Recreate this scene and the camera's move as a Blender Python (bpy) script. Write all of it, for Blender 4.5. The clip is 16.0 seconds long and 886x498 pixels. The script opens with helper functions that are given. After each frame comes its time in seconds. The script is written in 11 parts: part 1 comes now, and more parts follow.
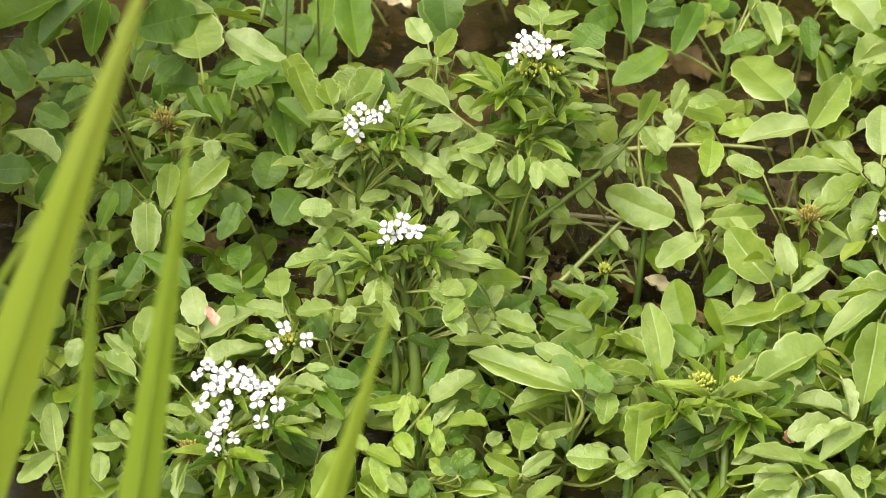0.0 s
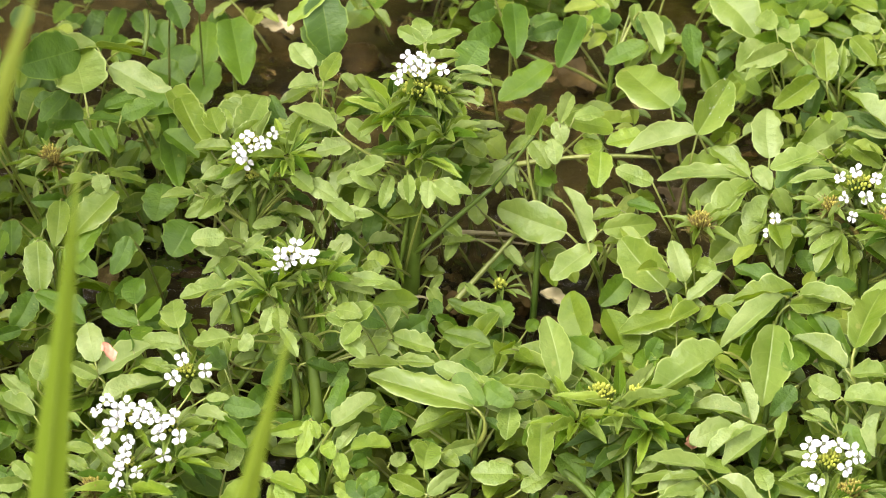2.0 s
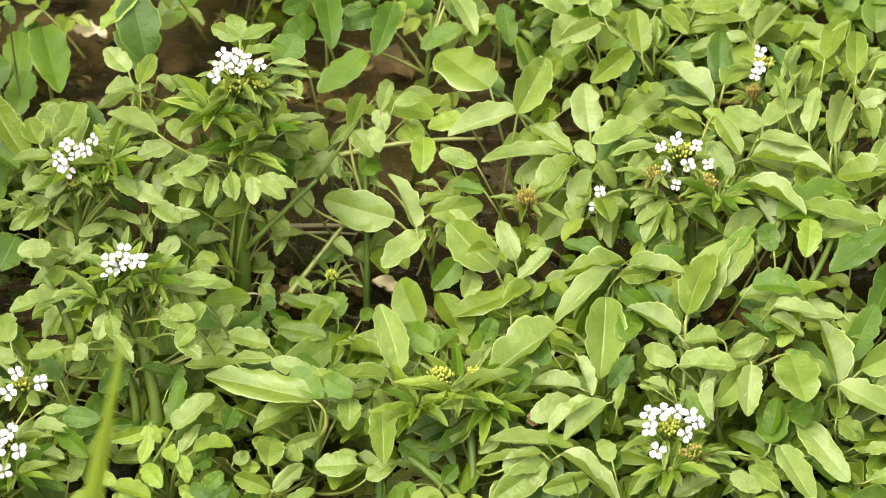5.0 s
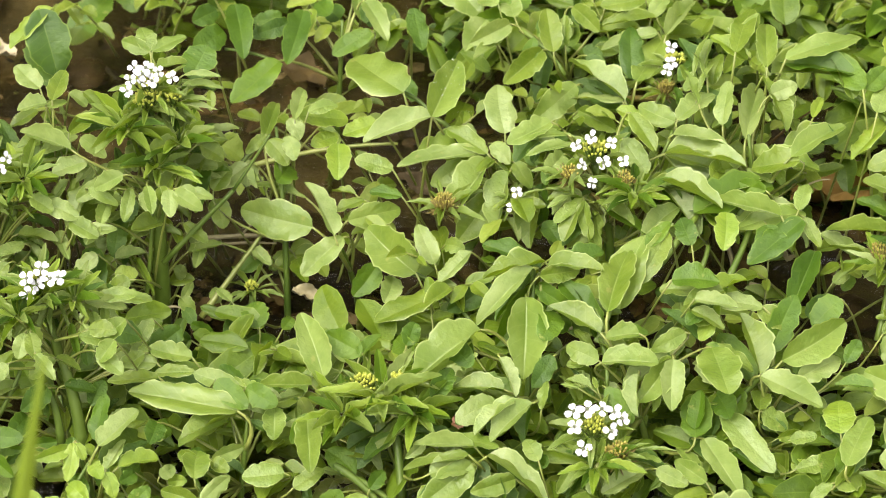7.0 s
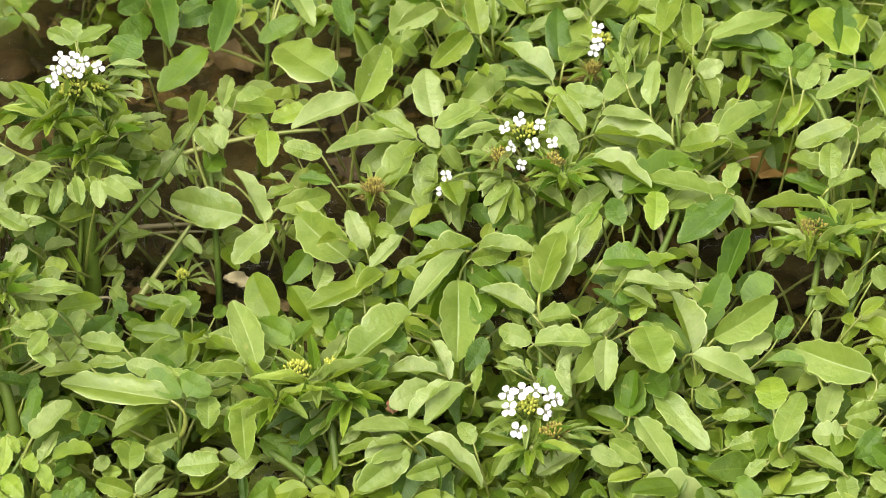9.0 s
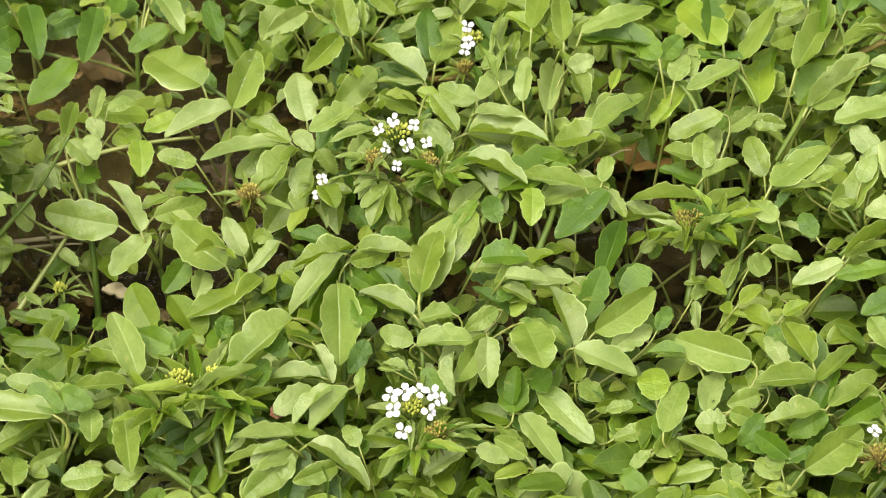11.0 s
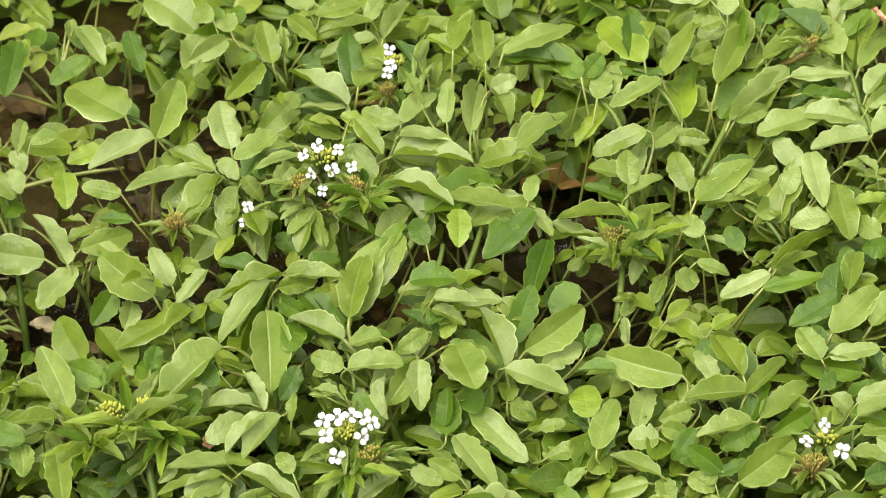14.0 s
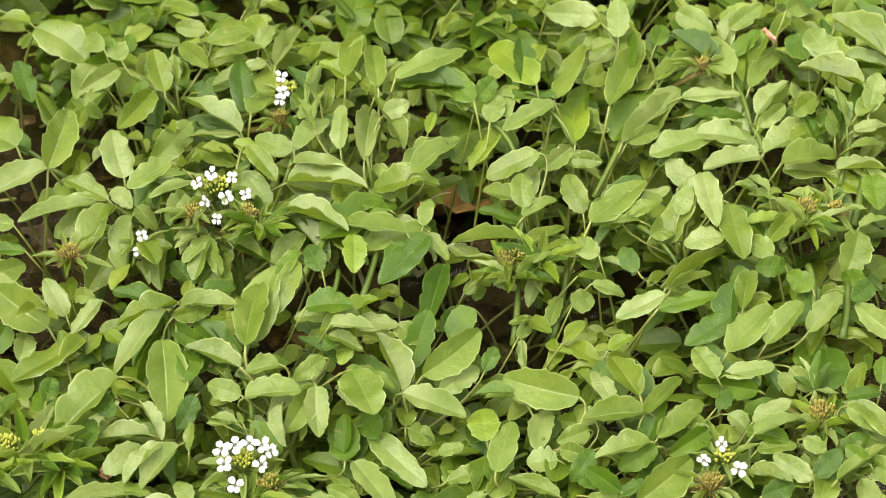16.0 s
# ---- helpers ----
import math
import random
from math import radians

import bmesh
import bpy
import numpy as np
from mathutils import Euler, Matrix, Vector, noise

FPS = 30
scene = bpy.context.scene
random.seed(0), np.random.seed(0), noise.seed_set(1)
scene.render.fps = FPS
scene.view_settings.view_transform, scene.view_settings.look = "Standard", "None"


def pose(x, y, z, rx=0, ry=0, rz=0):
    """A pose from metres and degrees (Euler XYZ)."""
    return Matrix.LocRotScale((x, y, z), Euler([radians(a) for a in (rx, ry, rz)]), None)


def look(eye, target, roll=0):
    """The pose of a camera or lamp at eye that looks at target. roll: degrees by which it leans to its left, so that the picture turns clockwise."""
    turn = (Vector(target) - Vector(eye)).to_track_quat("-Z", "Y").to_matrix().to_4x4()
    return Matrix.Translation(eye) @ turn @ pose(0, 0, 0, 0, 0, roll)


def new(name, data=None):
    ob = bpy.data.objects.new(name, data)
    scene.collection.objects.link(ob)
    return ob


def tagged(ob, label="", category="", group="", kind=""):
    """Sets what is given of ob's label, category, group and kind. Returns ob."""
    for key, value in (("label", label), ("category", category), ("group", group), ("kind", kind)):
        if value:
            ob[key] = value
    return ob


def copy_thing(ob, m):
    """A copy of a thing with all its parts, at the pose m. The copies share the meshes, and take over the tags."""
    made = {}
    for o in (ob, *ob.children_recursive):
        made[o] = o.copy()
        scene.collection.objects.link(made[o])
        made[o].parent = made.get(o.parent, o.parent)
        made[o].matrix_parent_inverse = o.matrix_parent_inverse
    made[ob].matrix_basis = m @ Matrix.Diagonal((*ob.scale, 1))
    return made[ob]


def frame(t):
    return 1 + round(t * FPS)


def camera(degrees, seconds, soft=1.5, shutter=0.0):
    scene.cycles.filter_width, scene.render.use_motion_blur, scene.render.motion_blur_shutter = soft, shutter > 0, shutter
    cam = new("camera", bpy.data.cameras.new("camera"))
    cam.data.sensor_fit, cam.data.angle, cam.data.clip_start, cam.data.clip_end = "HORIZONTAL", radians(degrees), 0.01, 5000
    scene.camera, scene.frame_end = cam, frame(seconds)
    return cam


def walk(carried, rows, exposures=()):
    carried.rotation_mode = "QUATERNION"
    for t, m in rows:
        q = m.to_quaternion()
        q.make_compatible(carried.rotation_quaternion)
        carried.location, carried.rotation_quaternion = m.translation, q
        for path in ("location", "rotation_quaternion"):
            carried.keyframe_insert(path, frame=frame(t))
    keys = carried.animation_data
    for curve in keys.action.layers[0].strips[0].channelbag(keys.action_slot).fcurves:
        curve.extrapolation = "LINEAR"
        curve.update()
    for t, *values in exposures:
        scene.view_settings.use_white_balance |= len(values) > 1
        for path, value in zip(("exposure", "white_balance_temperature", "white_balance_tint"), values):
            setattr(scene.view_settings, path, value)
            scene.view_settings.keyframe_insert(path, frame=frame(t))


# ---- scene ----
# ---- camera: a hand-held pan from one spot on the bank ----
EYE = Vector((0.0, 0.0, 0.62))


def aim(heading, rise, lean):
    a, b = radians(heading), radians(rise)
    way = Vector((math.sin(a) * math.cos(b), math.cos(a) * math.cos(b), math.sin(b)))
    return look(EYE, EYE + way, lean)


ROWS = (
    (0.0, -10.000, -40.500, 0.000),
    (0.5, -8.975, -40.852, -0.014),
    (1.0, -8.418, -40.532, -0.404),
    (1.5, -7.742, -40.129, -0.687),
    (2.0, -6.833, -40.035, -0.737),
    (2.5, -6.214, -39.913, -1.239),
    (3.0, -5.424, -39.864, -1.422),
    (3.5, -4.556, -40.246, -1.222),
    (4.0, -3.878, -40.368, -1.259),
    (4.2, -3.380, -40.330, -1.216),
    (6.5, 0.090, -40.378, -1.911),
    (7.0, 0.673, -40.290, -1.834),
    (7.5, 1.101, -40.327, -1.837),
    (8.0, 1.517, -40.226, -1.881),
    (8.5, 2.002, -40.320, -1.902),
    (9.0, 2.728, -40.697, -1.665),
    (9.5, 3.468, -40.736, -1.819),
    (10.0, 4.576, -40.856, -1.840),
    (12.3, 7.384, -40.538, -0.942),
    (12.5, 7.377, -40.540, -1.037),
    (13.0, 7.424, -40.538, -1.312),
    (13.5, 7.773, -40.464, -1.554),
    (14.0, 8.569, -40.259, -1.625),
    (14.5, 9.370, -39.944, -1.138),
    (15.0, 9.781, -39.932, -1.124),
    (15.5, 10.732, -39.837, -0.810),
    (16.0, 11.695, -39.734, -0.571),
)
cam = camera(20, 16.0, soft=1.0)
cam.data.dof.use_dof, cam.data.dof.focus_distance, cam.data.dof.aperture_fstop = True, 0.87, 26.0
walk(cam, [(t, aim(h, r, l)) for t, h, r, l in ROWS], exposures=[(0.0, 0.84, 6820, 10), (4.0, 0.92, 6820, 10), (9.0, 0.77, 6820, 10), (16.0, 0.65, 6820, 10)])

# ---- light: bright overcast day ----
world = bpy.data.worlds.new("overcast_sky")
scene.world = world
world.use_nodes = True
wn = world.node_tree.nodes
wl = world.node_tree.links
sky = wn.new("ShaderNodeTexSky")
sky.sky_type = "NISHITA"
sky.sun_disc = False
sky.sun_elevation = radians(64)
sky.sun_rotation = radians(-135)
sky.dust_density = 4.0
grey = wn.new("ShaderNodeHueSaturation")
grey.inputs["Saturation"].default_value = 0.04
wl.new(sky.outputs["Color"], grey.inputs["Color"])
wl.new(grey.outputs["Color"], wn["Background"].inputs["Color"])
wn["Background"].inputs["Strength"].default_value = 0.36
sun = new("sun", bpy.data.lights.new("sun", "SUN"))
sun.data.energy = 1.5
sun.data.angle = radians(26)
sun.data.color = (1.0, 0.95, 0.83)
sun.matrix_world = look((-0.85, -0.10, 2.45), (0, 0.75, 0))


# ---- materials ----
def material(name):
    m = bpy.data.materials.new(name)
    m.use_nodes = True
    return m, m.node_tree.nodes, m.node_tree.links, m.node_tree.nodes["Principled BSDF"]


def ramp(nodes, links, source, stops):
    r = nodes.new("ShaderNodeValToRGB")
    while len(r.color_ramp.elements) < len(stops):
        r.color_ramp.elements.new(0.5)
    for e, (at, col) in zip(r.color_ramp.elements, stops):
        e.position, e.color = at, (*col, 1)
    links.new(source, r.inputs["Fac"])
    return r


def noise_tex(nodes, links, coords, scale, detail=3.0):
    n = nodes.new("ShaderNodeTexNoise")
    n.inputs["Scale"].default_value, n.inputs["Detail"].default_value = scale, detail
    links.new(coords, n.inputs["Vector"])
    return n


def mix(nodes, links, kind, fac, a, b):
    n = nodes.new("ShaderNodeMix")
    n.data_type, n.blend_type = "RGBA", kind
    if isinstance(fac, float):
        n.inputs[0].default_value = fac
    else:
        links.new(fac, n.inputs[0])
    for at, v in ((6, a), (7, b)):
        if isinstance(v, tuple):
            n.inputs[at].default_value = (*v, 1)
        else:
            links.new(v, n.inputs[at])
    return n.outputs[2]


def calc(nodes, links, op, a, b=0.0):
    n = nodes.new("ShaderNodeMath")
    n.operation = op
    for at, v in ((0, a), (1, b)):
        if isinstance(v, (int, float)):
            n.inputs[at].default_value = v
        else:
            links.new(v, n.inputs[at])
    return n.outputs[0]


def leaf_material(name, low, high, vein, gloss, joined=False):
    """A leaflet's blade: a pale midrib, faint side veins and margin, blotches, wear and a thin lit-through body."""
    m, nodes, links, bsdf = material(name)
    tex = nodes.new("ShaderNodeTexCoord")
    info = nodes.new("ShaderNodeObjectInfo")
    sep = nodes.new("ShaderNodeSeparateXYZ")
    links.new(tex.outputs["UV"], sep.inputs[0])
    per = nodes.new("ShaderNodeVectorMath")
    per.operation = "SCALE"
    links.new(info.outputs["Location"], per.inputs[0])
    per.inputs["Scale"].default_value = 400.0
    off = nodes.new("ShaderNodeVectorMath")
    off.operation = "ADD"
    size = nodes.new("ShaderNodeVectorMath")
    size.operation = "MULTIPLY"
    links.new(tex.outputs["Object"], size.inputs[0])
    size.inputs[1].default_value = (48.0, 48.0, 48.0) if joined else (0.5, 1.0, 0.5)
    links.new(size.outputs[0], off.inputs[0])
    links.new(per.outputs[0], off.inputs[1])
    blot = noise_tex(nodes, links, off.outputs[0], 2.2, 3.0)
    fine = noise_tex(nodes, links, off.outputs[0], 14.0, 4.0)
    chance = nodes.new("ShaderNodeNewGeometry").outputs["Random Per Island"] if joined else info.outputs["Random"]
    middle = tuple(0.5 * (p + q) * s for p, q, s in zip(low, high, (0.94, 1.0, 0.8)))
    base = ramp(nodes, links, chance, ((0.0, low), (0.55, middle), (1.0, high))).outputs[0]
    spread = ramp(nodes, links, blot.outputs["Fac"], ((0.36, (0.76, 0.82, 0.62)), (0.64, (1.14, 1.09, 1.26))))
    base = mix(nodes, links, "MULTIPLY", 0.9, base, spread.outputs[0])
    grain = ramp(nodes, links, fine.outputs["Fac"], ((0.3, (0.94, 0.95, 0.91)), (0.7, (1.05, 1.04, 1.07))))
    base = mix(nodes, links, "MULTIPLY", 1.0, base, grain.outputs[0])
    across = calc(nodes, links, "ABSOLUTE", calc(nodes, links, "SUBTRACT", calc(nodes, links, "MULTIPLY", sep.outputs[0], 2.0), 1.0))
    along = sep.outputs[1]
    rib = ramp(nodes, links, across, ((0.010, (0.26, 0.26, 0.26)), (0.04, (0, 0, 0)))).outputs[0]
    rim = ramp(nodes, links, across, ((0.91, (0, 0, 0)), (0.975, (0.75, 0.75, 0.75)))).outputs[0]
    slant = calc(nodes, links, "SUBTRACT", along, calc(nodes, links, "MULTIPLY", across, 0.16))
    bent = calc(nodes, links, "ADD", slant, calc(nodes, links, "MULTIPLY", blot.outputs["Fac"], 0.22))
    wave = calc(nodes, links, "SINE", calc(nodes, links, "MULTIPLY", bent, 34.0))
    line = ramp(nodes, links, wave, ((0.93, (0, 0, 0)), (1.0, (0.10, 0.10, 0.10)))).outputs[0]
    veins = calc(nodes, links, "MAXIMUM", calc(nodes, links, "MAXIMUM", rib, rim), line)
    base = mix(nodes, links, "MIX", veins, base, vein)
    spots = ramp(nodes, links, noise_tex(nodes, links, off.outputs[0], 5.0, 5.0).outputs["Fac"], ((0.68, (0, 0, 0)), (0.75, (0.4, 0.4, 0.4))))
    base = mix(nodes, links, "MIX", spots.outputs[0], base, (0.34, 0.33, 0.11))
    links.new(base, bsdf.inputs["Base Color"])
    bsdf.inputs["Roughness"].default_value = gloss
    bsdf.inputs["Specular IOR Level"].default_value = 0.52
    bump = nodes.new("ShaderNodeBump")
    bump.inputs["Strength"].default_value = 0.55
    bump.inputs["Distance"].default_value = 0.0016
    relief = calc(nodes, links, "ADD", calc(nodes, links, "MULTIPLY", blot.outputs["Fac"], 1.5), calc(nodes, links, "MULTIPLY", fine.outputs["Fac"], 0.5))
    links.new(relief, bump.inputs["Height"])
    links.new(bump.outputs[0], bsdf.inputs["Normal"])
    thin = nodes.new("ShaderNodeBsdfTranslucent")
    warm = mix(nodes, links, "MULTIPLY", 1.0, base, (1.20, 1.22, 0.26))
    links.new(warm, thin.inputs["Color"])
    both = nodes.new("ShaderNodeMixShader")
    both.inputs[0].default_value = 0.42
    links.new(bsdf.outputs[0], both.inputs[1])
    links.new(thin.outputs[0], both.inputs[2])
    links.new(both.outputs[0], nodes["Material Output"].inputs["Surface"])
    return m


def plain(name, low, high, scale, rough, bump_depth=0.0, spec=0.5):
    m, nodes, links, bsdf = material(name)
    co = nodes.new("ShaderNodeTexCoord").outputs["Object"]
    n = noise_tex(nodes, links, co, scale, 5.0)
    info = nodes.new("ShaderNodeObjectInfo")
    col = ramp(nodes, links, n.outputs["Fac"], ((0.3, low), (0.7, high))).outputs[0]
    shade = ramp(nodes, links, info.outputs["Random"], ((0.0, (0.82, 0.84, 0.8)), (1.0, (1.1, 1.08, 1.12)))).outputs[0]
    links.new(mix(nodes, links, "MULTIPLY", 1.0, col, shade), bsdf.inputs["Base Color"])
    bsdf.inputs["Roughness"].default_value = rough
    bsdf.inputs["Specular IOR Level"].default_value = spec
    if bump_depth:
        b = nodes.new("ShaderNodeBump")
        b.inputs["Distance"].default_value = bump_depth
        links.new(n.outputs["Fac"], b.inputs["Height"])
        links.new(b.outputs[0], bsdf.inputs["Normal"])
    return m


# Copy for lit top leaves: pale sky sheen is put into its light end.
leaf_mat = leaf_material("leaf_blade", (0.128, 0.186, 0.013), (0.232, 0.296, 0.090), (0.35, 0.41, 0.15), 0.42)
# Darker copy for older and lower leaves: shade is put into its colour.
shaded_green_mat = leaf_material("shaded_deep_green_blade", (0.044, 0.098, 0.003), (0.098, 0.174, 0.005), (0.16, 0.24, 0.03), 0.56)
pale_mat = leaf_material("young_leaf_blade", (0.165, 0.240, 0.014), (0.245, 0.325, 0.045), (0.34, 0.40, 0.13), 0.48)
sprig_mat = leaf_material("sprig_leaf_blade", (0.100, 0.155, 0.006), (0.220, 0.280, 0.036), (0.32, 0.37, 0.10), 0.45, True)
# Low carpet leaves: the shade beneath the plants is put into this green.
shaded_carpet_mat = leaf_material("shaded_carpet_blade", (0.062, 0.112, 0.004), (0.150, 0.215, 0.011), (0.20, 0.27, 0.04), 0.52, True)
stem_mat = plain("stem_skin", (0.036, 0.066, 0.006), (0.085, 0.122, 0.016), 60, 0.5, 0.0006, 0.3)
stalk_mat = plain("stalk_skin", (0.105, 0.135, 0.018), (0.190, 0.205, 0.048), 60, 0.45)
speck_mat = plain("pale_speck", (0.55, 0.58, 0.5), (0.7, 0.72, 0.66), 300, 0.25)
petal_mat = plain("white_petal", (0.40, 0.40, 0.42), (0.50, 0.49, 0.52), 200, 0.55)
eye_mat = plain("anther", (0.10, 0.085, 0.09), (0.26, 0.23, 0.16), 300, 0.5)
heart_mat = plain("flower_heart", (0.05, 0.065, 0.03), (0.11, 0.13, 0.05), 300, 0.5)
bud_green_mat = plain("green_bud", (0.25, 0.28, 0.03), (0.40, 0.41, 0.07), 300, 0.5)
bud_brown_mat = plain("brown_bud", (0.17, 0.15, 0.022), (0.34, 0.29, 0.055), 300, 0.6)
spent_mat = plain("spent_stalk", (0.085, 0.070, 0.012), (0.21, 0.155, 0.030), 300, 0.6)
grass_mat = leaf_material("grass_blade", (0.155, 0.235, 0.018), (0.220, 0.285, 0.030), (0.24, 0.31, 0.05), 0.5)
rust_mat = plain("rust_leaf", (0.15, 0.085, 0.022), (0.30, 0.175, 0.055), 70, 0.55, 0.001, 0.08)
dead_mat = plain("dead_leaf", (0.026, 0.018, 0.006), (0.072, 0.048, 0.016), 90, 0.6, 0.001, 0.08)
straw_mat = plain("dry_straw", (0.20, 0.165, 0.085), (0.36, 0.30, 0.18), 120, 0.6)
pink_mat = plain("pink_leaf_tip", (0.55, 0.22, 0.15), (0.65, 0.32, 0.22), 90, 0.55)
rose_mat = plain("rosy_scrap", (0.05, 0.036, 0.018), (0.10, 0.072, 0.040), 60, 0.6, 0.0, 0.08)
stone_mat = plain("stream_stone", (0.012, 0.009, 0.004), (0.045, 0.032, 0.014), 60, 0.55, 0.002, 0.08)

litter_mat, nodes, links, bsdf = material("sunken_litter")
chance = nodes.new("ShaderNodeNewGeometry").outputs["Random Per Island"]
kinds = ramp(nodes, links, chance, ((0.0, (0.008, 0.006, 0.003)), (0.35, (0.024, 0.017, 0.006)), (0.6, (0.06, 0.040, 0.012)), (0.8, (0.035, 0.050, 0.010)), (0.93, (0.10, 0.072, 0.028)), (1.0, (0.17, 0.14, 0.08))))
grain = noise_tex(nodes, links, nodes.new("ShaderNodeTexCoord").outputs["Object"], 420.0, 4.0)
worn = ramp(nodes, links, grain.outputs["Fac"], ((0.3, (0.6, 0.6, 0.58)), (0.7, (1.15, 1.12, 1.05)))).outputs[0]
links.new(mix(nodes, links, "MULTIPLY", 1.0, kinds.outputs[0], worn), bsdf.inputs["Base Color"])
bsdf.inputs["Roughness"].default_value = 0.7
bsdf.inputs["Specular IOR Level"].default_value = 0.15

mud_mat, nodes, links, bsdf = material("stream_mud")
co = nodes.new("ShaderNodeTexCoord").outputs["Object"]
coarse = noise_tex(nodes, links, co, 20.0, 6.0)
small = noise_tex(nodes, links, co, 70.0, 5.0)
col = ramp(nodes, links, coarse.outputs["Fac"], ((0.38, (0.016, 0.013, 0.005)), (0.54, (0.034, 0.029, 0.011)), (0.72, (0.085, 0.068, 0.027)))).outputs[0]
tint = ramp(nodes, links, small.outputs["Fac"], ((0.3, (0.5, 0.5, 0.48)), (0.7, (1.3, 1.25, 1.15)))).outputs[0]
links.new(mix(nodes, links, "MULTIPLY", 1.0, col, tint), bsdf.inputs["Base Color"])
bsdf.inputs["Roughness"].default_value = 0.85
bsdf.inputs["Specular IOR Level"].default_value = 0.12
bump = nodes.new("ShaderNodeBump")
bump.inputs["Distance"].default_value = 0.006
links.new(small.outputs["Fac"], bump.inputs["Height"])
links.new(bump.outputs[0], bsdf.inputs["Normal"])

water_mat, nodes, links, bsdf = material("stream_water")
co = nodes.new("ShaderNodeTexCoord").outputs["Object"]
rip = nodes.new("ShaderNodeMapping")
rip.inputs["Scale"].default_value = (60.0, 105.0, 60.0)
links.new(co, rip.inputs["Vector"])
n1 = noise_tex(nodes, links, rip.outputs[0], 1.0, 3.0)
bump = nodes.new("ShaderNodeBump")
bump.inputs["Strength"].default_value = 0.45
bump.inputs["Distance"].default_value = 0.0034
links.new(n1.outputs["Fac"], bump.inputs["Height"])
links.new(bump.outputs[0], bsdf.inputs["Normal"])
bsdf.inputs["Base Color"].default_value = (0.86, 0.74, 0.52, 1)
bsdf.inputs["Transmission Weight"].default_value = 1.0
bsdf.inputs["IOR"].default_value = 1.33
bsdf.inputs["Roughness"].default_value = 0.04


# ---- mesh helpers ----
def mesh_of(name, bm, mats, smooth=True):
    me = bpy.data.meshes.new(name)
    bm.to_mesh(me)
    bm.free()
    for m in mats:
        me.materials.append(m)
    if smooth:
        me.polygons.foreach_set("use_smooth", [True] * len(me.polygons))
    return me


def part(name, me, parent, m=None, label=""):
    ob = new(name, me)
    ob.parent = parent
    if m is not None:
        ob.matrix_basis = m
    if label:
        ob["label"] = label
    return ob


def tube(bm, points, radii, sides=6):
    """A round tapering tube along points."""
    rings = []
    for i, p in enumerate(points):
        a = points[max(0, i - 1)]
        b = points[min(len(points) - 1, i + 1)]
        d = (b - a).normalized()
        u = d.orthogonal().normalized()
        v = d.cross(u)
        rings.append([bm.verts.new(p + (u * math.cos(k * math.tau / sides) + v * math.sin(k * math.tau / sides)) * radii[i]) for k in range(sides)])
    for r, s in zip(rings, rings[1:]):
        off = min(range(sides), key=lambda k: (s[k].co - r[0].co).length)
        for k in range(sides):
            bm.faces.new((r[k], r[(k + 1) % sides], s[(k + 1 + off) % sides], s[(k + off) % sides]))
    bm.faces.new(rings[0][::-1])
    bm.faces.new(rings[-1])


def bow(a, b, c, n):
    """n + 1 points on a quadratic bow from a by b to c."""
    return [a * (1 - t) ** 2 + b * 2 * t * (1 - t) + c * t * t for t in (i / n for i in range(n + 1))]


# ---- leaflet shapes ----
ACROSS = (-1.0, -0.88, -0.5, -0.07, 0.0, 0.07, 0.5, 0.88, 1.0)


def blade(seed, fold, arch, wave, teeth, blunt=0.5, rows=22):
    """A unit leaflet from its base at the origin to its tip at y = 1, facing z: oblong, creased along the midrib, with a scalloped, gently waved edge."""
    rng = random.Random(seed)
    bm = bmesh.new()
    uv = bm.loops.layers.uv.new("UVMap")
    ph = [rng.uniform(0, 6.3) for _ in range(8)]
    bumps = [rng.uniform(2.6, 4.2) for _ in range(2)]
    twist, skew = rng.uniform(-0.3, 0.3), rng.uniform(-0.07, 0.07)
    belly, tip = rng.uniform(0.82, 1.02), rng.uniform(0.04, 0.16)
    curl = rng.uniform(-0.10, 0.04)
    bay = [(rng.uniform(0.25, 0.8), rng.uniform(0.05, 0.11), max(0.0, rng.uniform(-0.05, 0.14))) for _ in range(2)]
    grid = []
    for i in range(rows + 1):
        t = 0.5 - 0.5 * math.cos(math.pi * (0.05 + 0.95 * i / rows)) if i else 0.0
        shape = math.sin(math.pi * t ** belly) ** blunt if 0 < t < 0.999 else 0.0
        shape *= 1 - tip * t * t - 0.5 * tip * max(0.0, t - 0.7)
        row = []
        for s in ACROSS:
            k = 0 if s < 0 else 1
            scallop = abs(math.sin(bumps[k] * math.pi * t + ph[k])) ** 0.7 - 0.65
            edge = 1 + teeth * (1.1 * scallop + 0.5 * math.sin(t * 27 + ph[2 + k]) + 0.4 * math.sin(t * 47 + ph[4 + k])) * abs(s) ** 4
            edge -= bay[k][2] * math.exp(-(((t - bay[k][0]) / bay[k][1]) ** 2)) * abs(s) ** 4
            x = 0.5 * s * max(shape, 0.03) * edge
            z = fold * abs(x) * 1.1 - arch * t * t + 0.3 * arch * t
            z += wave * abs(s) ** 2 * (math.sin(t * 7 + ph[4 + k]) + 0.5 * math.sin(t * 15 + ph[6 + k])) * 0.42 * shape
            z += (curl + 0.05 * scallop) * abs(s) ** 5 * shape + twist * x * t
            row.append((bm.verts.new((x + skew * math.sin(math.pi * t), t, z)), (s * 0.5 + 0.5, t)))
        grid.append(row)
    for a, b in zip(grid, grid[1:]):
        for k in range(len(ACROSS) - 1):
            quad = (a[k], a[k + 1], b[k + 1], b[k])
            face = bm.faces.new([q[0] for q in quad])
            for loop, q in zip(face.loops, quad):
                loop[uv].uv = q[1]
    return bm


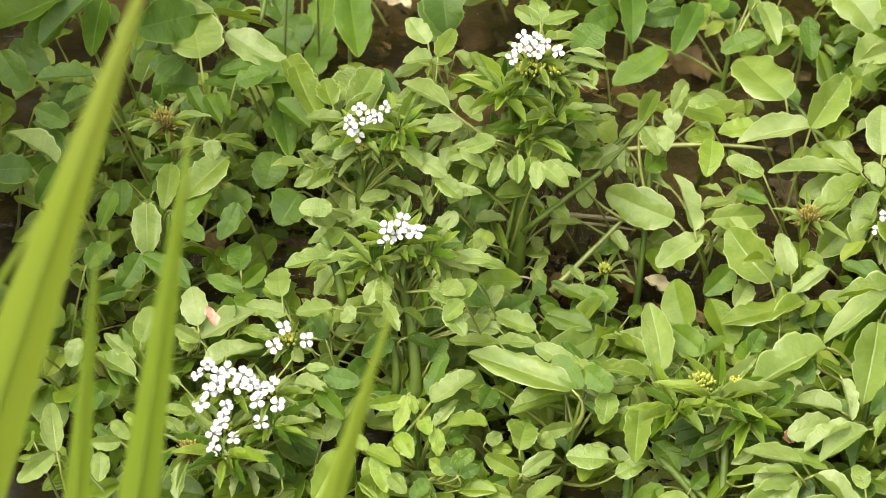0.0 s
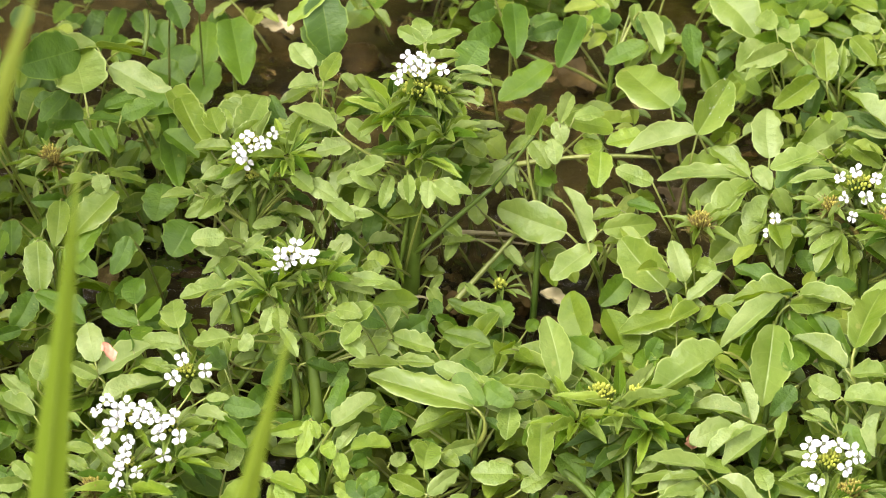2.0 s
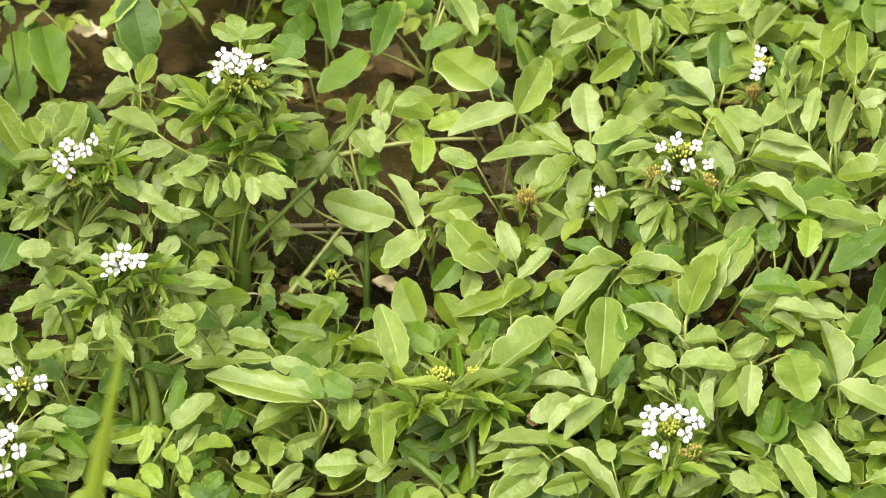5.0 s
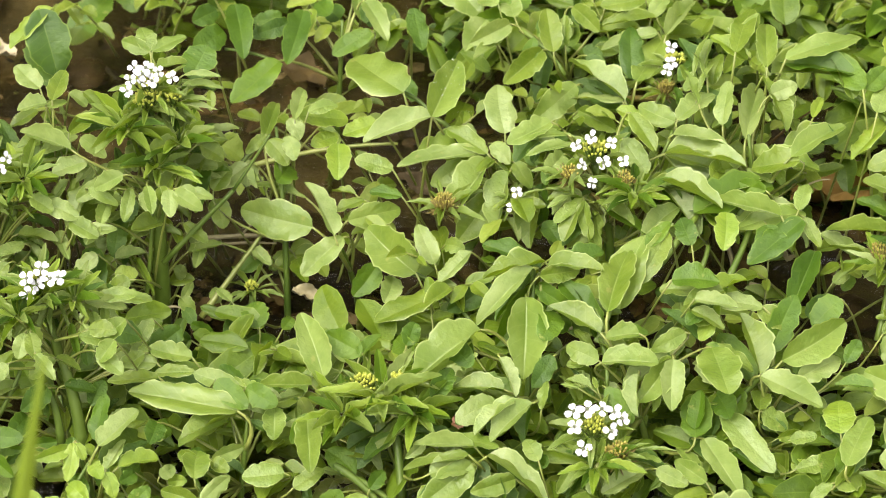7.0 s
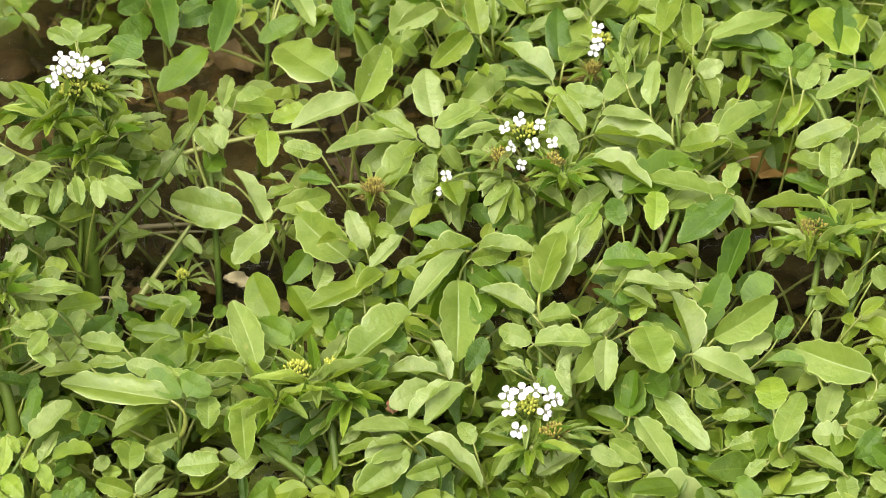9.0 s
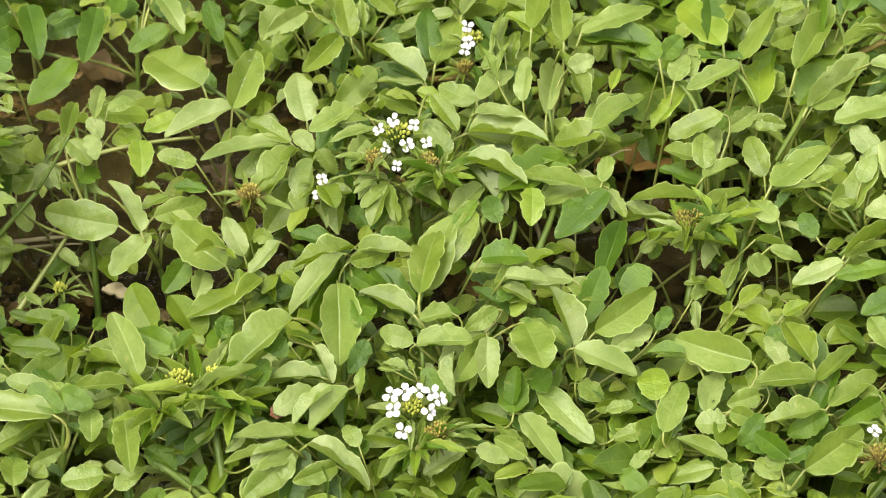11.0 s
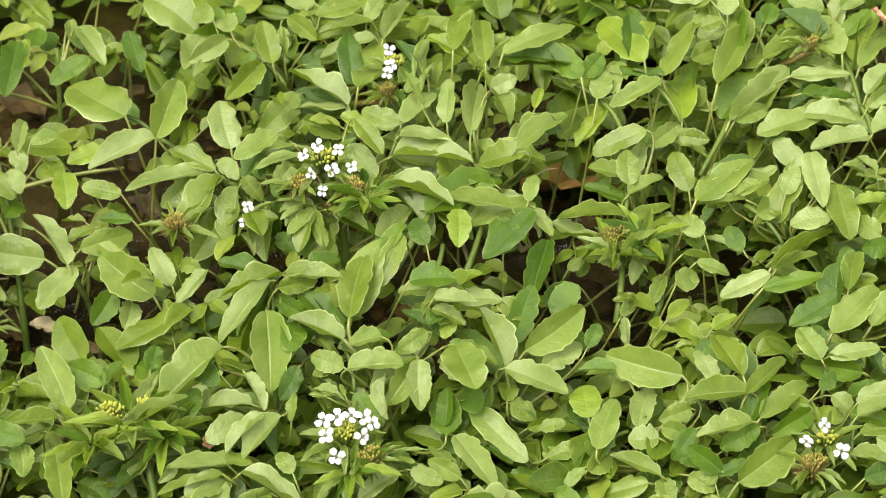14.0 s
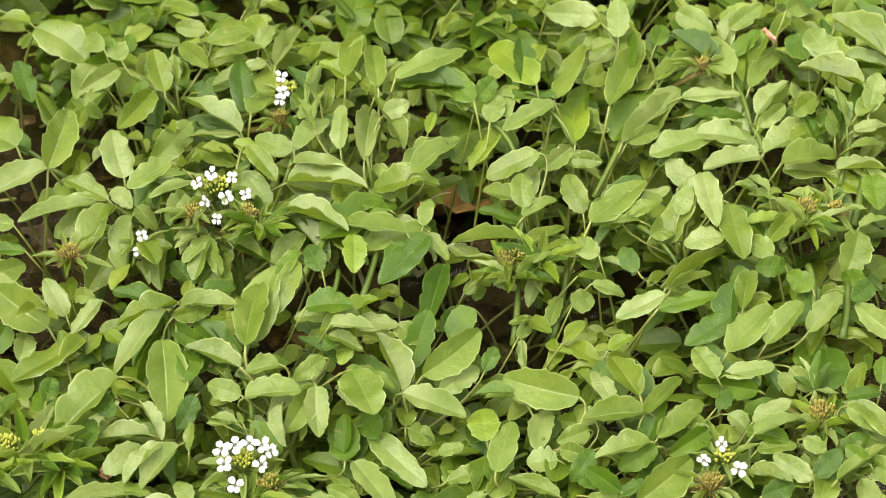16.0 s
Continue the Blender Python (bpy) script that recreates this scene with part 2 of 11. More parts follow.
def shapes(mat):
    broad = [mesh_of("leaflet", blade(k, 0.14 + 0.15 * (k % 3), 0.08 + 0.10 * (k % 4), 0.16, 0.095), [mat]) for k in range(9)]
    fold = [mesh_of("leaflet", blade(20 + k, 0.50 + 0.12 * (k % 3), 0.18 + 0.08 * (k % 3), 0.17, 0.090), [mat]) for k in range(6)]
    narrow = [mesh_of("leaflet", blade(40 + k, 0.45, 0.18 + 0.12 * (k % 3), 0.13, 0.06, 0.62), [mat]) for k in range(5)]
    return broad, fold, narrow


BROAD, FOLD, NARROW = 0, 1, 2
leaf, dark, pale = None, shapes(shaded_green_mat), shapes(pale_mat)
fresh = shapes(leaf_mat)
PLANTS = []
SPINE = {}
pick = random.Random(7)


def plant(x, y, tx, ty, tz, thick, label):
    """A watercress plant rooted in the stream bed at x, y, its stem rising to a top point."""
    root = tagged(new("watercress_plant"), label, "plant", "watercress plants")
    root.matrix_basis = pose(x, y, -0.02)
    foot = Vector((0, 0, -0.01))
    top = Vector((tx - x, ty - y, tz + 0.02))
    mid = Vector((top.x * 0.25 + 0.004, top.y * 0.3, top.z * 0.55))
    pts = bow(foot, mid, top, 9)
    bm = bmesh.new()
    tube(bm, pts, [0.001 * thick * (1.1 - 0.008 * i * i + 0.05 * (i % 2)) for i in range(10)], 8)
    part("stem", mesh_of("stem", bm, [stem_mat]), root)
    bpy.context.view_layer.update()
    SPINE[root.name] = pts
    PLANTS.append(root)
    return root


def stalk_to(root, at, back, r):
    """A thin leaf stalk that leaves the blade along back, dips under the leaves and joins the stem; all in the plant's own space."""
    pts = SPINE[root.name]
    near = min(pts[1:8], key=lambda q: (q - at).length + 3.0 * max(0.0, q.z - at.z + 0.018))
    mid = at + back * 0.008 + Vector((0, 0.001, -0.005))
    if (near - at).length > 0.035:
        near = Vector((at.x + back.x * 0.022, at.y + 0.012 + back.y * 0.014, 0.004))
        mid = at + back * 0.012 + Vector((0, 0.003, -0.35 * at.z))
    bm = bmesh.new()
    tube(bm, bow(near, mid, at, 6), [r * 1.5, r * 1.4, r * 1.3, r * 1.15, r, r * 0.9, r * 0.8], 5)
    return part("leaf_stalk", mesh_of("leaf_stalk", bm, [stalk_mat]), root)


def leaf(root, kind, tone, x, y, z, rx, ry, rz, length, width, stalked=True):
    """One leaflet with its stalk: base in millimetres, turn in degrees, length and width in millimetres."""
    kit = fresh if tone is leaf else tone
    me = pick.choice(kit[kind])
    m = root.matrix_basis.inverted() @ pose(x / 1000, y / 1000, z / 1000, rx, ry, rz) @ Matrix.Diagonal((width / 1000, length / 1000, (width + length) / 2600, 1))
    blade_ob = part("leaflet", me, root, m)
    if not stalked:
        return blade_ob
    back = -(m.to_3x3() @ Vector((0, 1, 0))).normalized()
    stalk_to(root, m.translation.copy(), back, 0.0003 + length * 0.000009)
    return blade_ob


def specks(blade_ob, many, low, high):
    """Tiny pale water specks on part of a leaflet's upper face."""
    rng = random.Random(many)
    faces = [f for f in blade_ob.data.polygons if low < f.center.y < high]
    bm = bmesh.new()
    sx, sy, sz = blade_ob.scale
    for _ in range(many):
        f = rng.choice(faces)
        c = f.center + Vector((rng.uniform(-0.05, 0.05), rng.uniform(-0.03, 0.03), 0.02))
        r = rng.uniform(0.00006, 0.00018)
        top = bm.verts.new(c + Vector((0, 0, r * 0.6 / sz)))
        ring = [bm.verts.new(c + Vector((r * math.cos(k * math.pi / 3) / sx, r * math.sin(k * math.pi / 3) / sy, 0))) for k in range(6)]
        for k in range(6):
            bm.faces.new((ring[k], ring[(k + 1) % 6], top))
    ob = part("water_specks", mesh_of("water_specks", bm, [speck_mat]), blade_ob, None, "scattered tiny pale specks on the leaf")
    ob["kind"] = "stuff"


# ---- ground, stream bed and water ----
def sheet(name, xs, ys, height, mat):
    bm = bmesh.new()
    grid = [[bm.verts.new((x, y, height(x, y))) for x in xs] for y in ys]
    for a, b in zip(grid, grid[1:]):
        for k in range(len(xs) - 1):
            bm.faces.new((a[k], a[k + 1], b[k + 1], b[k]))
    return new(name, mesh_of(name, bm, [mat]))


def bed(x, y):
    # High far bank: unseen, added to keep the sky's reflection off the water.
    if y > 1.9:
        return 0.115 + min(3.2, 2.3 * (y - 1.9))
    if abs(x) > 3 or y < -2:
        return 0.10 if y < -2 else -0.04
    bank = 0.09 * max(0.0, min(1.0, (0.50 - y) / 0.12))
    far = 0.15 * max(0.0, min(1.0, (y - 1.5) / 0.5))
    return -0.035 + bank + far + 0.022 * noise.noise((x * 9, y * 9, 0.3)) + 0.008 * noise.noise((x * 40, y * 40, 2.0))


def steps(lo, hi, n, reach):
    mid = [lo + (hi - lo) * i / n for i in range(n + 1)]
    out = [2 * abs(lo), 8, 40, reach]
    return [min(lo, 0) - o for o in out[::-1]] + mid + [hi + o for o in out]


tagged(sheet("ground", steps(-1.2, 1.2, 110, 900), sorted(steps(-0.2, 2.2, 110, 900) + [2.8, 3.6, 4.2]), bed, mud_mat), "brown muddy stream bed and bank, with an added unseen far bank", "ground", kind="structure")
water = sheet("water", [-3 + 0.5 * i for i in range(13)], [0.3 + 0.2 * i for i in range(9)], lambda x, y: 0.0, water_mat)
water.visible_shadow = False
tagged(water, "shallow clear brown stream water with ripples", "water", kind="structure")

# ---- the watercress plants, leaf by leaf ----

# Leaves toned dark stand lower or in shade, which their colour carries.
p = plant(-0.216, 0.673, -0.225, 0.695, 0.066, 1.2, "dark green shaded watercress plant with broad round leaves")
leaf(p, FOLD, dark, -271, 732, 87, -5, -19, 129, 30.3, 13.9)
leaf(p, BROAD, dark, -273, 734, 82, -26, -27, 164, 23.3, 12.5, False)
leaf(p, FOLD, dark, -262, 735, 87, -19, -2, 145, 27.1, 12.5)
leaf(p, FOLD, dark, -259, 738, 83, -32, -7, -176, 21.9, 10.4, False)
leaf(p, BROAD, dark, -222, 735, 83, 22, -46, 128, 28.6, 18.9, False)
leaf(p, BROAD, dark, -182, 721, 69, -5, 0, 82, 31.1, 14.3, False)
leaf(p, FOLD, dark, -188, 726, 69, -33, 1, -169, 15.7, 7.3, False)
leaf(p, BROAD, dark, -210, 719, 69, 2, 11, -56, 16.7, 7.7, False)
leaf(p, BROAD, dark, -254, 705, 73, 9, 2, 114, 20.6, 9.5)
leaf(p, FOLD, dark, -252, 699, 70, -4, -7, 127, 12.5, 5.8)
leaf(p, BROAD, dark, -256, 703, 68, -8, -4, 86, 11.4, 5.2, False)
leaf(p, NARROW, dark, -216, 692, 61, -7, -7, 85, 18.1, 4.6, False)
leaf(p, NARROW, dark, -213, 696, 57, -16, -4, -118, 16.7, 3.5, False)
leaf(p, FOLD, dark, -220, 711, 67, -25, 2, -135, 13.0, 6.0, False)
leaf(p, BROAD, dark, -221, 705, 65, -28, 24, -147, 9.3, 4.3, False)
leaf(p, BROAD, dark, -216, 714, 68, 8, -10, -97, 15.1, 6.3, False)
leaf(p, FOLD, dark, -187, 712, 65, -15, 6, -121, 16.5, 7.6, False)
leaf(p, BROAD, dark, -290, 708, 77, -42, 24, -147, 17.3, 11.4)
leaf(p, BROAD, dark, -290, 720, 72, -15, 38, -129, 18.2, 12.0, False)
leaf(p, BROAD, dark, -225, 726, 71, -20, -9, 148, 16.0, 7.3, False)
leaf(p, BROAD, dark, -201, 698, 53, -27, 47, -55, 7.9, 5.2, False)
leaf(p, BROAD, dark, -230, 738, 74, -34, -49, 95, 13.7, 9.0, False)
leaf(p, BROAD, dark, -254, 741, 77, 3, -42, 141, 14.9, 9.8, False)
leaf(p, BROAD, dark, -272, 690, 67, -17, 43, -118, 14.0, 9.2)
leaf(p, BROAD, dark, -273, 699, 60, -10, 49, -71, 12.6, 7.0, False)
leaf(p, BROAD, leaf, -216, 715, 78, 7, -1, 21, 26.2, 20.5)
leaf(p, FOLD, leaf, -216, 738, 82, 0, -19, 101, 25.9, 7.8)
leaf(p, FOLD, leaf, -219, 744, 78, -12, 18, -89, 24.3, 3.1)
leaf(p, BROAD, leaf, -212, 738, 74, -10, 14, -115, 28.7, 12.9)
leaf(p, BROAD, dark, -202, 711, 72, 14, 18, -63, 13.1, 9.5)
leaf(p, BROAD, dark, -209, 740, 62, -20, -14, 146, 14.9, 5.7)
leaf(p, FOLD, dark, -208, 709, 68, -31, 6, -145, 9.6, 4.6)
leaf(p, FOLD, dark, -213, 709, 66, -25, 7, -140, 12.0, 6.4)
leaf(p, BROAD, dark, -220, 722, 60, 0, -16, 82, 14.5, 14.8)
leaf(p, FOLD, dark, -233, 728, 58, -24, -8, 172, 12.3, 7.4)
leaf(p, BROAD, dark, -240, 729, 62, 0, 18, -76, 11.5, 9.3)
leaf(p, FOLD, leaf, -207, 686, 62, -16, -18, 98, 18.6, 4.4)
leaf(p, FOLD, leaf, -202, 686, 64, -22, 18, -81, 14.0, 3.4)
leaf(p, FOLD, leaf, -204, 687, 64, 0, 18, -73, 13.1, 2.0)
leaf(p, BROAD, leaf, -206, 686, 64, -42, 3, -154, 7.4, 6.9)
leaf(p, BROAD, leaf, -200, 684, 58, -13, -13, 151, 22.9, 12.8)
leaf(p, BROAD, leaf, -220, 682, 54, -16, -4, -174, 18.5, 8.2)
leaf(p, BROAD, dark, -227, 680, 42, 10, 13, -29, 18.1, 6.8)
leaf(p, BROAD, dark, -193, 721, 50, -36, 3, -157, 8.5, 6.3)
leaf(p, BROAD, dark, -200, 791, 68, -22, 5, -150, 13.4, 9.8)
leaf(p, BROAD, dark, -192, 686, 40, -22, -16, 125, 14.2, 14.4)
leaf(p, BROAD, dark, -241, 687, 39, -21, -2, -168, 14.3, 8.3)
leaf(p, NARROW, leaf, -230, 690, 56, -31, -3, -173, 9.8, 2.5)
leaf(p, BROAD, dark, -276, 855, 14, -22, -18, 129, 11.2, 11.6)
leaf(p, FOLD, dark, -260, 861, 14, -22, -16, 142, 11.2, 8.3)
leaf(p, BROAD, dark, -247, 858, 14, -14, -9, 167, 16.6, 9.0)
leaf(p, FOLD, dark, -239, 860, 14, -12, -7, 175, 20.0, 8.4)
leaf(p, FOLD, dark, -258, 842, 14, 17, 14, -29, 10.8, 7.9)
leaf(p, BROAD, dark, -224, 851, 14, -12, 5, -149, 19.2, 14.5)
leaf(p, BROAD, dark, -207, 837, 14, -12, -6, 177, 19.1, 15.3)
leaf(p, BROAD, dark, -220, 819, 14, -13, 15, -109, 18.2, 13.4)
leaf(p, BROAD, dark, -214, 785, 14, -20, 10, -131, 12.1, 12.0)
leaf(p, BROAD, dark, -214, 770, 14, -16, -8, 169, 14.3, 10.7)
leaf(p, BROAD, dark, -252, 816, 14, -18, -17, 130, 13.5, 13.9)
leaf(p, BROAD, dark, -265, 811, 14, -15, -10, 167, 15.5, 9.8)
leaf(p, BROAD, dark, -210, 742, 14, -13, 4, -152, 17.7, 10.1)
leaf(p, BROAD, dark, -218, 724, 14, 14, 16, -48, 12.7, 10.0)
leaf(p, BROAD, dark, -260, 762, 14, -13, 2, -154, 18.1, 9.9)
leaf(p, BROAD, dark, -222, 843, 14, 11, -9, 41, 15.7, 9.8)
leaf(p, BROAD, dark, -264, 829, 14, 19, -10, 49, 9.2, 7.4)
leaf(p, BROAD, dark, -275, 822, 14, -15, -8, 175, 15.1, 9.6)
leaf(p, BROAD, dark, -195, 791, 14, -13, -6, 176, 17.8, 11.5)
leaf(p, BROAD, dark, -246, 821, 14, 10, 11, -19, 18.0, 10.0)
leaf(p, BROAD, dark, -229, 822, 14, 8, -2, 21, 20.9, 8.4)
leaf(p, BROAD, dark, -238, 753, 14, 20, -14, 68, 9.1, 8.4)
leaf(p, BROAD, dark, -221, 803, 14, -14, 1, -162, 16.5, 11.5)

p = plant(-0.227, 0.658, -0.215, 0.659, 0.050, 1.2, "dark green watercress plant with oval leaflets in shade")
leaf(p, FOLD, leaf, -259, 671, 58, 12, 13, 68, 23.8, 11.0)
leaf(p, FOLD, dark, -263, 678, 49, 32, 25, 50, 21.2, 9.7, False)
leaf(p, BROAD, dark, -267, 667, 57, 24, -49, 106, 16.9, 11.1)
leaf(p, BROAD, dark, -272, 671, 50, 4, -48, 117, 15.3, 9.0, False)
leaf(p, FOLD, dark, -258, 670, 58, -29, -21, 171, 16.1, 8.1)
leaf(p, BROAD, dark, -266, 679, 52, -10, -43, 136, 15.1, 7.5, False)
leaf(p, FOLD, dark, -239, 672, 47, -31, -14, 177, 14.7, 6.7, False)
leaf(p, BROAD, dark, -211, 655, 47, 26, -3, -25, 19.7, 9.0, False)
leaf(p, BROAD, dark, -212, 672, 49, 23, 7, 4, 18.8, 12.4, False)
leaf(p, BROAD, dark, -214, 661, 50, -22, 34, -135, 15.7, 8.0)
leaf(p, BROAD, leaf, -224, 662, 51, -33, 2, -168, 19.5, 11.1)
leaf(p, BROAD, dark, -229, 673, 43, -28, 23, -148, 18.1, 8.5, False)
leaf(p, BROAD, dark, -219, 687, 51, 15, -49, 102, 13.0, 5.7, False)
leaf(p, BROAD, dark, -222, 644, 43, -29, -23, 169, 14.9, 9.0)
leaf(p, BROAD, dark, -222, 648, 37, -22, -33, 156, 14.1, 7.6, False)
leaf(p, BROAD, dark, -221, 644, 43, -9, 0, -111, 20.6, 9.5)
leaf(p, BROAD, dark, -221, 647, 36, 9, 24, -91, 17.3, 7.9, False)
leaf(p, FOLD, dark, -224, 631, 37, -1, -47, 124, 11.5, 5.0)
leaf(p, BROAD, dark, -184, 638, 37, 5, -21, 72, 14.2, 6.5)
leaf(p, BROAD, dark, -183, 648, 28, 11, -11, 64, 12.1, 5.6, False)
leaf(p, BROAD, dark, -186, 645, 40, 5, -6, 15, 13.6, 8.9)
leaf(p, BROAD, dark, -191, 655, 34, -11, -19, 27, 14.1, 9.3, False)
leaf(p, FOLD, dark, -184, 639, 38, 22, 33, -24, 11.8, 6.3)
leaf(p, BROAD, dark, -183, 643, 33, -6, 49, -75, 8.8, 5.8, False)
leaf(p, BROAD, dark, -192, 668, 51, -30, -20, 172, 14.5, 8.0)
leaf(p, BROAD, dark, -260, 643, 46, -23, 33, -137, 15.2, 8.0)
leaf(p, BROAD, dark, -261, 651, 38, -32, 7, -164, 14.2, 8.4, False)
leaf(p, BROAD, dark, -240, 637, 41, 19, 33, -23, 12.1, 8.0)
leaf(p, BROAD, dark, -242, 643, 35, 12, 42, -41, 11.4, 6.4, False)
leaf(p, BROAD, leaf, -223, 664, 50, -30, -9, 167, 10.1, 8.4)

p = plant(-0.202, 0.620, -0.198, 0.615, 0.043, 1.2, "watercress plant with rounded pale green leaflets")
leaf(p, BROAD, leaf, -166, 624, 49, 7, -8, 17, 14.1, 9.3)
leaf(p, BROAD, dark, -169, 629, 43, -6, 17, -5, 14.3, 9.4, False)
leaf(p, BROAD, leaf, -192, 609, 45, 30, -9, 18, 14.6, 9.6)
leaf(p, FOLD, leaf, -191, 608, 40, 10, 2, -47, 20.8, 9.6)
leaf(p, BROAD, dark, -189, 613, 33, 27, -12, -27, 16.6, 7.6, False)
leaf(p, BROAD, leaf, -164, 622, 43, 0, -13, 78, 16.4, 7.5)
leaf(p, FOLD, pale, -162, 631, 37, 12, -8, 63, 16.3, 7.5, False)
leaf(p, BROAD, leaf, -188, 598, 36, 6, -6, -52, 22.6, 10.4)
leaf(p, BROAD, dark, -191, 610, 29, -3, -3, -60, 22.4, 10.3, False)
leaf(p, BROAD, leaf, -211, 603, 40, 21, 12, 0, 14.6, 9.6)
leaf(p, BROAD, pale, -211, 609, 32, 3, 20, -8, 15.0, 9.9, False)
leaf(p, BROAD, leaf, -212, 597, 37, 19, -2, 56, 14.9, 6.8)
leaf(p, FOLD, dark, -218, 602, 30, 35, 20, 26, 12.6, 5.8, False)
leaf(p, FOLD, leaf, -210, 591, 35, 11, -8, 66, 17.4, 8.0)
leaf(p, BROAD, dark, -214, 590, 31, 29, 5, 38, 16.1, 7.4, False)
leaf(p, BROAD, leaf, -232, 601, 40, -38, -13, 179, 10.2, 6.7)
leaf(p, BROAD, dark, -239, 609, 31, -30, 20, -152, 10.3, 5.4, False)
leaf(p, FOLD, leaf, -191, 607, 40, 11, -43, 62, 11.6, 5.4)
leaf(p, BROAD, pale, -193, 609, 34, 18, -38, 52, 8.8, 5.3, False)
leaf(p, BROAD, leaf, -167, 612, 40, 7, -11, 70, 12.5, 5.8)
leaf(p, FOLD, dark, -173, 617, 31, 4, -46, 72, 10.1, 5.0, False)
leaf(p, BROAD, dark, -149, 615, 40, 9, -27, 36, 11.7, 7.7)
leaf(p, BROAD, dark, -150, 622, 36, 9, -5, 14, 10.6, 7.0, False)
leaf(p, BROAD, dark, -181, 618, 43, -6, -33, 43, 11.7, 7.8)
leaf(p, BROAD, dark, -180, 625, 41, -9, -6, 15, 12.4, 8.2, False)
leaf(p, BROAD, dark, -202, 590, 34, -20, -16, 175, 11.6, 7.6)
leaf(p, BROAD, dark, -200, 596, 28, -13, -42, 141, 10.2, 6.0, False)
leaf(p, BROAD, dark, -220, 584, 33, -2, -41, 143, 12.7, 8.4)
leaf(p, BROAD, dark, -220, 594, 28, 1, -22, 170, 13.4, 8.8, False)
leaf(p, BROAD, dark, -246, 594, 38, -19, -33, 157, 11.7, 7.7)
leaf(p, BROAD, dark, -247, 605, 31, 32, -49, 113, 11.4, 7.5, False)

p = plant(-0.174, 0.564, -0.175, 0.579, 0.046, 2, "watercress plant crowned by large clusters of white flowers")
leaf(p, FOLD, leaf, -225, 550, 37, 32, -9, 17, 17.2, 7.8)
leaf(p, FOLD, leaf, -227, 552, 34, -20, -36, 151, 14.9, 7.0)
leaf(p, BROAD, pale, -227, 563, 25, -13, -41, 141, 12.7, 5.8, False)
leaf(p, BROAD, leaf, -234, 554, 36, -54, -48, 81, 11.2, 7.4)
leaf(p, BROAD, leaf, -206, 559, 36, 17, -49, 100, 10.4, 5.2)
leaf(p, BROAD, dark, -211, 566, 30, 14, -41, 57, 8.2, 4.7, False)
leaf(p, BROAD, leaf, -212, 555, 34, -30, 0, -170, 9.8, 6.5)
leaf(p, BROAD, dark, -218, 563, 28, -29, -23, 169, 9.5, 5.4, False)
leaf(p, BROAD, leaf, -210, 564, 40, -23, 33, -137, 8.5, 4.7)
leaf(p, FOLD, pale, -208, 571, 37, -16, 40, -125, 7.9, 4.0, False)
leaf(p, BROAD, leaf, -185, 559, 33, -38, 29, 161, 15.1, 6.9)
leaf(p, FOLD, dark, -190, 562, 30, -18, -1, 143, 13.3, 6.1, False)
leaf(p, FOLD, leaf, -165, 559, 31, -8, 16, 128, 11.1, 5.1)
leaf(p, BROAD, dark, -164, 563, 25, -29, 25, 144, 8.5, 3.9, False)
leaf(p, BROAD, leaf, -165, 559, 30, -31, 27, 145, 9.6, 4.4)
leaf(p, FOLD, dark, -165, 561, 27, -28, 20, 148, 7.7, 3.5, False)
leaf(p, FOLD, leaf, -164, 559, 31, -32, -25, -129, 9.8, 4.5)
leaf(p, FOLD, leaf, -164, 561, 32, -7, -10, -63, 10.6, 4.4)
leaf(p, BROAD, dark, -169, 570, 23, 5, -15, -54, 9.8, 4.3, False)
leaf(p, FOLD, leaf, -163, 560, 31, -1, -12, -103, 10.8, 5.0)
leaf(p, BROAD, dark, -163, 571, 23, -4, -11, -105, 9.2, 4.2, False)
leaf(p, BROAD, leaf, -155, 591, 52, -19, 37, -31, 7.9, 5.2)
leaf(p, BROAD, dark, -161, 599, 42, -39, 46, -54, 8.2, 5.4, False)
leaf(p, BROAD, leaf, -157, 582, 46, -2, 19, -60, 9.3, 4.3)
leaf(p, BROAD, dark, -158, 585, 40, 16, 39, -34, 7.1, 3.1, False)
leaf(p, BROAD, leaf, -150, 590, 50, 12, 26, -88, 8.0, 3.7)
leaf(p, BROAD, dark, -151, 594, 43, -8, 49, -69, 6.1, 3.4, False)
leaf(p, FOLD, leaf, -153, 585, 47, 4, 6, -98, 12.2, 5.6)
leaf(p, BROAD, pale, -152, 593, 37, -3, -3, -61, 11.9, 5.5, False)
leaf(p, BROAD, dark, -144, 589, 49, 2, 48, -100, 13.0, 7.5)
leaf(p, FOLD, leaf, -153, 578, 42, 3, -5, -100, 10.8, 5.0)
leaf(p, BROAD, dark, -153, 584, 35, 8, 7, -94, 8.4, 3.9, False)
leaf(p, FOLD, dark, -145, 585, 46, -24, 31, -140, 13.5, 6.5)
leaf(p, FOLD, dark, -144, 593, 40, 0, 47, -103, 10.6, 5.6, False)
leaf(p, BROAD, leaf, -147, 573, 38, -1, 47, -104, 7.3, 4.1)
leaf(p, BROAD, dark, -154, 572, 38, -8, 0, -110, 13.4, 6.2)
leaf(p, BROAD, dark, -157, 579, 32, -23, -13, -124, 12.0, 5.5, False)
leaf(p, BROAD, leaf, -186, 566, 38, 11, -43, 62, 8.9, 4.5)
leaf(p, BROAD, dark, -188, 575, 28, 10, -44, 64, 8.3, 4.2, False)
leaf(p, BROAD, leaf, -185, 571, 41, -3, -4, 80, 10.2, 4.7)
leaf(p, FOLD, dark, -188, 578, 36, 8, -7, 114, 8.5, 3.9, False)
leaf(p, BROAD, leaf, -190, 578, 47, 8, -11, 68, 6.7, 3.1)
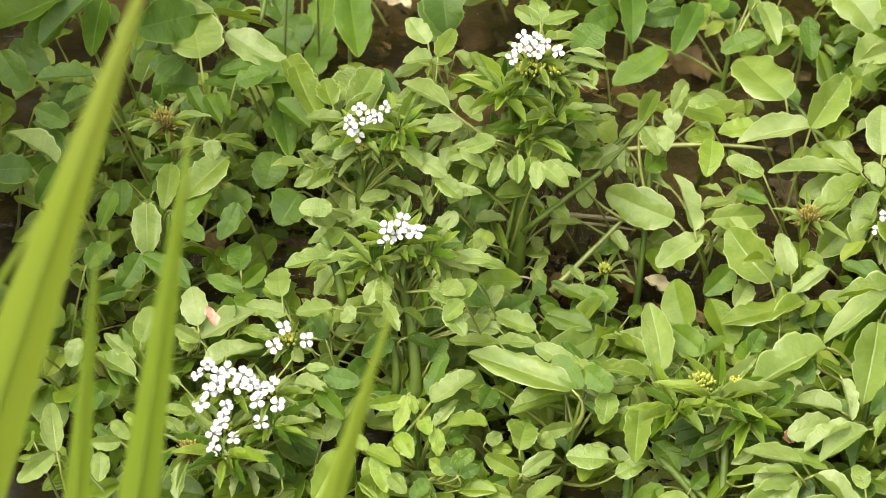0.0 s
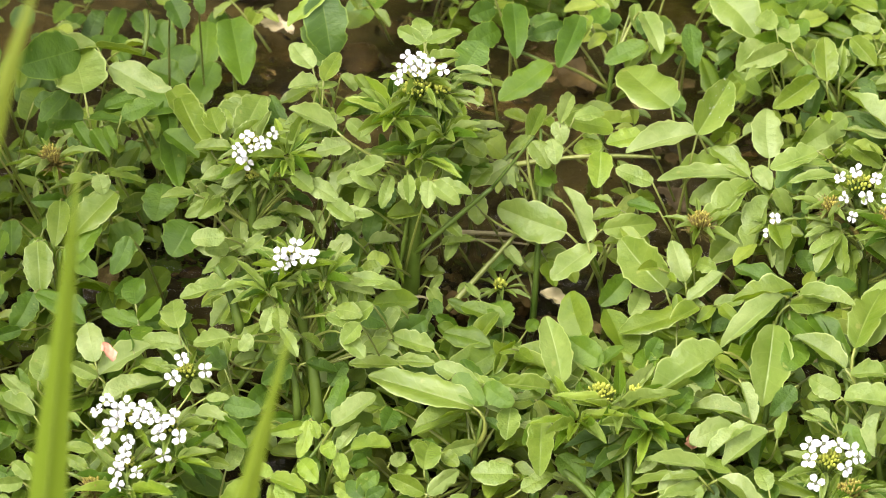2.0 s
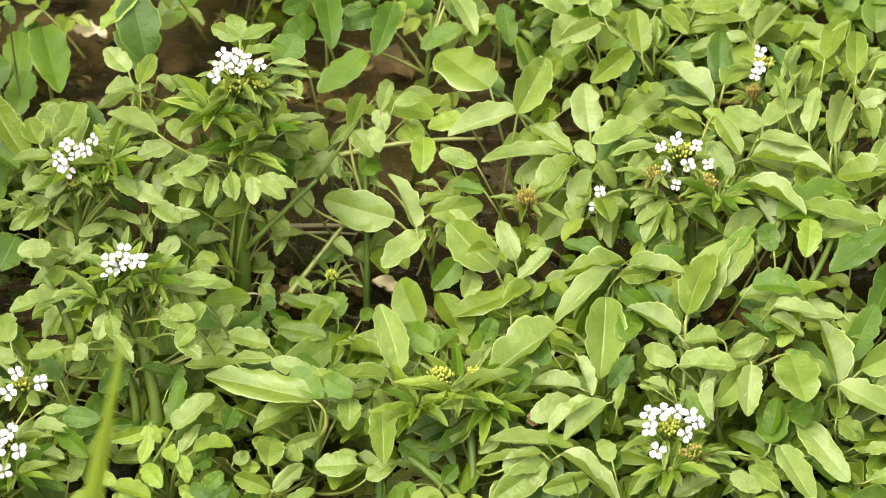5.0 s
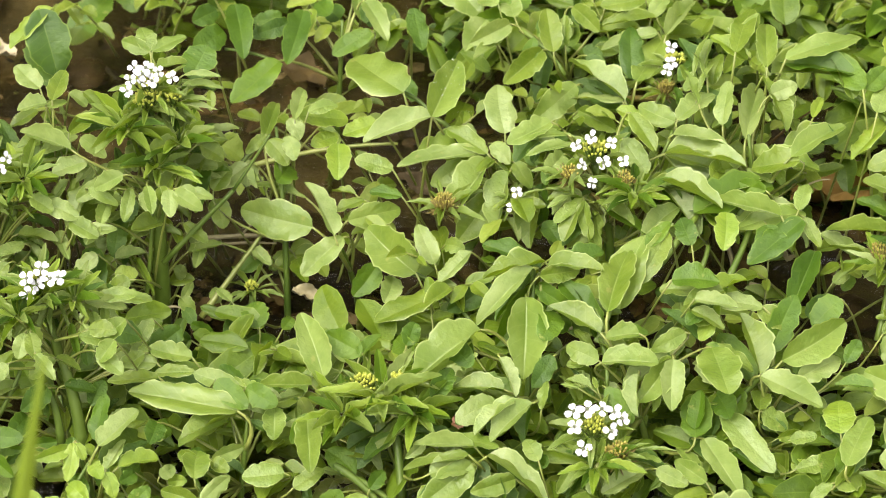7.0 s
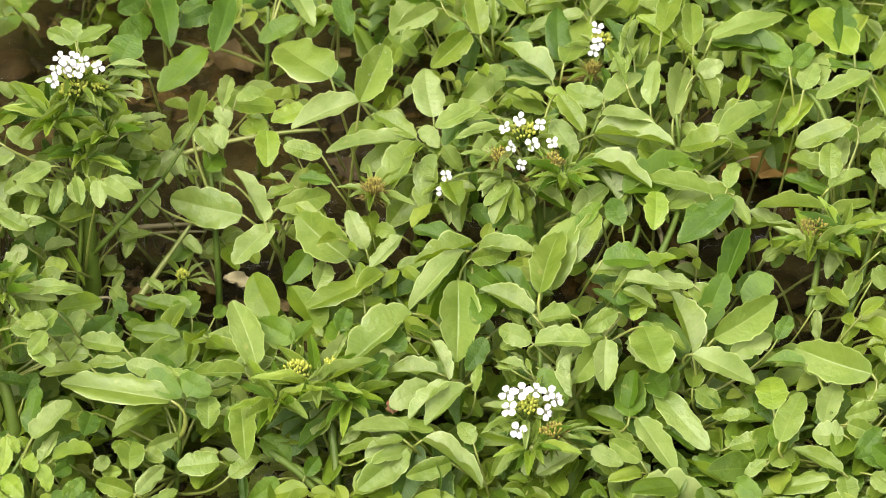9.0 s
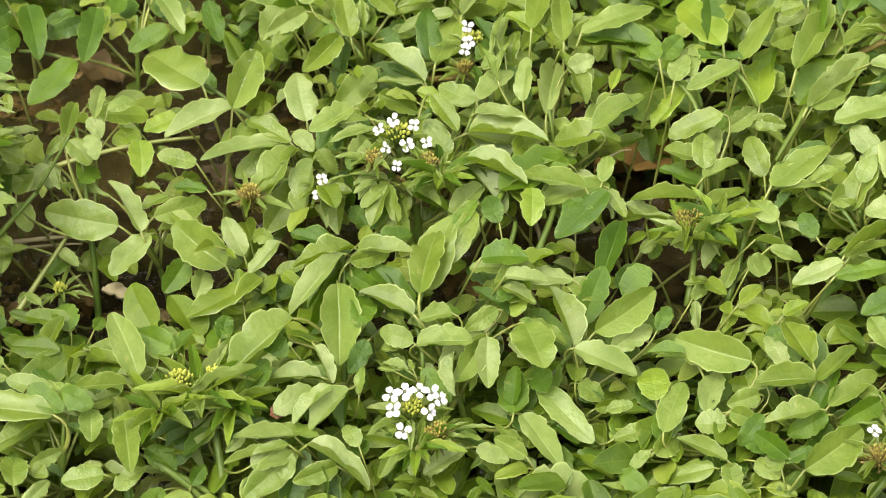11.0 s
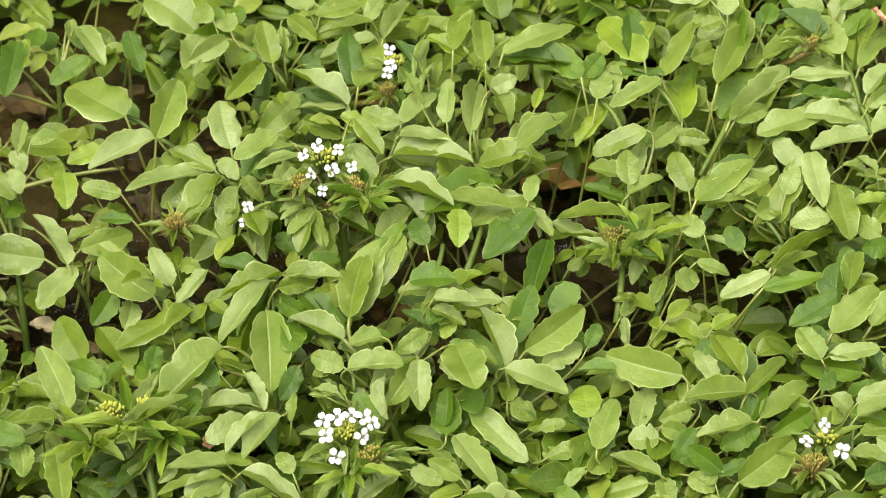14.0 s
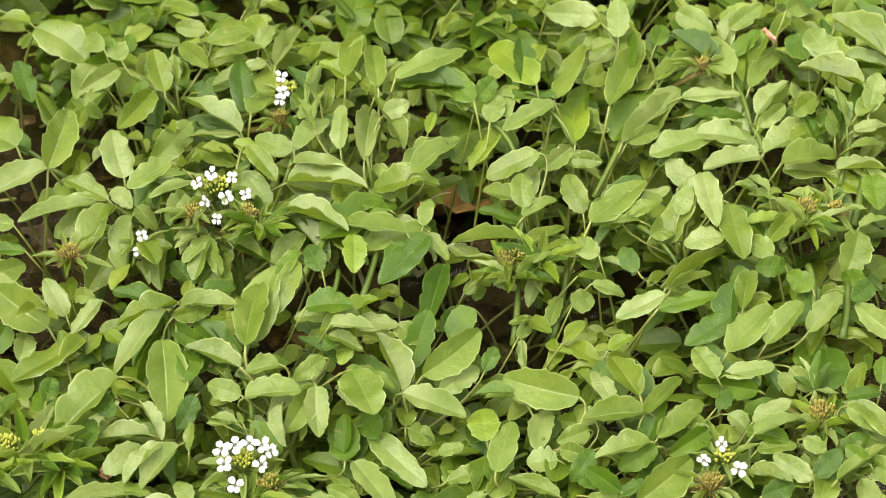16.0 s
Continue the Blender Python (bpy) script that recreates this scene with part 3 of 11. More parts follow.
leaf(p, FOLD, dark, -194, 586, 36, 27, 17, 52, 6.5, 3.0, False)
leaf(p, BROAD, leaf, -195, 550, 29, 28, -23, 31, 11.6, 6.3)
leaf(p, BROAD, dark, -152, 558, 29, 31, -16, 25, 10.7, 5.5)
leaf(p, FOLD, dark, -150, 567, 21, 22, -34, 45, 8.8, 4.6, False)

p = plant(-0.123, 0.622, -0.128, 0.640, 0.066, 2.4, "upright watercress plant with a small white flower head")
leaf(p, BROAD, leaf, -147, 619, 45, 17, -2, -40, 15.1, 7.0)
leaf(p, FOLD, leaf, -149, 620, 39, 32, -9, 17, 8.5, 4.3)
leaf(p, FOLD, leaf, -150, 625, 27, 34, 25, 47, 7.1, 3.3, False)
leaf(p, FOLD, leaf, -150, 628, 31, 28, 9, 45, 7.1, 3.3, False)
leaf(p, FOLD, leaf, -147, 620, 38, -1, 18, -59, 10.7, 4.9)
leaf(p, FOLD, dark, -155, 629, 30, 32, -18, -23, 7.5, 3.4, False)
leaf(p, BROAD, pale, -151, 627, 26, 6, -1, -97, 9.4, 4.3, False)
leaf(p, FOLD, leaf, -125, 630, 43, 11, -17, 110, 11.0, 5.1, False)
leaf(p, FOLD, dark, -124, 636, 43, 3, 3, 75, 10.1, 4.7, False)
leaf(p, FOLD, dark, -132, 631, 40, 0, 10, -58, 10.8, 5.0, False)
leaf(p, BROAD, dark, -129, 633, 38, -1, 6, -59, 8.9, 4.1, False)
leaf(p, BROAD, leaf, -129, 636, 59, -11, 14, 130, 12.1, 5.6)
leaf(p, BROAD, pale, -130, 643, 49, 10, -13, 112, 8.6, 4.0, False)
leaf(p, BROAD, leaf, -135, 644, 49, -29, 22, 146, 9.7, 4.4, False)
leaf(p, NARROW, leaf, -133, 637, 62, 6, -7, 117, 25.1, 5.7)
leaf(p, BROAD, leaf, -136, 636, 62, -7, -1, 129, 11.4, 5.2)
leaf(p, BROAD, leaf, -137, 643, 58, -1, 4, 79, 9.8, 4.5, False)
leaf(p, FOLD, leaf, -133, 641, 63, 5, -8, 117, 7.6, 3.5, False)
leaf(p, FOLD, leaf, -136, 635, 60, -37, -35, -124, 12.1, 5.6)
leaf(p, FOLD, leaf, -138, 635, 61, -35, 22, 161, 9.6, 4.4)
leaf(p, FOLD, leaf, -134, 641, 58, -31, 19, 155, 7.8, 3.6, False)
leaf(p, BROAD, leaf, -136, 638, 53, -13, 5, 134, 6.8, 3.1, False)
leaf(p, FOLD, leaf, -117, 638, 61, -20, -19, -117, 11.7, 5.4)
leaf(p, BROAD, dark, -114, 644, 54, -28, -11, -134, 10.2, 4.7, False)
leaf(p, BROAD, pale, -123, 646, 57, -40, 32, 160, 7.5, 3.4, False)
leaf(p, BROAD, pale, -119, 644, 57, -28, 16, 151, 10.2, 4.7, False)
leaf(p, BROAD, dark, -109, 644, 52, -17, -4, 142, 9.7, 4.5, False)
leaf(p, BROAD, dark, -116, 644, 61, -23, 18, 141, 8.0, 3.7, False)
leaf(p, BROAD, dark, -107, 648, 61, -26, -9, -131, 8.9, 4.1, False)
leaf(p, BROAD, leaf, -109, 644, 55, -31, -22, -130, 12.2, 5.6, False)
leaf(p, BROAD, leaf, -148, 634, 62, 4, 9, 119, 18.9, 8.7)
leaf(p, BROAD, leaf, -150, 642, 50, -22, 11, 143, 13.6, 6.3, False)
leaf(p, NARROW, leaf, -125, 638, 62, -24, 11, 146, 10.4, 2.6)
leaf(p, BROAD, leaf, -126, 643, 52, 9, 1, 115, 7.9, 3.6, False)
leaf(p, BROAD, leaf, -126, 645, 60, -16, 8, 138, 6.8, 3.1, False)
leaf(p, NARROW, leaf, -124, 638, 62, -34, 23, 156, 10.8, 2.6)
leaf(p, BROAD, dark, -127, 642, 61, -36, 28, 157, 8.7, 4.0, False)
leaf(p, BROAD, dark, -129, 641, 56, -25, -20, -122, 9.5, 4.3, False)
leaf(p, NARROW, leaf, -123, 638, 62, -33, -22, -136, 9.8, 2.6)
leaf(p, FOLD, leaf, -126, 646, 57, -2, 0, -104, 8.1, 3.7, False)
leaf(p, FOLD, pale, -118, 645, 55, -8, 4, -111, 7.4, 3.4, False)
leaf(p, NARROW, leaf, -122, 639, 62, -24, -11, -126, 10.4, 2.6)
leaf(p, FOLD, dark, -110, 643, 42, 6, -7, -53, 10.5, 4.8, False)
leaf(p, BROAD, leaf, -106, 640, 42, -17, -15, -116, 9.1, 4.2, False)
leaf(p, BROAD, dark, -128, 623, 37, -2, -41, 143, 12.9, 8.5)
leaf(p, BROAD, dark, -131, 630, 25, -38, 29, 167, 7.9, 3.6, False)
leaf(p, FOLD, pale, -132, 625, 31, 0, -9, 78, 9.7, 4.4, False)
leaf(p, BROAD, leaf, -125, 627, 34, 5, 4, -97, 7.5, 3.5, False)
leaf(p, BROAD, leaf, -123, 631, 27, -3, -2, -60, 9.1, 4.2, False)
leaf(p, BROAD, dark, -135, 617, 30, 20, -39, 146, 11.8, 7.8)
leaf(p, BROAD, leaf, -132, 623, 25, -2, -1, 80, 4.9, 2.3, False)
leaf(p, BROAD, leaf, -135, 624, 20, -17, 2, 140, 5.8, 2.7, False)
leaf(p, BROAD, leaf, -145, 616, 30, 26, -46, 127, 8.8, 5.8)
leaf(p, FOLD, leaf, -149, 625, 23, 0, -7, 122, 5.5, 2.5, False)
leaf(p, BROAD, leaf, -145, 620, 20, -23, 3, 149, 5.2, 2.4, False)
leaf(p, BROAD, dark, -114, 621, 30, 29, 27, -16, 10.0, 6.6)
leaf(p, FOLD, dark, -111, 629, 18, 18, -1, -38, 7.6, 3.5, False)
leaf(p, FOLD, leaf, -121, 627, 23, -11, 1, -67, 7.0, 3.2, False)
leaf(p, BROAD, dark, -107, 636, 52, -25, 16, -98, 12.5, 10.8)
leaf(p, FOLD, leaf, -111, 634, 61, -37, 2, -165, 8.3, 3.8)
leaf(p, FOLD, leaf, -114, 629, 60, -32, 5, -154, 9.5, 3.9)
leaf(p, FOLD, leaf, -107, 636, 62, -54, -1, -175, 6.2, 3.5)
leaf(p, BROAD, leaf, -124, 624, 49, -27, -16, 110, 11.5, 5.8)
leaf(p, FOLD, leaf, -124, 625, 49, -32, 15, -107, 9.6, 3.5)
leaf(p, FOLD, dark, -119, 634, 56, -23, 1, -165, 12.9, 3.1)
leaf(p, BROAD, dark, -116, 636, 44, -47, 1, -166, 6.9, 4.7)
leaf(p, BROAD, leaf, -91, 629, 41, 11, -16, 82, 16.9, 8.9)
leaf(p, BROAD, leaf, -90, 622, 41, 0, -16, 91, 17.4, 4.9)
leaf(p, BROAD, leaf, -107, 608, 33, 18, 15, -64, 10.1, 5.3)
leaf(p, FOLD, dark, -122, 622, 39, -27, 16, -85, 11.5, 5.4)
leaf(p, FOLD, dark, -125, 628, 32, -30, -16, 113, 10.4, 5.9)
leaf(p, BROAD, leaf, -130, 620, 65, -27, 1, -167, 8.8, 5.8)
leaf(p, BROAD, leaf, -110, 638, 64, 9, 30, -88, 14.2, 5.9)
leaf(p, BROAD, leaf, -111, 622, 64, 13, 27, -103, 9.7, 6.5)
leaf(p, FOLD, leaf, -102, 616, 64, -27, -20, 148, 9.2, 6.5)
leaf(p, FOLD, leaf, -96, 636, 44, -28, -12, 166, 8.7, 6.3)
leaf(p, FOLD, leaf, -146, 614, 56, -19, -29, 99, 13.8, 6.5)
leaf(p, BROAD, leaf, -138, 613, 58, -39, -24, 141, 6.9, 5.6)
leaf(p, BROAD, leaf, -114, 619, 64, -20, 28, -100, 13.2, 5.0)
leaf(p, BROAD, leaf, -94, 634, 44, -27, -25, 130, 9.7, 5.9)
leaf(p, FOLD, leaf, -113, 635, 65, -19, 29, -95, 14.3, 5.5)
leaf(p, BROAD, leaf, -95, 631, 44, -21, -27, 124, 12.4, 5.9)
leaf(p, BROAD, leaf, -108, 614, 61, -21, 18, -135, 11.6, 6.5)
leaf(p, BROAD, leaf, -132, 620, 65, -27, -11, 172, 9.0, 5.6)
leaf(p, BROAD, leaf, -117, 649, 64, -25, 27, -108, 10.6, 5.0)
leaf(p, BROAD, leaf, -120, 646, 64, -22, 8, -156, 10.9, 5.4)
leaf(p, FOLD, leaf, -130, 623, 65, -38, 8, -154, 6.5, 4.9)
leaf(p, FOLD, leaf, -99, 626, 64, -21, -24, 136, 12.3, 6.8)
leaf(p, BROAD, leaf, -117, 658, 58, -40, 17, -138, 6.6, 6.3)
leaf(p, BROAD, leaf, -128, 613, 62, -21, 12, -147, 11.4, 4.3)

p = plant(-0.111, 0.580, -0.116, 0.594, 0.037, 1.2, "young yellowish watercress plant with small pale leaves")
leaf(p, FOLD, leaf, -108, 590, 41, 13, 3, -43, 18.4, 8.4)
leaf(p, BROAD, dark, -110, 597, 37, 33, -20, -22, 16.3, 7.5, False)
leaf(p, BROAD, pale, -117, 595, 38, -31, -14, 178, 12.8, 5.7)
leaf(p, FOLD, dark, -119, 606, 30, -32, -10, -179, 11.8, 5.4, False)
leaf(p, BROAD, pale, -116, 595, 38, -31, 14, -158, 6.4, 3.8)
leaf(p, BROAD, pale, -114, 599, 33, -27, 27, -144, 5.9, 3.5, False)
leaf(p, BROAD, pale, -118, 594, 37, 6, -49, 114, 12.3, 5.3)
leaf(p, FOLD, dark, -124, 604, 30, -14, -49, 96, 9.8, 4.9, False)
leaf(p, BROAD, pale, -111, 589, 35, -3, 18, -154, 8.5, 5.6)
leaf(p, BROAD, dark, -109, 594, 28, 0, -10, -178, 8.7, 5.7, False)
leaf(p, BROAD, pale, -118, 581, 33, 2, 28, -143, 10.8, 7.1)
leaf(p, BROAD, dark, -119, 591, 26, -5, 32, -138, 8.8, 5.8, False)
leaf(p, BROAD, pale, -106, 585, 34, -32, 7, -164, 9.2, 5.6)
leaf(p, BROAD, dark, -110, 591, 23, -23, 33, -136, 7.3, 4.4, False)
leaf(p, FOLD, pale, -102, 587, 34, -7, 3, -64, 14.2, 6.5)
leaf(p, BROAD, dark, -105, 599, 25, 4, 6, -54, 13.1, 6.0, False)
leaf(p, BROAD, leaf, -106, 586, 34, 22, -14, -38, 12.1, 5.6)
leaf(p, FOLD, pale, -127, 574, 31, -4, 11, -106, 12.8, 5.9)
leaf(p, BROAD, dark, -125, 579, 28, -13, 6, -118, 12.2, 5.6, False)
leaf(p, BROAD, pale, -124, 574, 31, -32, 12, -159, 14.2, 6.7)
leaf(p, BROAD, pale, -126, 580, 24, -32, -7, -176, 11.0, 6.2, False)
leaf(p, BROAD, pale, -130, 593, 38, -19, -4, 145, 11.5, 5.3)
leaf(p, FOLD, dark, -133, 602, 31, -13, -42, 141, 10.4, 4.6, False)
leaf(p, BROAD, pale, -136, 572, 31, -30, -20, 172, 17.9, 9.3)
leaf(p, FOLD, dark, -134, 579, 22, -31, -15, 177, 15.3, 7.8, False)
leaf(p, BROAD, leaf, -142, 575, 32, 26, 27, -16, 10.0, 5.6)
leaf(p, BROAD, pale, -133, 578, 33, -9, 39, -126, 7.4, 4.9)
leaf(p, BROAD, dark, -138, 582, 28, -24, 30, -140, 7.0, 3.9, False)
leaf(p, BROAD, leaf, -118, 567, 28, -19, 33, -137, 8.4, 5.6)
leaf(p, BROAD, dark, -122, 573, 23, 8, 47, -102, 8.3, 5.5, False)
leaf(p, BROAD, dark, -98, 573, 29, 21, 37, -31, 9.6, 6.3)
leaf(p, FOLD, dark, -96, 577, 21, 15, 41, -37, 9.6, 4.9, False)
leaf(p, BROAD, dark, -96, 571, 28, 19, -33, 43, 8.4, 5.6)
leaf(p, BROAD, pale, -100, 577, 22, 22, -38, 52, 8.0, 5.3, False)
leaf(p, BROAD, dark, -95, 571, 28, 10, 44, -47, 7.3, 4.8)
leaf(p, BROAD, dark, -98, 576, 24, 13, 35, -26, 6.6, 4.4, False)
leaf(p, BROAD, dark, -105, 568, 27, -19, -33, 157, 8.4, 5.6)
leaf(p, FOLD, pale, -105, 569, 24, -26, -29, 162, 8.5, 4.6, False)

p = plant(-0.070, 0.593, -0.060, 0.608, 0.035, 1.2, "low watercress plant with broad dull green leaves")
leaf(p, BROAD, dark, -74, 622, 34, 6, -9, 72, 23.7, 10.9, False)
leaf(p, FOLD, leaf, -64, 608, 35, 6, 6, 118, 20.1, 9.3)
leaf(p, FOLD, pale, -67, 614, 26, 4, 4, 119, 19.3, 8.9, False)
leaf(p, FOLD, dark, -61, 625, 29, 27, -25, 34, 14.0, 6.7, False)
leaf(p, BROAD, leaf, -63, 617, 38, -20, 36, -132, 14.6, 7.6)
leaf(p, BROAD, dark, -62, 624, 34, -3, 46, -106, 12.5, 6.5, False)
leaf(p, BROAD, dark, -95, 643, 33, 5, 42, -40, 15.6, 10.3, False)
leaf(p, BROAD, dark, -96, 638, 33, -5, -46, 126, 12.4, 8.2, False)
leaf(p, BROAD, dark, -94, 632, 37, -13, 2, -116, 12.0, 5.5, False)
leaf(p, BROAD, leaf, -77, 582, 32, 0, 15, -3, 14.7, 9.7)
leaf(p, BROAD, dark, -75, 591, 26, 1, -14, 22, 12.3, 8.1, False)
leaf(p, FOLD, leaf, -76, 575, 28, 11, -43, 62, 13.4, 6.7)
leaf(p, FOLD, dark, -80, 577, 23, -3, -46, 126, 10.5, 5.2, False)
leaf(p, BROAD, leaf, -75, 575, 28, 14, 41, -37, 14.0, 6.3)
leaf(p, FOLD, leaf, -72, 593, 30, -6, 49, -66, 12.3, 5.3)
leaf(p, FOLD, dark, -72, 602, 22, -14, -1, -116, 11.5, 5.3, False)
leaf(p, BROAD, leaf, -72, 593, 30, -6, 33, -137, 8.0, 5.3)
leaf(p, BROAD, dark, -76, 598, 23, 22, 47, -103, 6.6, 4.4, False)
leaf(p, BROAD, leaf, -77, 593, 31, -10, -47, 75, 7.4, 4.9)
leaf(p, BROAD, pale, -77, 603, 22, -17, -48, 84, 7.1, 4.7, False)
leaf(p, FOLD, leaf, -78, 570, 22, 2, -47, 75, 10.4, 5.6)
leaf(p, BROAD, dark, -79, 574, 16, 15, -40, 57, 9.7, 4.6, False)
leaf(p, FOLD, leaf, -72, 569, 22, 13, 7, -43, 14.4, 6.6)
leaf(p, BROAD, leaf, -89, 587, 29, -16, 46, -53, 7.4, 4.9)
leaf(p, BROAD, pale, -87, 591, 22, 32, 49, -84, 7.1, 4.7, False)
leaf(p, BROAD, dark, -90, 605, 36, 9, -25, 167, 11.5, 7.6)
leaf(p, BROAD, dark, -87, 610, 30, 30, -47, 125, 10.4, 6.9, False)
leaf(p, BROAD, dark, -97, 588, 30, 26, -46, 127, 8.5, 5.6)
leaf(p, BROAD, dark, -97, 600, 21, 38, -49, 105, 7.7, 5.1, False)
leaf(p, BROAD, leaf, -78, 624, 41, 0, -16, 87, 13.6, 4.9)
leaf(p, BROAD, leaf, -63, 605, 40, 5, -15, 75, 37.8, 12.4)
leaf(p, BROAD, leaf, -63, 617, 39, 11, -14, 67, 16.5, 7.7)
leaf(p, FOLD, leaf, -51, 609, 37, -27, -2, 179, 11.0, 8.0)
leaf(p, BROAD, leaf, -54, 614, 41, -40, 4, -161, 7.8, 6.5)
leaf(p, BROAD, leaf, -48, 588, 27, 0, -15, 93, 14.1, 9.5)
leaf(p, BROAD, leaf, -45, 584, 24, 15, 14, -58, 11.8, 7.1)

p = plant(-0.158, 0.677, -0.151, 0.701, 0.069, 2.2, "tall leafy watercress plant with white flowers over dark water")
leaf(p, BROAD, dark, -135, 757, 100, -45, 5, -165, 25.1, 16.6)
leaf(p, BROAD, pale, -131, 762, 97, -15, 11, 135, 22.7, 10.5, False)
leaf(p, BROAD, leaf, -128, 726, 81, 7, -4, 115, 8.9, 4.1, False)
leaf(p, BROAD, leaf, -130, 715, 87, -5, 25, -64, 7.7, 3.5)
leaf(p, BROAD, dark, -132, 721, 77, -8, 10, -111, 5.8, 2.7, False)
leaf(p, BROAD, leaf, -127, 724, 81, -39, -33, -134, 6.6, 3.0, False)
leaf(p, BROAD, leaf, -166, 709, 70, 28, 18, 52, 8.8, 4.1, False)
leaf(p, BROAD, leaf, -163, 704, 66, 31, -14, -20, 7.7, 3.5, False)
leaf(p, BROAD, leaf, -159, 701, 71, 19, 37, -30, 12.4, 6.1)
leaf(p, FOLD, leaf, -158, 705, 67, 20, -2, -36, 10.3, 4.7, False)
leaf(p, BROAD, pale, -158, 729, 57, 6, 14, -96, 17.8, 8.2, False)
leaf(p, BROAD, leaf, -164, 707, 64, -19, 5, 142, 12.9, 5.9, False)
leaf(p, BROAD, leaf, -160, 709, 66, -11, 8, 132, 9.7, 4.5, False)
leaf(p, BROAD, leaf, -163, 704, 51, -4, -6, 82, 11.5, 5.3, False)
leaf(p, BROAD, leaf, -160, 698, 56, -20, 3, 144, 11.8, 5.4, False)
leaf(p, NARROW, leaf, -141, 702, 69, -3, 6, -60, 16.7, 3.8)
leaf(p, FOLD, dark, -143, 710, 62, -2, 14, -60, 10.8, 5.0, False)
leaf(p, BROAD, dark, -141, 712, 63, -3, 15, -61, 13.0, 6.0, False)
leaf(p, FOLD, leaf, -141, 699, 62, 2, -11, -57, 14.9, 6.8)
leaf(p, BROAD, leaf, -150, 711, 58, -1, 11, -59, 11.8, 5.4, False)
leaf(p, FOLD, pale, -140, 705, 58, -2, 11, -60, 11.6, 5.4, False)
leaf(p, FOLD, leaf, -146, 707, 51, 7, 11, -50, 10.3, 4.8, False)
leaf(p, FOLD, dark, -145, 702, 57, -8, 12, -66, 8.0, 3.7, False)
leaf(p, BROAD, leaf, -143, 702, 69, 39, 30, -20, 6.8, 4.5)
leaf(p, FOLD, leaf, -150, 710, 60, 18, -12, -42, 4.4, 2.0, False)
leaf(p, FOLD, leaf, -140, 713, 61, 3, -1, -55, 4.5, 2.1, False)
leaf(p, FOLD, leaf, -151, 695, 59, -15, 20, 132, 10.9, 4.9)
leaf(p, BROAD, leaf, -149, 700, 51, -27, 11, 152, 7.5, 3.4, False)
leaf(p, FOLD, leaf, -159, 699, 51, -17, 7, 139, 8.6, 3.9, False)
leaf(p, FOLD, leaf, -151, 695, 59, -41, 38, 145, 8.6, 4.0)
leaf(p, FOLD, dark, -148, 699, 55, -41, -34, -139, 5.6, 2.6, False)
leaf(p, FOLD, dark, -148, 705, 52, -41, -35, -140, 6.5, 3.0, False)
leaf(p, FOLD, leaf, -147, 695, 58, -26, -7, -133, 6.4, 2.9)
leaf(p, BROAD, leaf, -121, 716, 73, 0, -9, 122, 15.5, 7.1, False)
leaf(p, BROAD, pale, -125, 712, 70, 7, 8, 72, 13.4, 6.2, False)
leaf(p, FOLD, dark, -122, 717, 64, -9, -2, 86, 13.4, 6.2, False)
leaf(p, FOLD, pale, -124, 713, 71, 23, 11, 55, 11.5, 5.3, False)
leaf(p, BROAD, leaf, -116, 713, 63, -17, 6, 139, 10.1, 4.6, False)
leaf(p, BROAD, dark, -118, 710, 63, 15, -1, 62, 9.1, 4.2, False)
leaf(p, BROAD, leaf, -119, 711, 76, -25, 30, -140, 11.6, 6.1)
leaf(p, BROAD, leaf, -121, 716, 75, -11, 10, -69, 9.8, 4.5, False)
leaf(p, BROAD, dark, -119, 715, 75, -4, 15, -63, 10.2, 4.7, False)
leaf(p, FOLD, leaf, -123, 711, 78, 14, 41, -37, 12.7, 6.1)
leaf(p, FOLD, leaf, -121, 722, 74, -2, 6, -60, 11.4, 5.2, False)
leaf(p, BROAD, dark, -125, 722, 71, -2, -4, -59, 8.0, 3.7, False)
leaf(p, FOLD, dark, -162, 700, 46, 19, 15, 62, 8.8, 4.1, False)
leaf(p, BROAD, dark, -159, 699, 41, 23, 19, 60, 7.8, 3.6, False)
leaf(p, BROAD, dark, -173, 698, 53, -25, -8, -130, 4.7, 2.2, False)
leaf(p, BROAD, leaf, -164, 701, 55, -17, -4, -120, 5.5, 2.5, False)
leaf(p, FOLD, dark, -170, 703, 51, -19, 12, 139, 11.7, 5.4, False)
leaf(p, BROAD, leaf, -166, 689, 53, -13, -42, 141, 11.3, 4.9)
leaf(p, BROAD, leaf, -163, 699, 44, 2, -8, 120, 7.3, 3.3, False)
leaf(p, FOLD, leaf, -162, 689, 53, -16, -40, 145, 10.9, 5.3)
leaf(p, BROAD, leaf, -162, 697, 48, -31, 21, 152, 9.2, 4.3, False)
leaf(p, BROAD, leaf, -159, 680, 36, 8, -44, 67, 16.8, 7.4)
leaf(p, BROAD, leaf, -156, 680, 36, -5, -2, 127, 14.7, 6.8)
leaf(p, BROAD, leaf, -157, 690, 26, -34, 20, 162, 11.7, 5.4, False)
leaf(p, FOLD, leaf, -155, 681, 36, 33, 0, 10, 13.2, 6.1)
leaf(p, BROAD, dark, -146, 680, 32, 33, 4, 6, 11.1, 5.1)
leaf(p, BROAD, dark, -144, 685, 26, 18, 14, 62, 9.1, 4.2, False)
leaf(p, BROAD, pale, -148, 682, 26, 29, -15, -27, 7.8, 3.6, False)
leaf(p, FOLD, leaf, -143, 691, 49, -2, -11, -103, 14.9, 6.9)
leaf(p, FOLD, leaf, -144, 696, 44, -23, -10, -126, 11.9, 5.5, False)
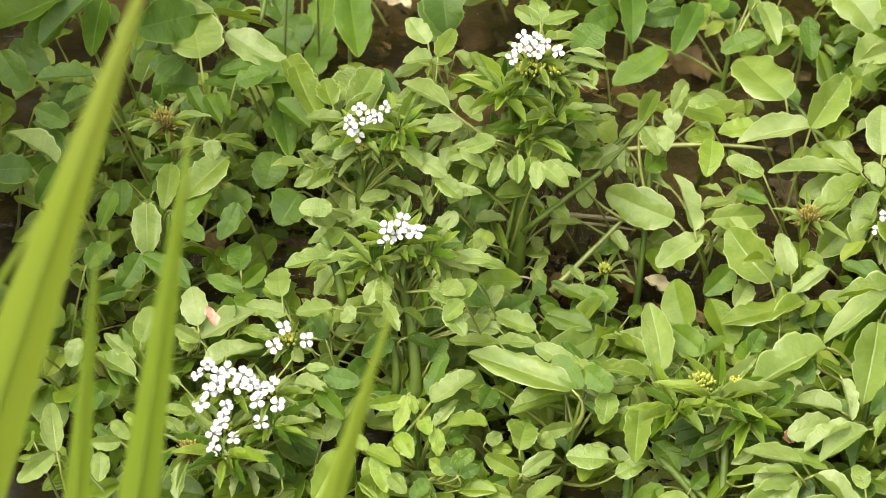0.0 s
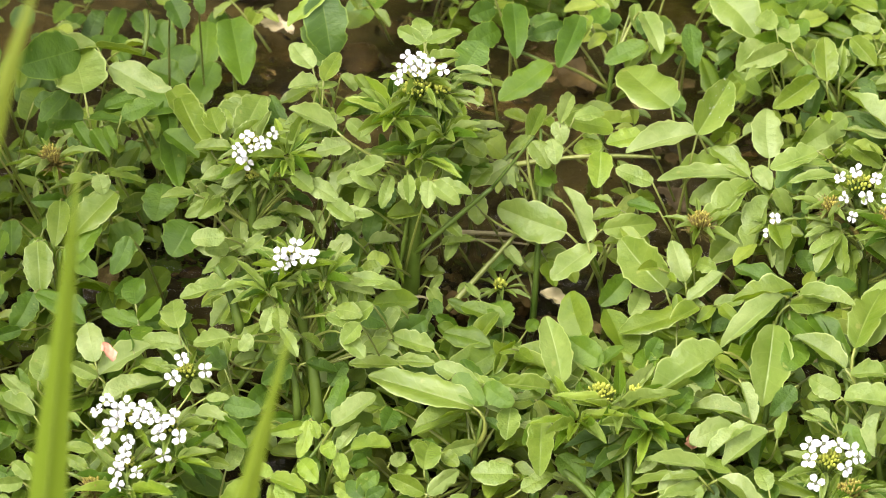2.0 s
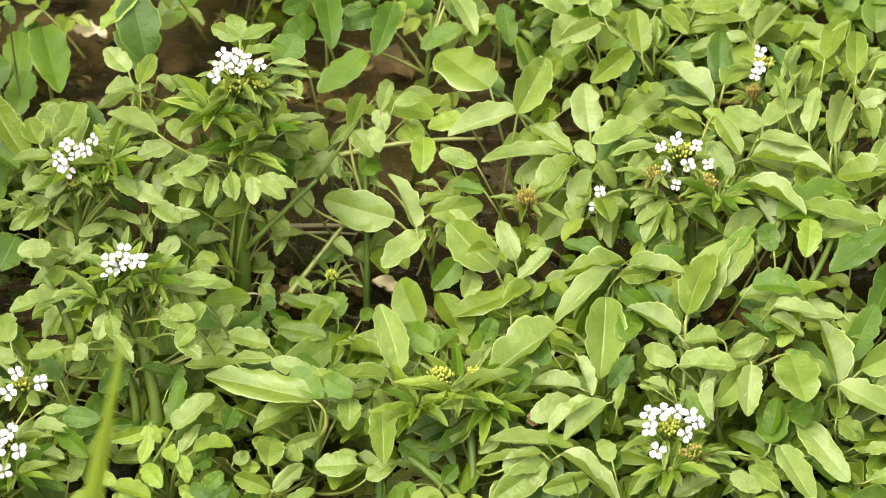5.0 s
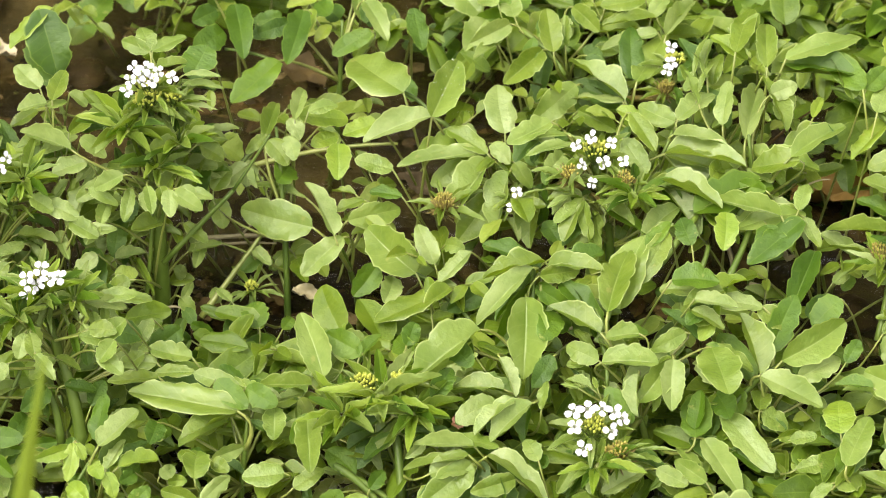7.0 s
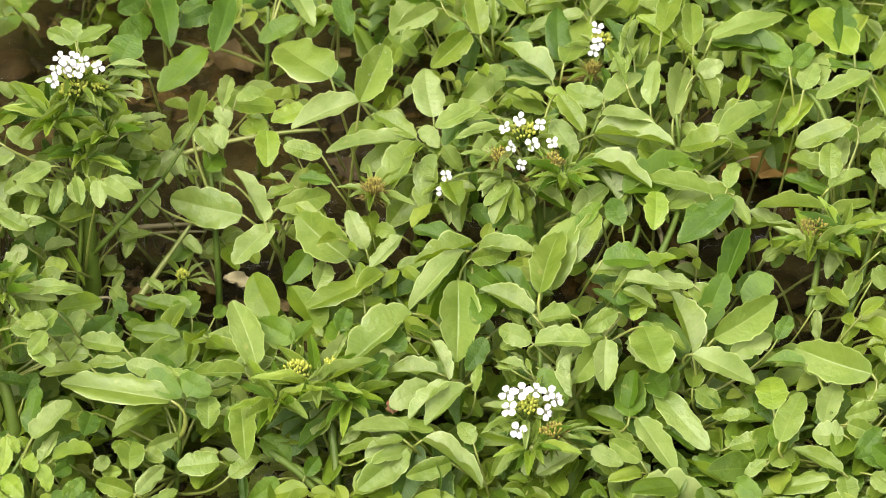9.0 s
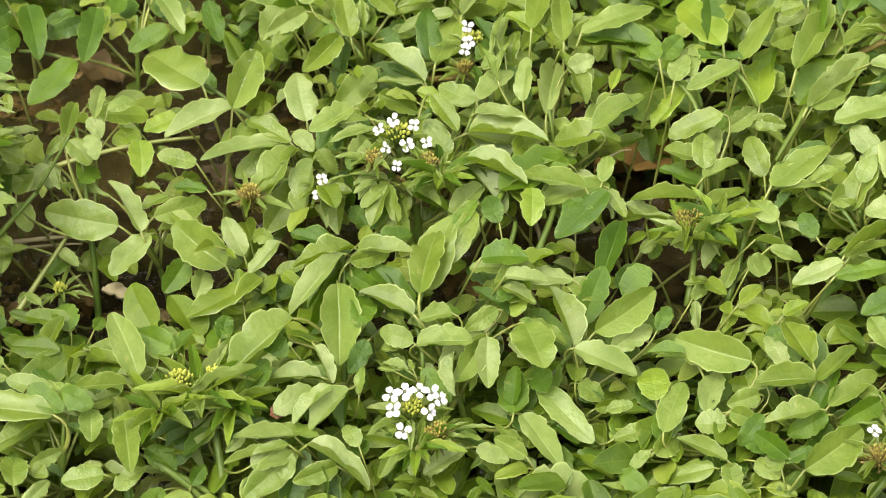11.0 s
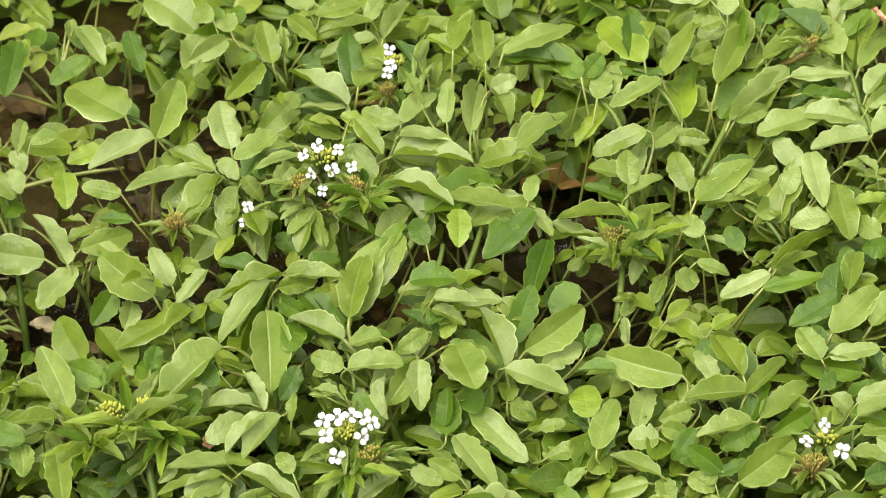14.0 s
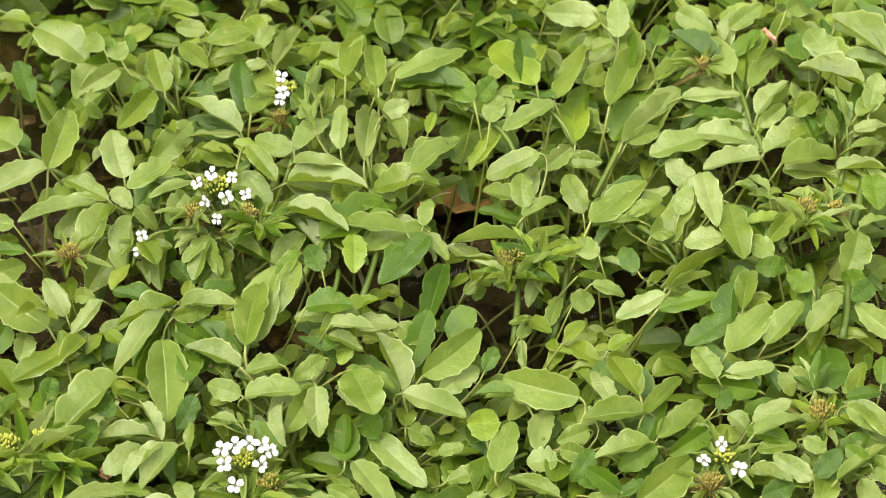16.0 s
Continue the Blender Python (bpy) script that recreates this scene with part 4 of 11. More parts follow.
leaf(p, FOLD, pale, -143, 703, 45, 10, -4, -48, 11.0, 5.1, False)
leaf(p, BROAD, leaf, -141, 689, 46, 3, -19, 119, 11.2, 5.1)
leaf(p, BROAD, leaf, -147, 692, 42, -20, 16, 139, 8.3, 3.8, False)
leaf(p, BROAD, dark, -138, 697, 45, -10, -4, 133, 9.6, 4.4, False)
leaf(p, FOLD, leaf, -146, 688, 45, -19, -36, 151, 7.0, 3.7)
leaf(p, FOLD, pale, -146, 693, 39, 10, -17, 111, 6.3, 2.9, False)
leaf(p, FOLD, leaf, -153, 691, 37, 6, -4, 116, 5.4, 2.5, False)
leaf(p, BROAD, pale, -124, 702, 39, -29, -20, -129, 7.6, 3.5, False)
leaf(p, BROAD, dark, -124, 702, 42, -33, -24, -132, 7.9, 3.6, False)
leaf(p, BROAD, leaf, -118, 702, 61, -26, 18, 145, 17.3, 8.0)
leaf(p, BROAD, leaf, -125, 706, 61, -20, 10, 141, 12.1, 5.6, False)
leaf(p, BROAD, pale, -123, 713, 56, -30, 14, 157, 10.8, 5.0, False)
leaf(p, BROAD, dark, -105, 703, 49, 25, 12, 52, 10.4, 4.8, False)
leaf(p, FOLD, leaf, -111, 704, 41, 15, 11, 65, 12.8, 5.9, False)
leaf(p, BROAD, pale, -111, 710, 55, -19, -8, -121, 9.7, 4.5, False)
leaf(p, FOLD, dark, -102, 711, 54, -25, -19, -123, 7.6, 3.5, False)
leaf(p, FOLD, leaf, -110, 709, 55, 12, -11, -48, 10.9, 5.0, False)
leaf(p, BROAD, dark, -99, 707, 50, 21, -9, -37, 8.6, 3.9, False)
leaf(p, FOLD, dark, -104, 700, 44, 5, -6, -54, 15.1, 7.0, False)
leaf(p, FOLD, leaf, -99, 702, 39, 3, 2, -100, 12.8, 5.9, False)
leaf(p, BROAD, leaf, -107, 705, 46, -4, -7, 127, 9.9, 4.6, False)
leaf(p, BROAD, pale, -105, 710, 42, -27, 8, 154, 8.8, 4.1, False)
leaf(p, FOLD, leaf, -118, 700, 35, -33, 24, 153, 10.6, 4.9, False)
leaf(p, FOLD, pale, -115, 699, 31, -38, -28, -145, 12.1, 5.6, False)
leaf(p, FOLD, pale, -108, 698, 35, 16, 0, -40, 12.3, 5.6, False)
leaf(p, FOLD, dark, -108, 698, 26, 19, -12, -41, 10.0, 4.6, False)
leaf(p, BROAD, dark, -134, 686, 39, -9, -25, 33, 12.4, 8.2)
leaf(p, BROAD, dark, -137, 693, 35, 34, 27, 49, 5.0, 2.3, False)
leaf(p, BROAD, pale, -131, 698, 37, 23, 14, 57, 6.2, 2.8, False)
leaf(p, BROAD, dark, -150, 678, 30, -19, -33, 157, 12.4, 8.2)
leaf(p, FOLD, dark, -153, 686, 23, -33, 18, 161, 8.8, 4.0, False)
leaf(p, BROAD, leaf, -147, 687, 22, -4, 4, 126, 9.0, 4.1, False)
leaf(p, BROAD, leaf, -164, 702, 73, 13, -3, 24, 13.7, 8.6)
leaf(p, BROAD, leaf, -165, 716, 63, 7, 12, -27, 24.7, 13.4)
leaf(p, BROAD, dark, -157, 728, 64, -27, 18, -90, 11.5, 7.6)
leaf(p, FOLD, leaf, -182, 721, 74, -10, 5, -149, 28.0, 10.5)
leaf(p, FOLD, leaf, -176, 699, 53, -35, 12, -123, 9.0, 4.9)
leaf(p, FOLD, leaf, -168, 693, 56, -36, 12, -125, 8.7, 5.7)
leaf(p, FOLD, leaf, -160, 699, 70, 0, -18, 97, 13.2, 5.9)
leaf(p, FOLD, leaf, -159, 694, 62, 0, -17, 112, 11.3, 5.9)
leaf(p, FOLD, dark, -140, 695, 52, -28, 17, -88, 11.1, 5.4)
leaf(p, FOLD, dark, -137, 692, 60, 0, 18, -77, 9.1, 5.4)
leaf(p, FOLD, leaf, -144, 694, 46, -28, 16, -103, 10.9, 3.8)
leaf(p, FOLD, leaf, -187, 728, 72, -10, 8, -141, 29.8, 10.7)
leaf(p, BROAD, dark, -190, 728, 52, -11, 1, -161, 27.0, 9.7)
leaf(p, FOLD, leaf, -172, 688, 56, 0, -18, 103, 12.1, 4.4)
leaf(p, BROAD, leaf, -167, 703, 69, -37, 18, -77, 8.7, 6.4)
leaf(p, BROAD, leaf, -172, 693, 56, -56, 17, -88, 6.3, 4.9)
leaf(p, FOLD, leaf, -167, 691, 54, -30, -14, 143, 10.4, 5.4)
leaf(p, FOLD, leaf, -163, 690, 54, -31, -12, 149, 9.9, 5.3)
leaf(p, BROAD, pale, -169, 723, 69, -23, 3, -157, 12.7, 8.3)
leaf(p, BROAD, leaf, -161, 728, 70, -19, -8, 167, 15.8, 12.9)
leaf(p, BROAD, leaf, -154, 730, 70, -15, -9, 164, 19.6, 11.3)
leaf(p, BROAD, dark, -174, 779, 69, -8, 1, -163, 35.5, 15.2)
leaf(p, BROAD, dark, -190, 796, 68, -39, 2, -160, 7.9, 4.8)
leaf(p, BROAD, dark, -189, 710, 42, -18, -5, 180, 16.2, 13.5)
leaf(p, BROAD, dark, -175, 690, 41, -21, -10, 160, 14.2, 15.2)
leaf(p, BROAD, leaf, -158, 670, 52, 0, -17, 99, 12.0, 8.1)
leaf(p, FOLD, leaf, -158, 699, 36, -21, -2, -175, 14.3, 5.4)
leaf(p, BROAD, dark, -154, 747, 58, -16, 4, -155, 17.9, 6.4)
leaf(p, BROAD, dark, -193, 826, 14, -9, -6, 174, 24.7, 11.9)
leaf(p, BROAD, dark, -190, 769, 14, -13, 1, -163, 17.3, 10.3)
leaf(p, FOLD, leaf, -152, 678, 43, -21, -30, 100, 13.1, 5.1)
leaf(p, BROAD, leaf, -158, 675, 43, 15, -30, 110, 9.0, 6.7)
leaf(p, BROAD, leaf, -136, 688, 68, -28, 23, -125, 9.4, 6.8)
leaf(p, BROAD, leaf, -155, 677, 39, -27, -30, 101, 10.0, 6.9)
leaf(p, BROAD, leaf, -153, 689, 68, -26, -26, 139, 10.3, 4.8)
leaf(p, BROAD, leaf, -146, 680, 45, -25, -26, 138, 10.4, 5.9)
leaf(p, BROAD, leaf, -154, 693, 64, -27, -26, 140, 9.6, 4.9)
leaf(p, FOLD, leaf, -155, 674, 39, -23, -25, 142, 11.1, 6.7)
leaf(p, BROAD, leaf, -131, 689, 64, -20, 25, -118, 12.8, 7.4)

p = plant(-0.098, 0.691, -0.094, 0.714, 0.093, 3.0, "tall watercress plant with a thick green stem and white flower head")
leaf(p, FOLD, leaf, -101, 709, 82, -1, 5, 123, 11.3, 5.2)
leaf(p, BROAD, pale, -99, 720, 77, -32, 27, 147, 8.6, 4.0, False)
leaf(p, FOLD, dark, -103, 716, 71, -1, -15, 79, 9.6, 4.4, False)
leaf(p, BROAD, leaf, -100, 709, 81, -6, 15, 126, 16.5, 7.2)
leaf(p, BROAD, dark, -96, 717, 81, -35, 24, 161, 14.4, 6.6, False)
leaf(p, BROAD, leaf, -96, 718, 75, -28, 17, 150, 12.1, 5.6, False)
leaf(p, BROAD, leaf, -100, 709, 80, -52, -47, -127, 14.7, 6.4)
leaf(p, FOLD, dark, -105, 713, 80, -16, 10, 136, 10.2, 4.7, False)
leaf(p, BROAD, dark, -103, 716, 70, -41, -35, -137, 9.0, 4.1, False)
leaf(p, BROAD, leaf, -99, 709, 81, -30, -19, -133, 10.6, 4.9)
leaf(p, BROAD, leaf, -102, 718, 79, -42, 37, 157, 6.9, 3.2, False)
leaf(p, FOLD, leaf, -102, 712, 80, 0, -5, -102, 9.5, 4.4, False)
leaf(p, BROAD, leaf, -97, 709, 82, -25, -23, -120, 12.3, 5.7)
leaf(p, BROAD, leaf, -97, 720, 77, -34, 26, 154, 10.8, 5.0, False)
leaf(p, BROAD, leaf, -98, 713, 79, -36, -27, -135, 9.9, 4.5, False)
leaf(p, BROAD, leaf, -101, 707, 75, -33, 0, -170, 10.4, 6.0)
leaf(p, BROAD, dark, -108, 716, 67, -38, -30, -139, 9.5, 4.4, False)
leaf(p, BROAD, leaf, -96, 718, 72, -31, 16, 158, 9.0, 4.1, False)
leaf(p, FOLD, leaf, -114, 711, 63, -23, 11, 146, 10.1, 4.6, False)
leaf(p, FOLD, dark, -106, 713, 62, -17, 2, 141, 7.7, 3.5, False)
leaf(p, FOLD, leaf, -100, 710, 85, 4, -46, 73, 6.8, 3.2)
leaf(p, BROAD, leaf, -103, 718, 81, 2, 1, 76, 5.4, 2.5, False)
leaf(p, FOLD, dark, -98, 721, 78, -2, -5, 124, 5.8, 2.7, False)
leaf(p, FOLD, leaf, -79, 725, 89, -8, 7, -111, 7.0, 3.2, False)
leaf(p, FOLD, leaf, -83, 725, 88, -1, -5, -103, 6.2, 2.9, False)
leaf(p, NARROW, leaf, -81, 717, 97, 4, 7, -98, 13.5, 3.2)
leaf(p, BROAD, leaf, -78, 725, 86, 7, 5, -51, 7.4, 3.4, False)
leaf(p, NARROW, leaf, -82, 716, 93, 5, 7, -97, 15.2, 3.2)
leaf(p, NARROW, leaf, -85, 714, 89, 4, 7, -98, 14.2, 3.2)
leaf(p, FOLD, dark, -81, 726, 85, 3, -1, -99, 10.3, 4.8, False)
leaf(p, FOLD, dark, -83, 720, 90, -30, -16, -136, 11.2, 5.2, False)
leaf(p, NARROW, leaf, -87, 713, 87, 3, 6, -99, 17.6, 3.8)
leaf(p, BROAD, leaf, -91, 716, 85, -1, 4, -59, 13.6, 6.3, False)
leaf(p, BROAD, dark, -94, 721, 80, 9, -5, -50, 12.9, 5.9, False)
leaf(p, NARROW, leaf, -90, 712, 87, -5, 3, -108, 14.0, 3.2)
leaf(p, BROAD, leaf, -90, 716, 84, -16, -8, -117, 12.6, 5.8, False)
leaf(p, BROAD, leaf, -94, 717, 86, -13, -7, -114, 12.6, 5.8, False)
leaf(p, FOLD, leaf, -90, 717, 101, -7, 7, -65, 11.8, 5.4)
leaf(p, BROAD, leaf, -94, 735, 95, 14, -41, 57, 11.5, 6.1)
leaf(p, BROAD, leaf, -93, 735, 95, 2, 10, -55, 14.2, 6.6)
leaf(p, BROAD, leaf, -94, 735, 95, 21, -7, 16, 11.7, 7.7)
leaf(p, BROAD, leaf, -77, 714, 62, -26, 16, 147, 17.9, 8.2, False)
leaf(p, BROAD, dark, -77, 718, 57, -31, 14, 159, 18.8, 8.7, False)
leaf(p, FOLD, leaf, -81, 708, 70, -26, 12, 150, 10.3, 4.7)
leaf(p, FOLD, pale, -74, 717, 63, 9, 10, -47, 10.7, 4.9, False)
leaf(p, FOLD, pale, -82, 716, 64, 16, -10, -44, 12.9, 6.0, False)
leaf(p, NARROW, leaf, -78, 709, 72, -7, 8, -65, 12.6, 3.3)
leaf(p, FOLD, dark, -81, 712, 66, 6, -1, -97, 10.4, 4.8, False)
leaf(p, BROAD, dark, -79, 713, 66, 3, 3, -99, 10.2, 4.7, False)
leaf(p, BROAD, leaf, -74, 714, 68, -15, -5, -117, 7.5, 3.5, False)
leaf(p, FOLD, leaf, -75, 722, 68, -12, -5, -114, 7.7, 3.5, False)
leaf(p, FOLD, dark, -80, 713, 54, 27, -16, -30, 10.4, 4.8, False)
leaf(p, BROAD, leaf, -82, 715, 53, 4, 16, -97, 11.1, 5.1, False)
leaf(p, BROAD, pale, -82, 716, 35, 31, -16, -23, 7.6, 3.5, False)
leaf(p, FOLD, pale, -81, 710, 40, 36, -25, -17, 7.5, 3.5, False)
leaf(p, FOLD, dark, -68, 716, 54, -4, 3, 81, 7.0, 3.2, False)
leaf(p, FOLD, leaf, -59, 714, 57, -42, 37, 156, 8.0, 3.7, False)
leaf(p, BROAD, leaf, -93, 708, 75, -31, 14, -158, 13.7, 6.0)
leaf(p, FOLD, dark, -92, 715, 71, -39, -32, -138, 8.7, 4.0, False)
leaf(p, BROAD, dark, -88, 714, 68, -2, 11, -105, 12.3, 5.7, False)
leaf(p, FOLD, leaf, -86, 710, 77, 21, 35, -27, 10.0, 5.2)
leaf(p, BROAD, leaf, -85, 718, 74, 7, 2, -96, 7.6, 3.5, False)
leaf(p, FOLD, dark, -82, 718, 71, 5, 10, -97, 7.9, 3.6, False)
leaf(p, FOLD, leaf, -98, 712, 89, -20, 19, 137, 9.1, 4.2)
leaf(p, BROAD, leaf, -92, 712, 87, -29, 25, 145, 8.7, 4.0)
leaf(p, BROAD, leaf, -93, 722, 80, -31, -25, -127, 6.6, 3.0, False)
leaf(p, BROAD, leaf, -89, 723, 79, -44, 39, 158, 6.6, 3.1, False)
leaf(p, BROAD, leaf, -90, 712, 86, -33, -26, -129, 8.2, 3.8)
leaf(p, FOLD, leaf, -87, 719, 81, -34, 22, 162, 5.6, 2.6, False)
leaf(p, FOLD, leaf, -90, 719, 85, -35, -22, -146, 6.4, 2.9, False)
leaf(p, BROAD, leaf, -104, 703, 67, -26, -46, 73, 9.2, 6.1)
leaf(p, BROAD, dark, -102, 700, 56, -36, -20, 172, 9.2, 6.1)
leaf(p, FOLD, pale, -101, 705, 53, -32, -17, -139, 8.5, 3.9, False)
leaf(p, BROAD, pale, -97, 708, 47, -34, -26, -133, 6.2, 2.9, False)
leaf(p, BROAD, dark, -137, 764, 84, -13, 1, -167, 22.5, 17.9)
leaf(p, BROAD, leaf, -132, 718, 93, 12, -9, 39, 14.4, 8.4)
leaf(p, BROAD, leaf, -128, 716, 89, 12, 7, -13, 14.8, 7.1)
leaf(p, FOLD, leaf, -130, 716, 88, 0, -18, 104, 10.7, 6.5)
leaf(p, FOLD, leaf, -122, 719, 90, -41, 15, -119, 7.9, 4.6)
leaf(p, FOLD, leaf, -117, 719, 90, -29, 11, -135, 10.4, 4.8)
leaf(p, FOLD, leaf, -122, 704, 76, 8, -14, 61, 21.4, 6.8)
leaf(p, FOLD, leaf, -133, 718, 70, 0, -18, 108, 10.3, 6.0)
leaf(p, BROAD, leaf, -117, 705, 70, 0, -17, 115, 13.2, 7.8)
leaf(p, FOLD, leaf, -75, 715, 72, 0, 18, -72, 12.4, 4.4)
leaf(p, BROAD, leaf, -77, 709, 72, -31, 16, -112, 10.1, 8.4)
leaf(p, BROAD, pale, -74, 735, 53, -26, 15, -117, 11.9, 11.4)
leaf(p, FOLD, leaf, -116, 713, 55, -19, -11, 151, 15.5, 6.2)
leaf(p, FOLD, leaf, -126, 704, 46, -25, -1, -172, 11.9, 4.1)
leaf(p, FOLD, leaf, -129, 693, 48, -26, 3, -159, 11.6, 4.5)
leaf(p, BROAD, leaf, -111, 706, 50, -21, -17, 108, 14.8, 9.9)
leaf(p, BROAD, leaf, -107, 712, 52, -23, 7, -150, 12.8, 8.0)
leaf(p, FOLD, leaf, -104, 703, 58, 0, 17, -73, 10.8, 5.9)
leaf(p, BROAD, leaf, -115, 717, 58, -28, 9, -140, 10.7, 8.7)
leaf(p, BROAD, dark, -108, 708, 42, -17, -5, 172, 16.8, 8.0)
leaf(p, BROAD, leaf, -104, 698, 39, 11, 13, -41, 16.7, 7.7)
leaf(p, BROAD, leaf, -120, 702, 38, -35, 9, -141, 8.7, 8.6)
leaf(p, BROAD, dark, -120, 696, 37, -16, 3, -161, 17.7, 8.3)
leaf(p, FOLD, leaf, -110, 692, 35, 0, 17, -70, 11.4, 5.3)
leaf(p, BROAD, pale, -110, 686, 33, 0, 17, -87, 8.2, 6.8)
leaf(p, FOLD, leaf, -103, 694, 33, -18, 5, -155, 16.1, 2.9)
leaf(p, NARROW, leaf, -111, 671, 36, 18, 16, -62, 10.3, 2.3)
leaf(p, BROAD, pale, -77, 723, 38, 0, -17, 78, 12.7, 13.6)
leaf(p, BROAD, leaf, -74, 715, 42, -24, 2, -166, 12.2, 8.3)
leaf(p, FOLD, leaf, -85, 701, 68, -25, -11, 149, 11.8, 5.6)
leaf(p, BROAD, leaf, -83, 712, 61, 0, 17, -95, 11.4, 8.3)
leaf(p, FOLD, leaf, -84, 698, 32, 15, 17, -83, 12.2, 4.4)
leaf(p, BROAD, leaf, -83, 710, 32, -42, 2, -167, 7.4, 5.0)
leaf(p, BROAD, leaf, -87, 702, 22, -56, -11, 147, 6.1, 5.8)
leaf(p, BROAD, leaf, -108, 659, 46, -20, 17, -85, 14.9, 6.1)
leaf(p, FOLD, leaf, -100, 678, 11, 0, 16, -98, 11.2, 5.3)
leaf(p, BROAD, leaf, -123, 685, 59, -22, 23, -124, 11.8, 7.2)
leaf(p, BROAD, leaf, -107, 700, 61, -20, -31, 108, 13.8, 7.0)
leaf(p, FOLD, leaf, -110, 693, 60, -26, -13, 167, 9.4, 5.5)
leaf(p, BROAD, leaf, -116, 693, 67, -21, 23, -125, 12.2, 4.7)
leaf(p, BROAD, leaf, -101, 693, 66, -19, -10, 172, 12.8, 5.1)
leaf(p, BROAD, leaf, -96, 692, 66, -31, -1, -174, 7.8, 5.7)
leaf(p, FOLD, leaf, -90, 686, 72, -34, 9, -157, 7.3, 5.2)
leaf(p, FOLD, leaf, -85, 683, 72, -21, 23, -128, 12.1, 6.4)
leaf(p, BROAD, leaf, -103, 691, 74, -23, -31, 110, 11.7, 7.0)
leaf(p, BROAD, leaf, -94, 683, 75, -21, 1, -170, 11.2, 4.5)
leaf(p, BROAD, leaf, -85, 702, 42, -22, 20, -135, 11.3, 5.2)
leaf(p, FOLD, leaf, -108, 698, 61, -30, -11, 170, 8.0, 7.2)
leaf(p, BROAD, leaf, -115, 685, 43, -26, -28, 125, 10.4, 7.2)
leaf(p, FOLD, leaf, -113, 686, 56, -31, -21, 150, 8.4, 6.0)
leaf(p, BROAD, leaf, -109, 699, 66, -19, -28, 127, 14.2, 6.6)
leaf(p, BROAD, leaf, -83, 685, 72, -22, 29, -108, 12.4, 5.0)
leaf(p, BROAD, leaf, -122, 685, 54, 8, 30, -92, 15.7, 5.5)
leaf(p, BROAD, leaf, -103, 674, 40, -30, -29, 111, 9.2, 7.7)
leaf(p, FOLD, leaf, -88, 691, 16, -31, 14, -147, 7.9, 5.6)
leaf(p, BROAD, leaf, -87, 684, 72, -22, -1, -174, 10.8, 6.0)

p = plant(-0.052, 0.689, -0.051, 0.731, 0.062, 1.2, "young watercress shoot over open dark water")
leaf(p, BROAD, leaf, -55, 729, 60, -20, -36, 146, 10.3, 4.6)
leaf(p, BROAD, leaf, -47, 729, 59, -12, 10, -168, 10.7, 7.0)
leaf(p, BROAD, dark, -47, 729, 45, 23, -29, 155, 15.8, 10.4)
leaf(p, FOLD, leaf, -79, 701, 33, -31, -16, 169, 9.5, 4.9)
leaf(p, FOLD, leaf, -70, 735, 40, 0, -18, 91, 11.2, 7.6)
leaf(p, BROAD, leaf, -69, 683, 20, 0, -9, 36, 9.6, 4.0)
leaf(p, FOLD, leaf, -61, 705, 26, -13, 10, -139, 9.3, 5.1)
leaf(p, BROAD, dark, -59, 709, 20, -17, -13, 134, 10.6, 8.5)
leaf(p, BROAD, dark, -73, 734, 97, -21, -10, 155, 14.1, 12.8)
leaf(p, FOLD, leaf, -55, 728, 59, 8, 5, -10, 20.6, 6.7)
leaf(p, BROAD, leaf, -54, 727, 59, -26, 10, -141, 11.6, 8.8)
leaf(p, BROAD, leaf, -62, 722, 52, -21, -15, 126, 14.2, 8.5)
leaf(p, BROAD, leaf, -62, 730, 48, -29, -3, 177, 10.3, 7.9)
leaf(p, BROAD, leaf, -74, 710, 50, 15, 10, -29, 11.9, 7.4)
leaf(p, BROAD, dark, -66, 682, 5, 14, 3, -5, 12.8, 10.4)

p = plant(-0.036, 0.791, -0.027, 0.810, 0.053, 1.2, "leafy green watercress plant standing in shallow stream water")
leaf(p, BROAD, pale, -38, 818, 53, -24, 12, 140, 23.3, 10.7, False)
leaf(p, BROAD, dark, -47, 809, 53, 1, -48, 115, 13.6, 8.0, False)
leaf(p, BROAD, dark, -51, 819, 50, 6, -49, 108, 12.1, 7.2, False)
leaf(p, FOLD, pale, -16, 815, 44, -26, -27, 158, 13.6, 6.6, False)
leaf(p, BROAD, dark, -18, 817, 56, -33, -1, -177, 8.4, 4.9, False)
leaf(p, BROAD, dark, -17, 826, 47, -33, 1, -175, 8.1, 4.6, False)
leaf(p, BROAD, dark, -4, 786, 41, -28, 15, -163, 9.9, 6.6, False)
leaf(p, BROAD, dark, -32, 812, 54, -9, -24, 26, 13.4, 8.9, False)
leaf(p, BROAD, dark, -28, 819, 47, -14, -26, 29, 13.3, 8.8, False)
leaf(p, BROAD, dark, -73, 805, 53, 9, -41, 135, 16.8, 11.1, False)
leaf(p, BROAD, dark, -76, 814, 57, 16, -44, 130, 13.5, 8.9, False)
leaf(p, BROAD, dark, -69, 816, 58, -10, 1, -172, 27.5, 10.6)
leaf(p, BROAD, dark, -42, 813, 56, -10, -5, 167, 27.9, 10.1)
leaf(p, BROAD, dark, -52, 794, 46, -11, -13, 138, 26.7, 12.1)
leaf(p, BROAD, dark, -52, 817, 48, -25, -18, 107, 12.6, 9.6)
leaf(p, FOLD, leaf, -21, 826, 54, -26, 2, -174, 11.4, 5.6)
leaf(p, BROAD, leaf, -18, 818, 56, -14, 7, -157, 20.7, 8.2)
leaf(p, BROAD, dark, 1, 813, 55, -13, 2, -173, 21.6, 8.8)
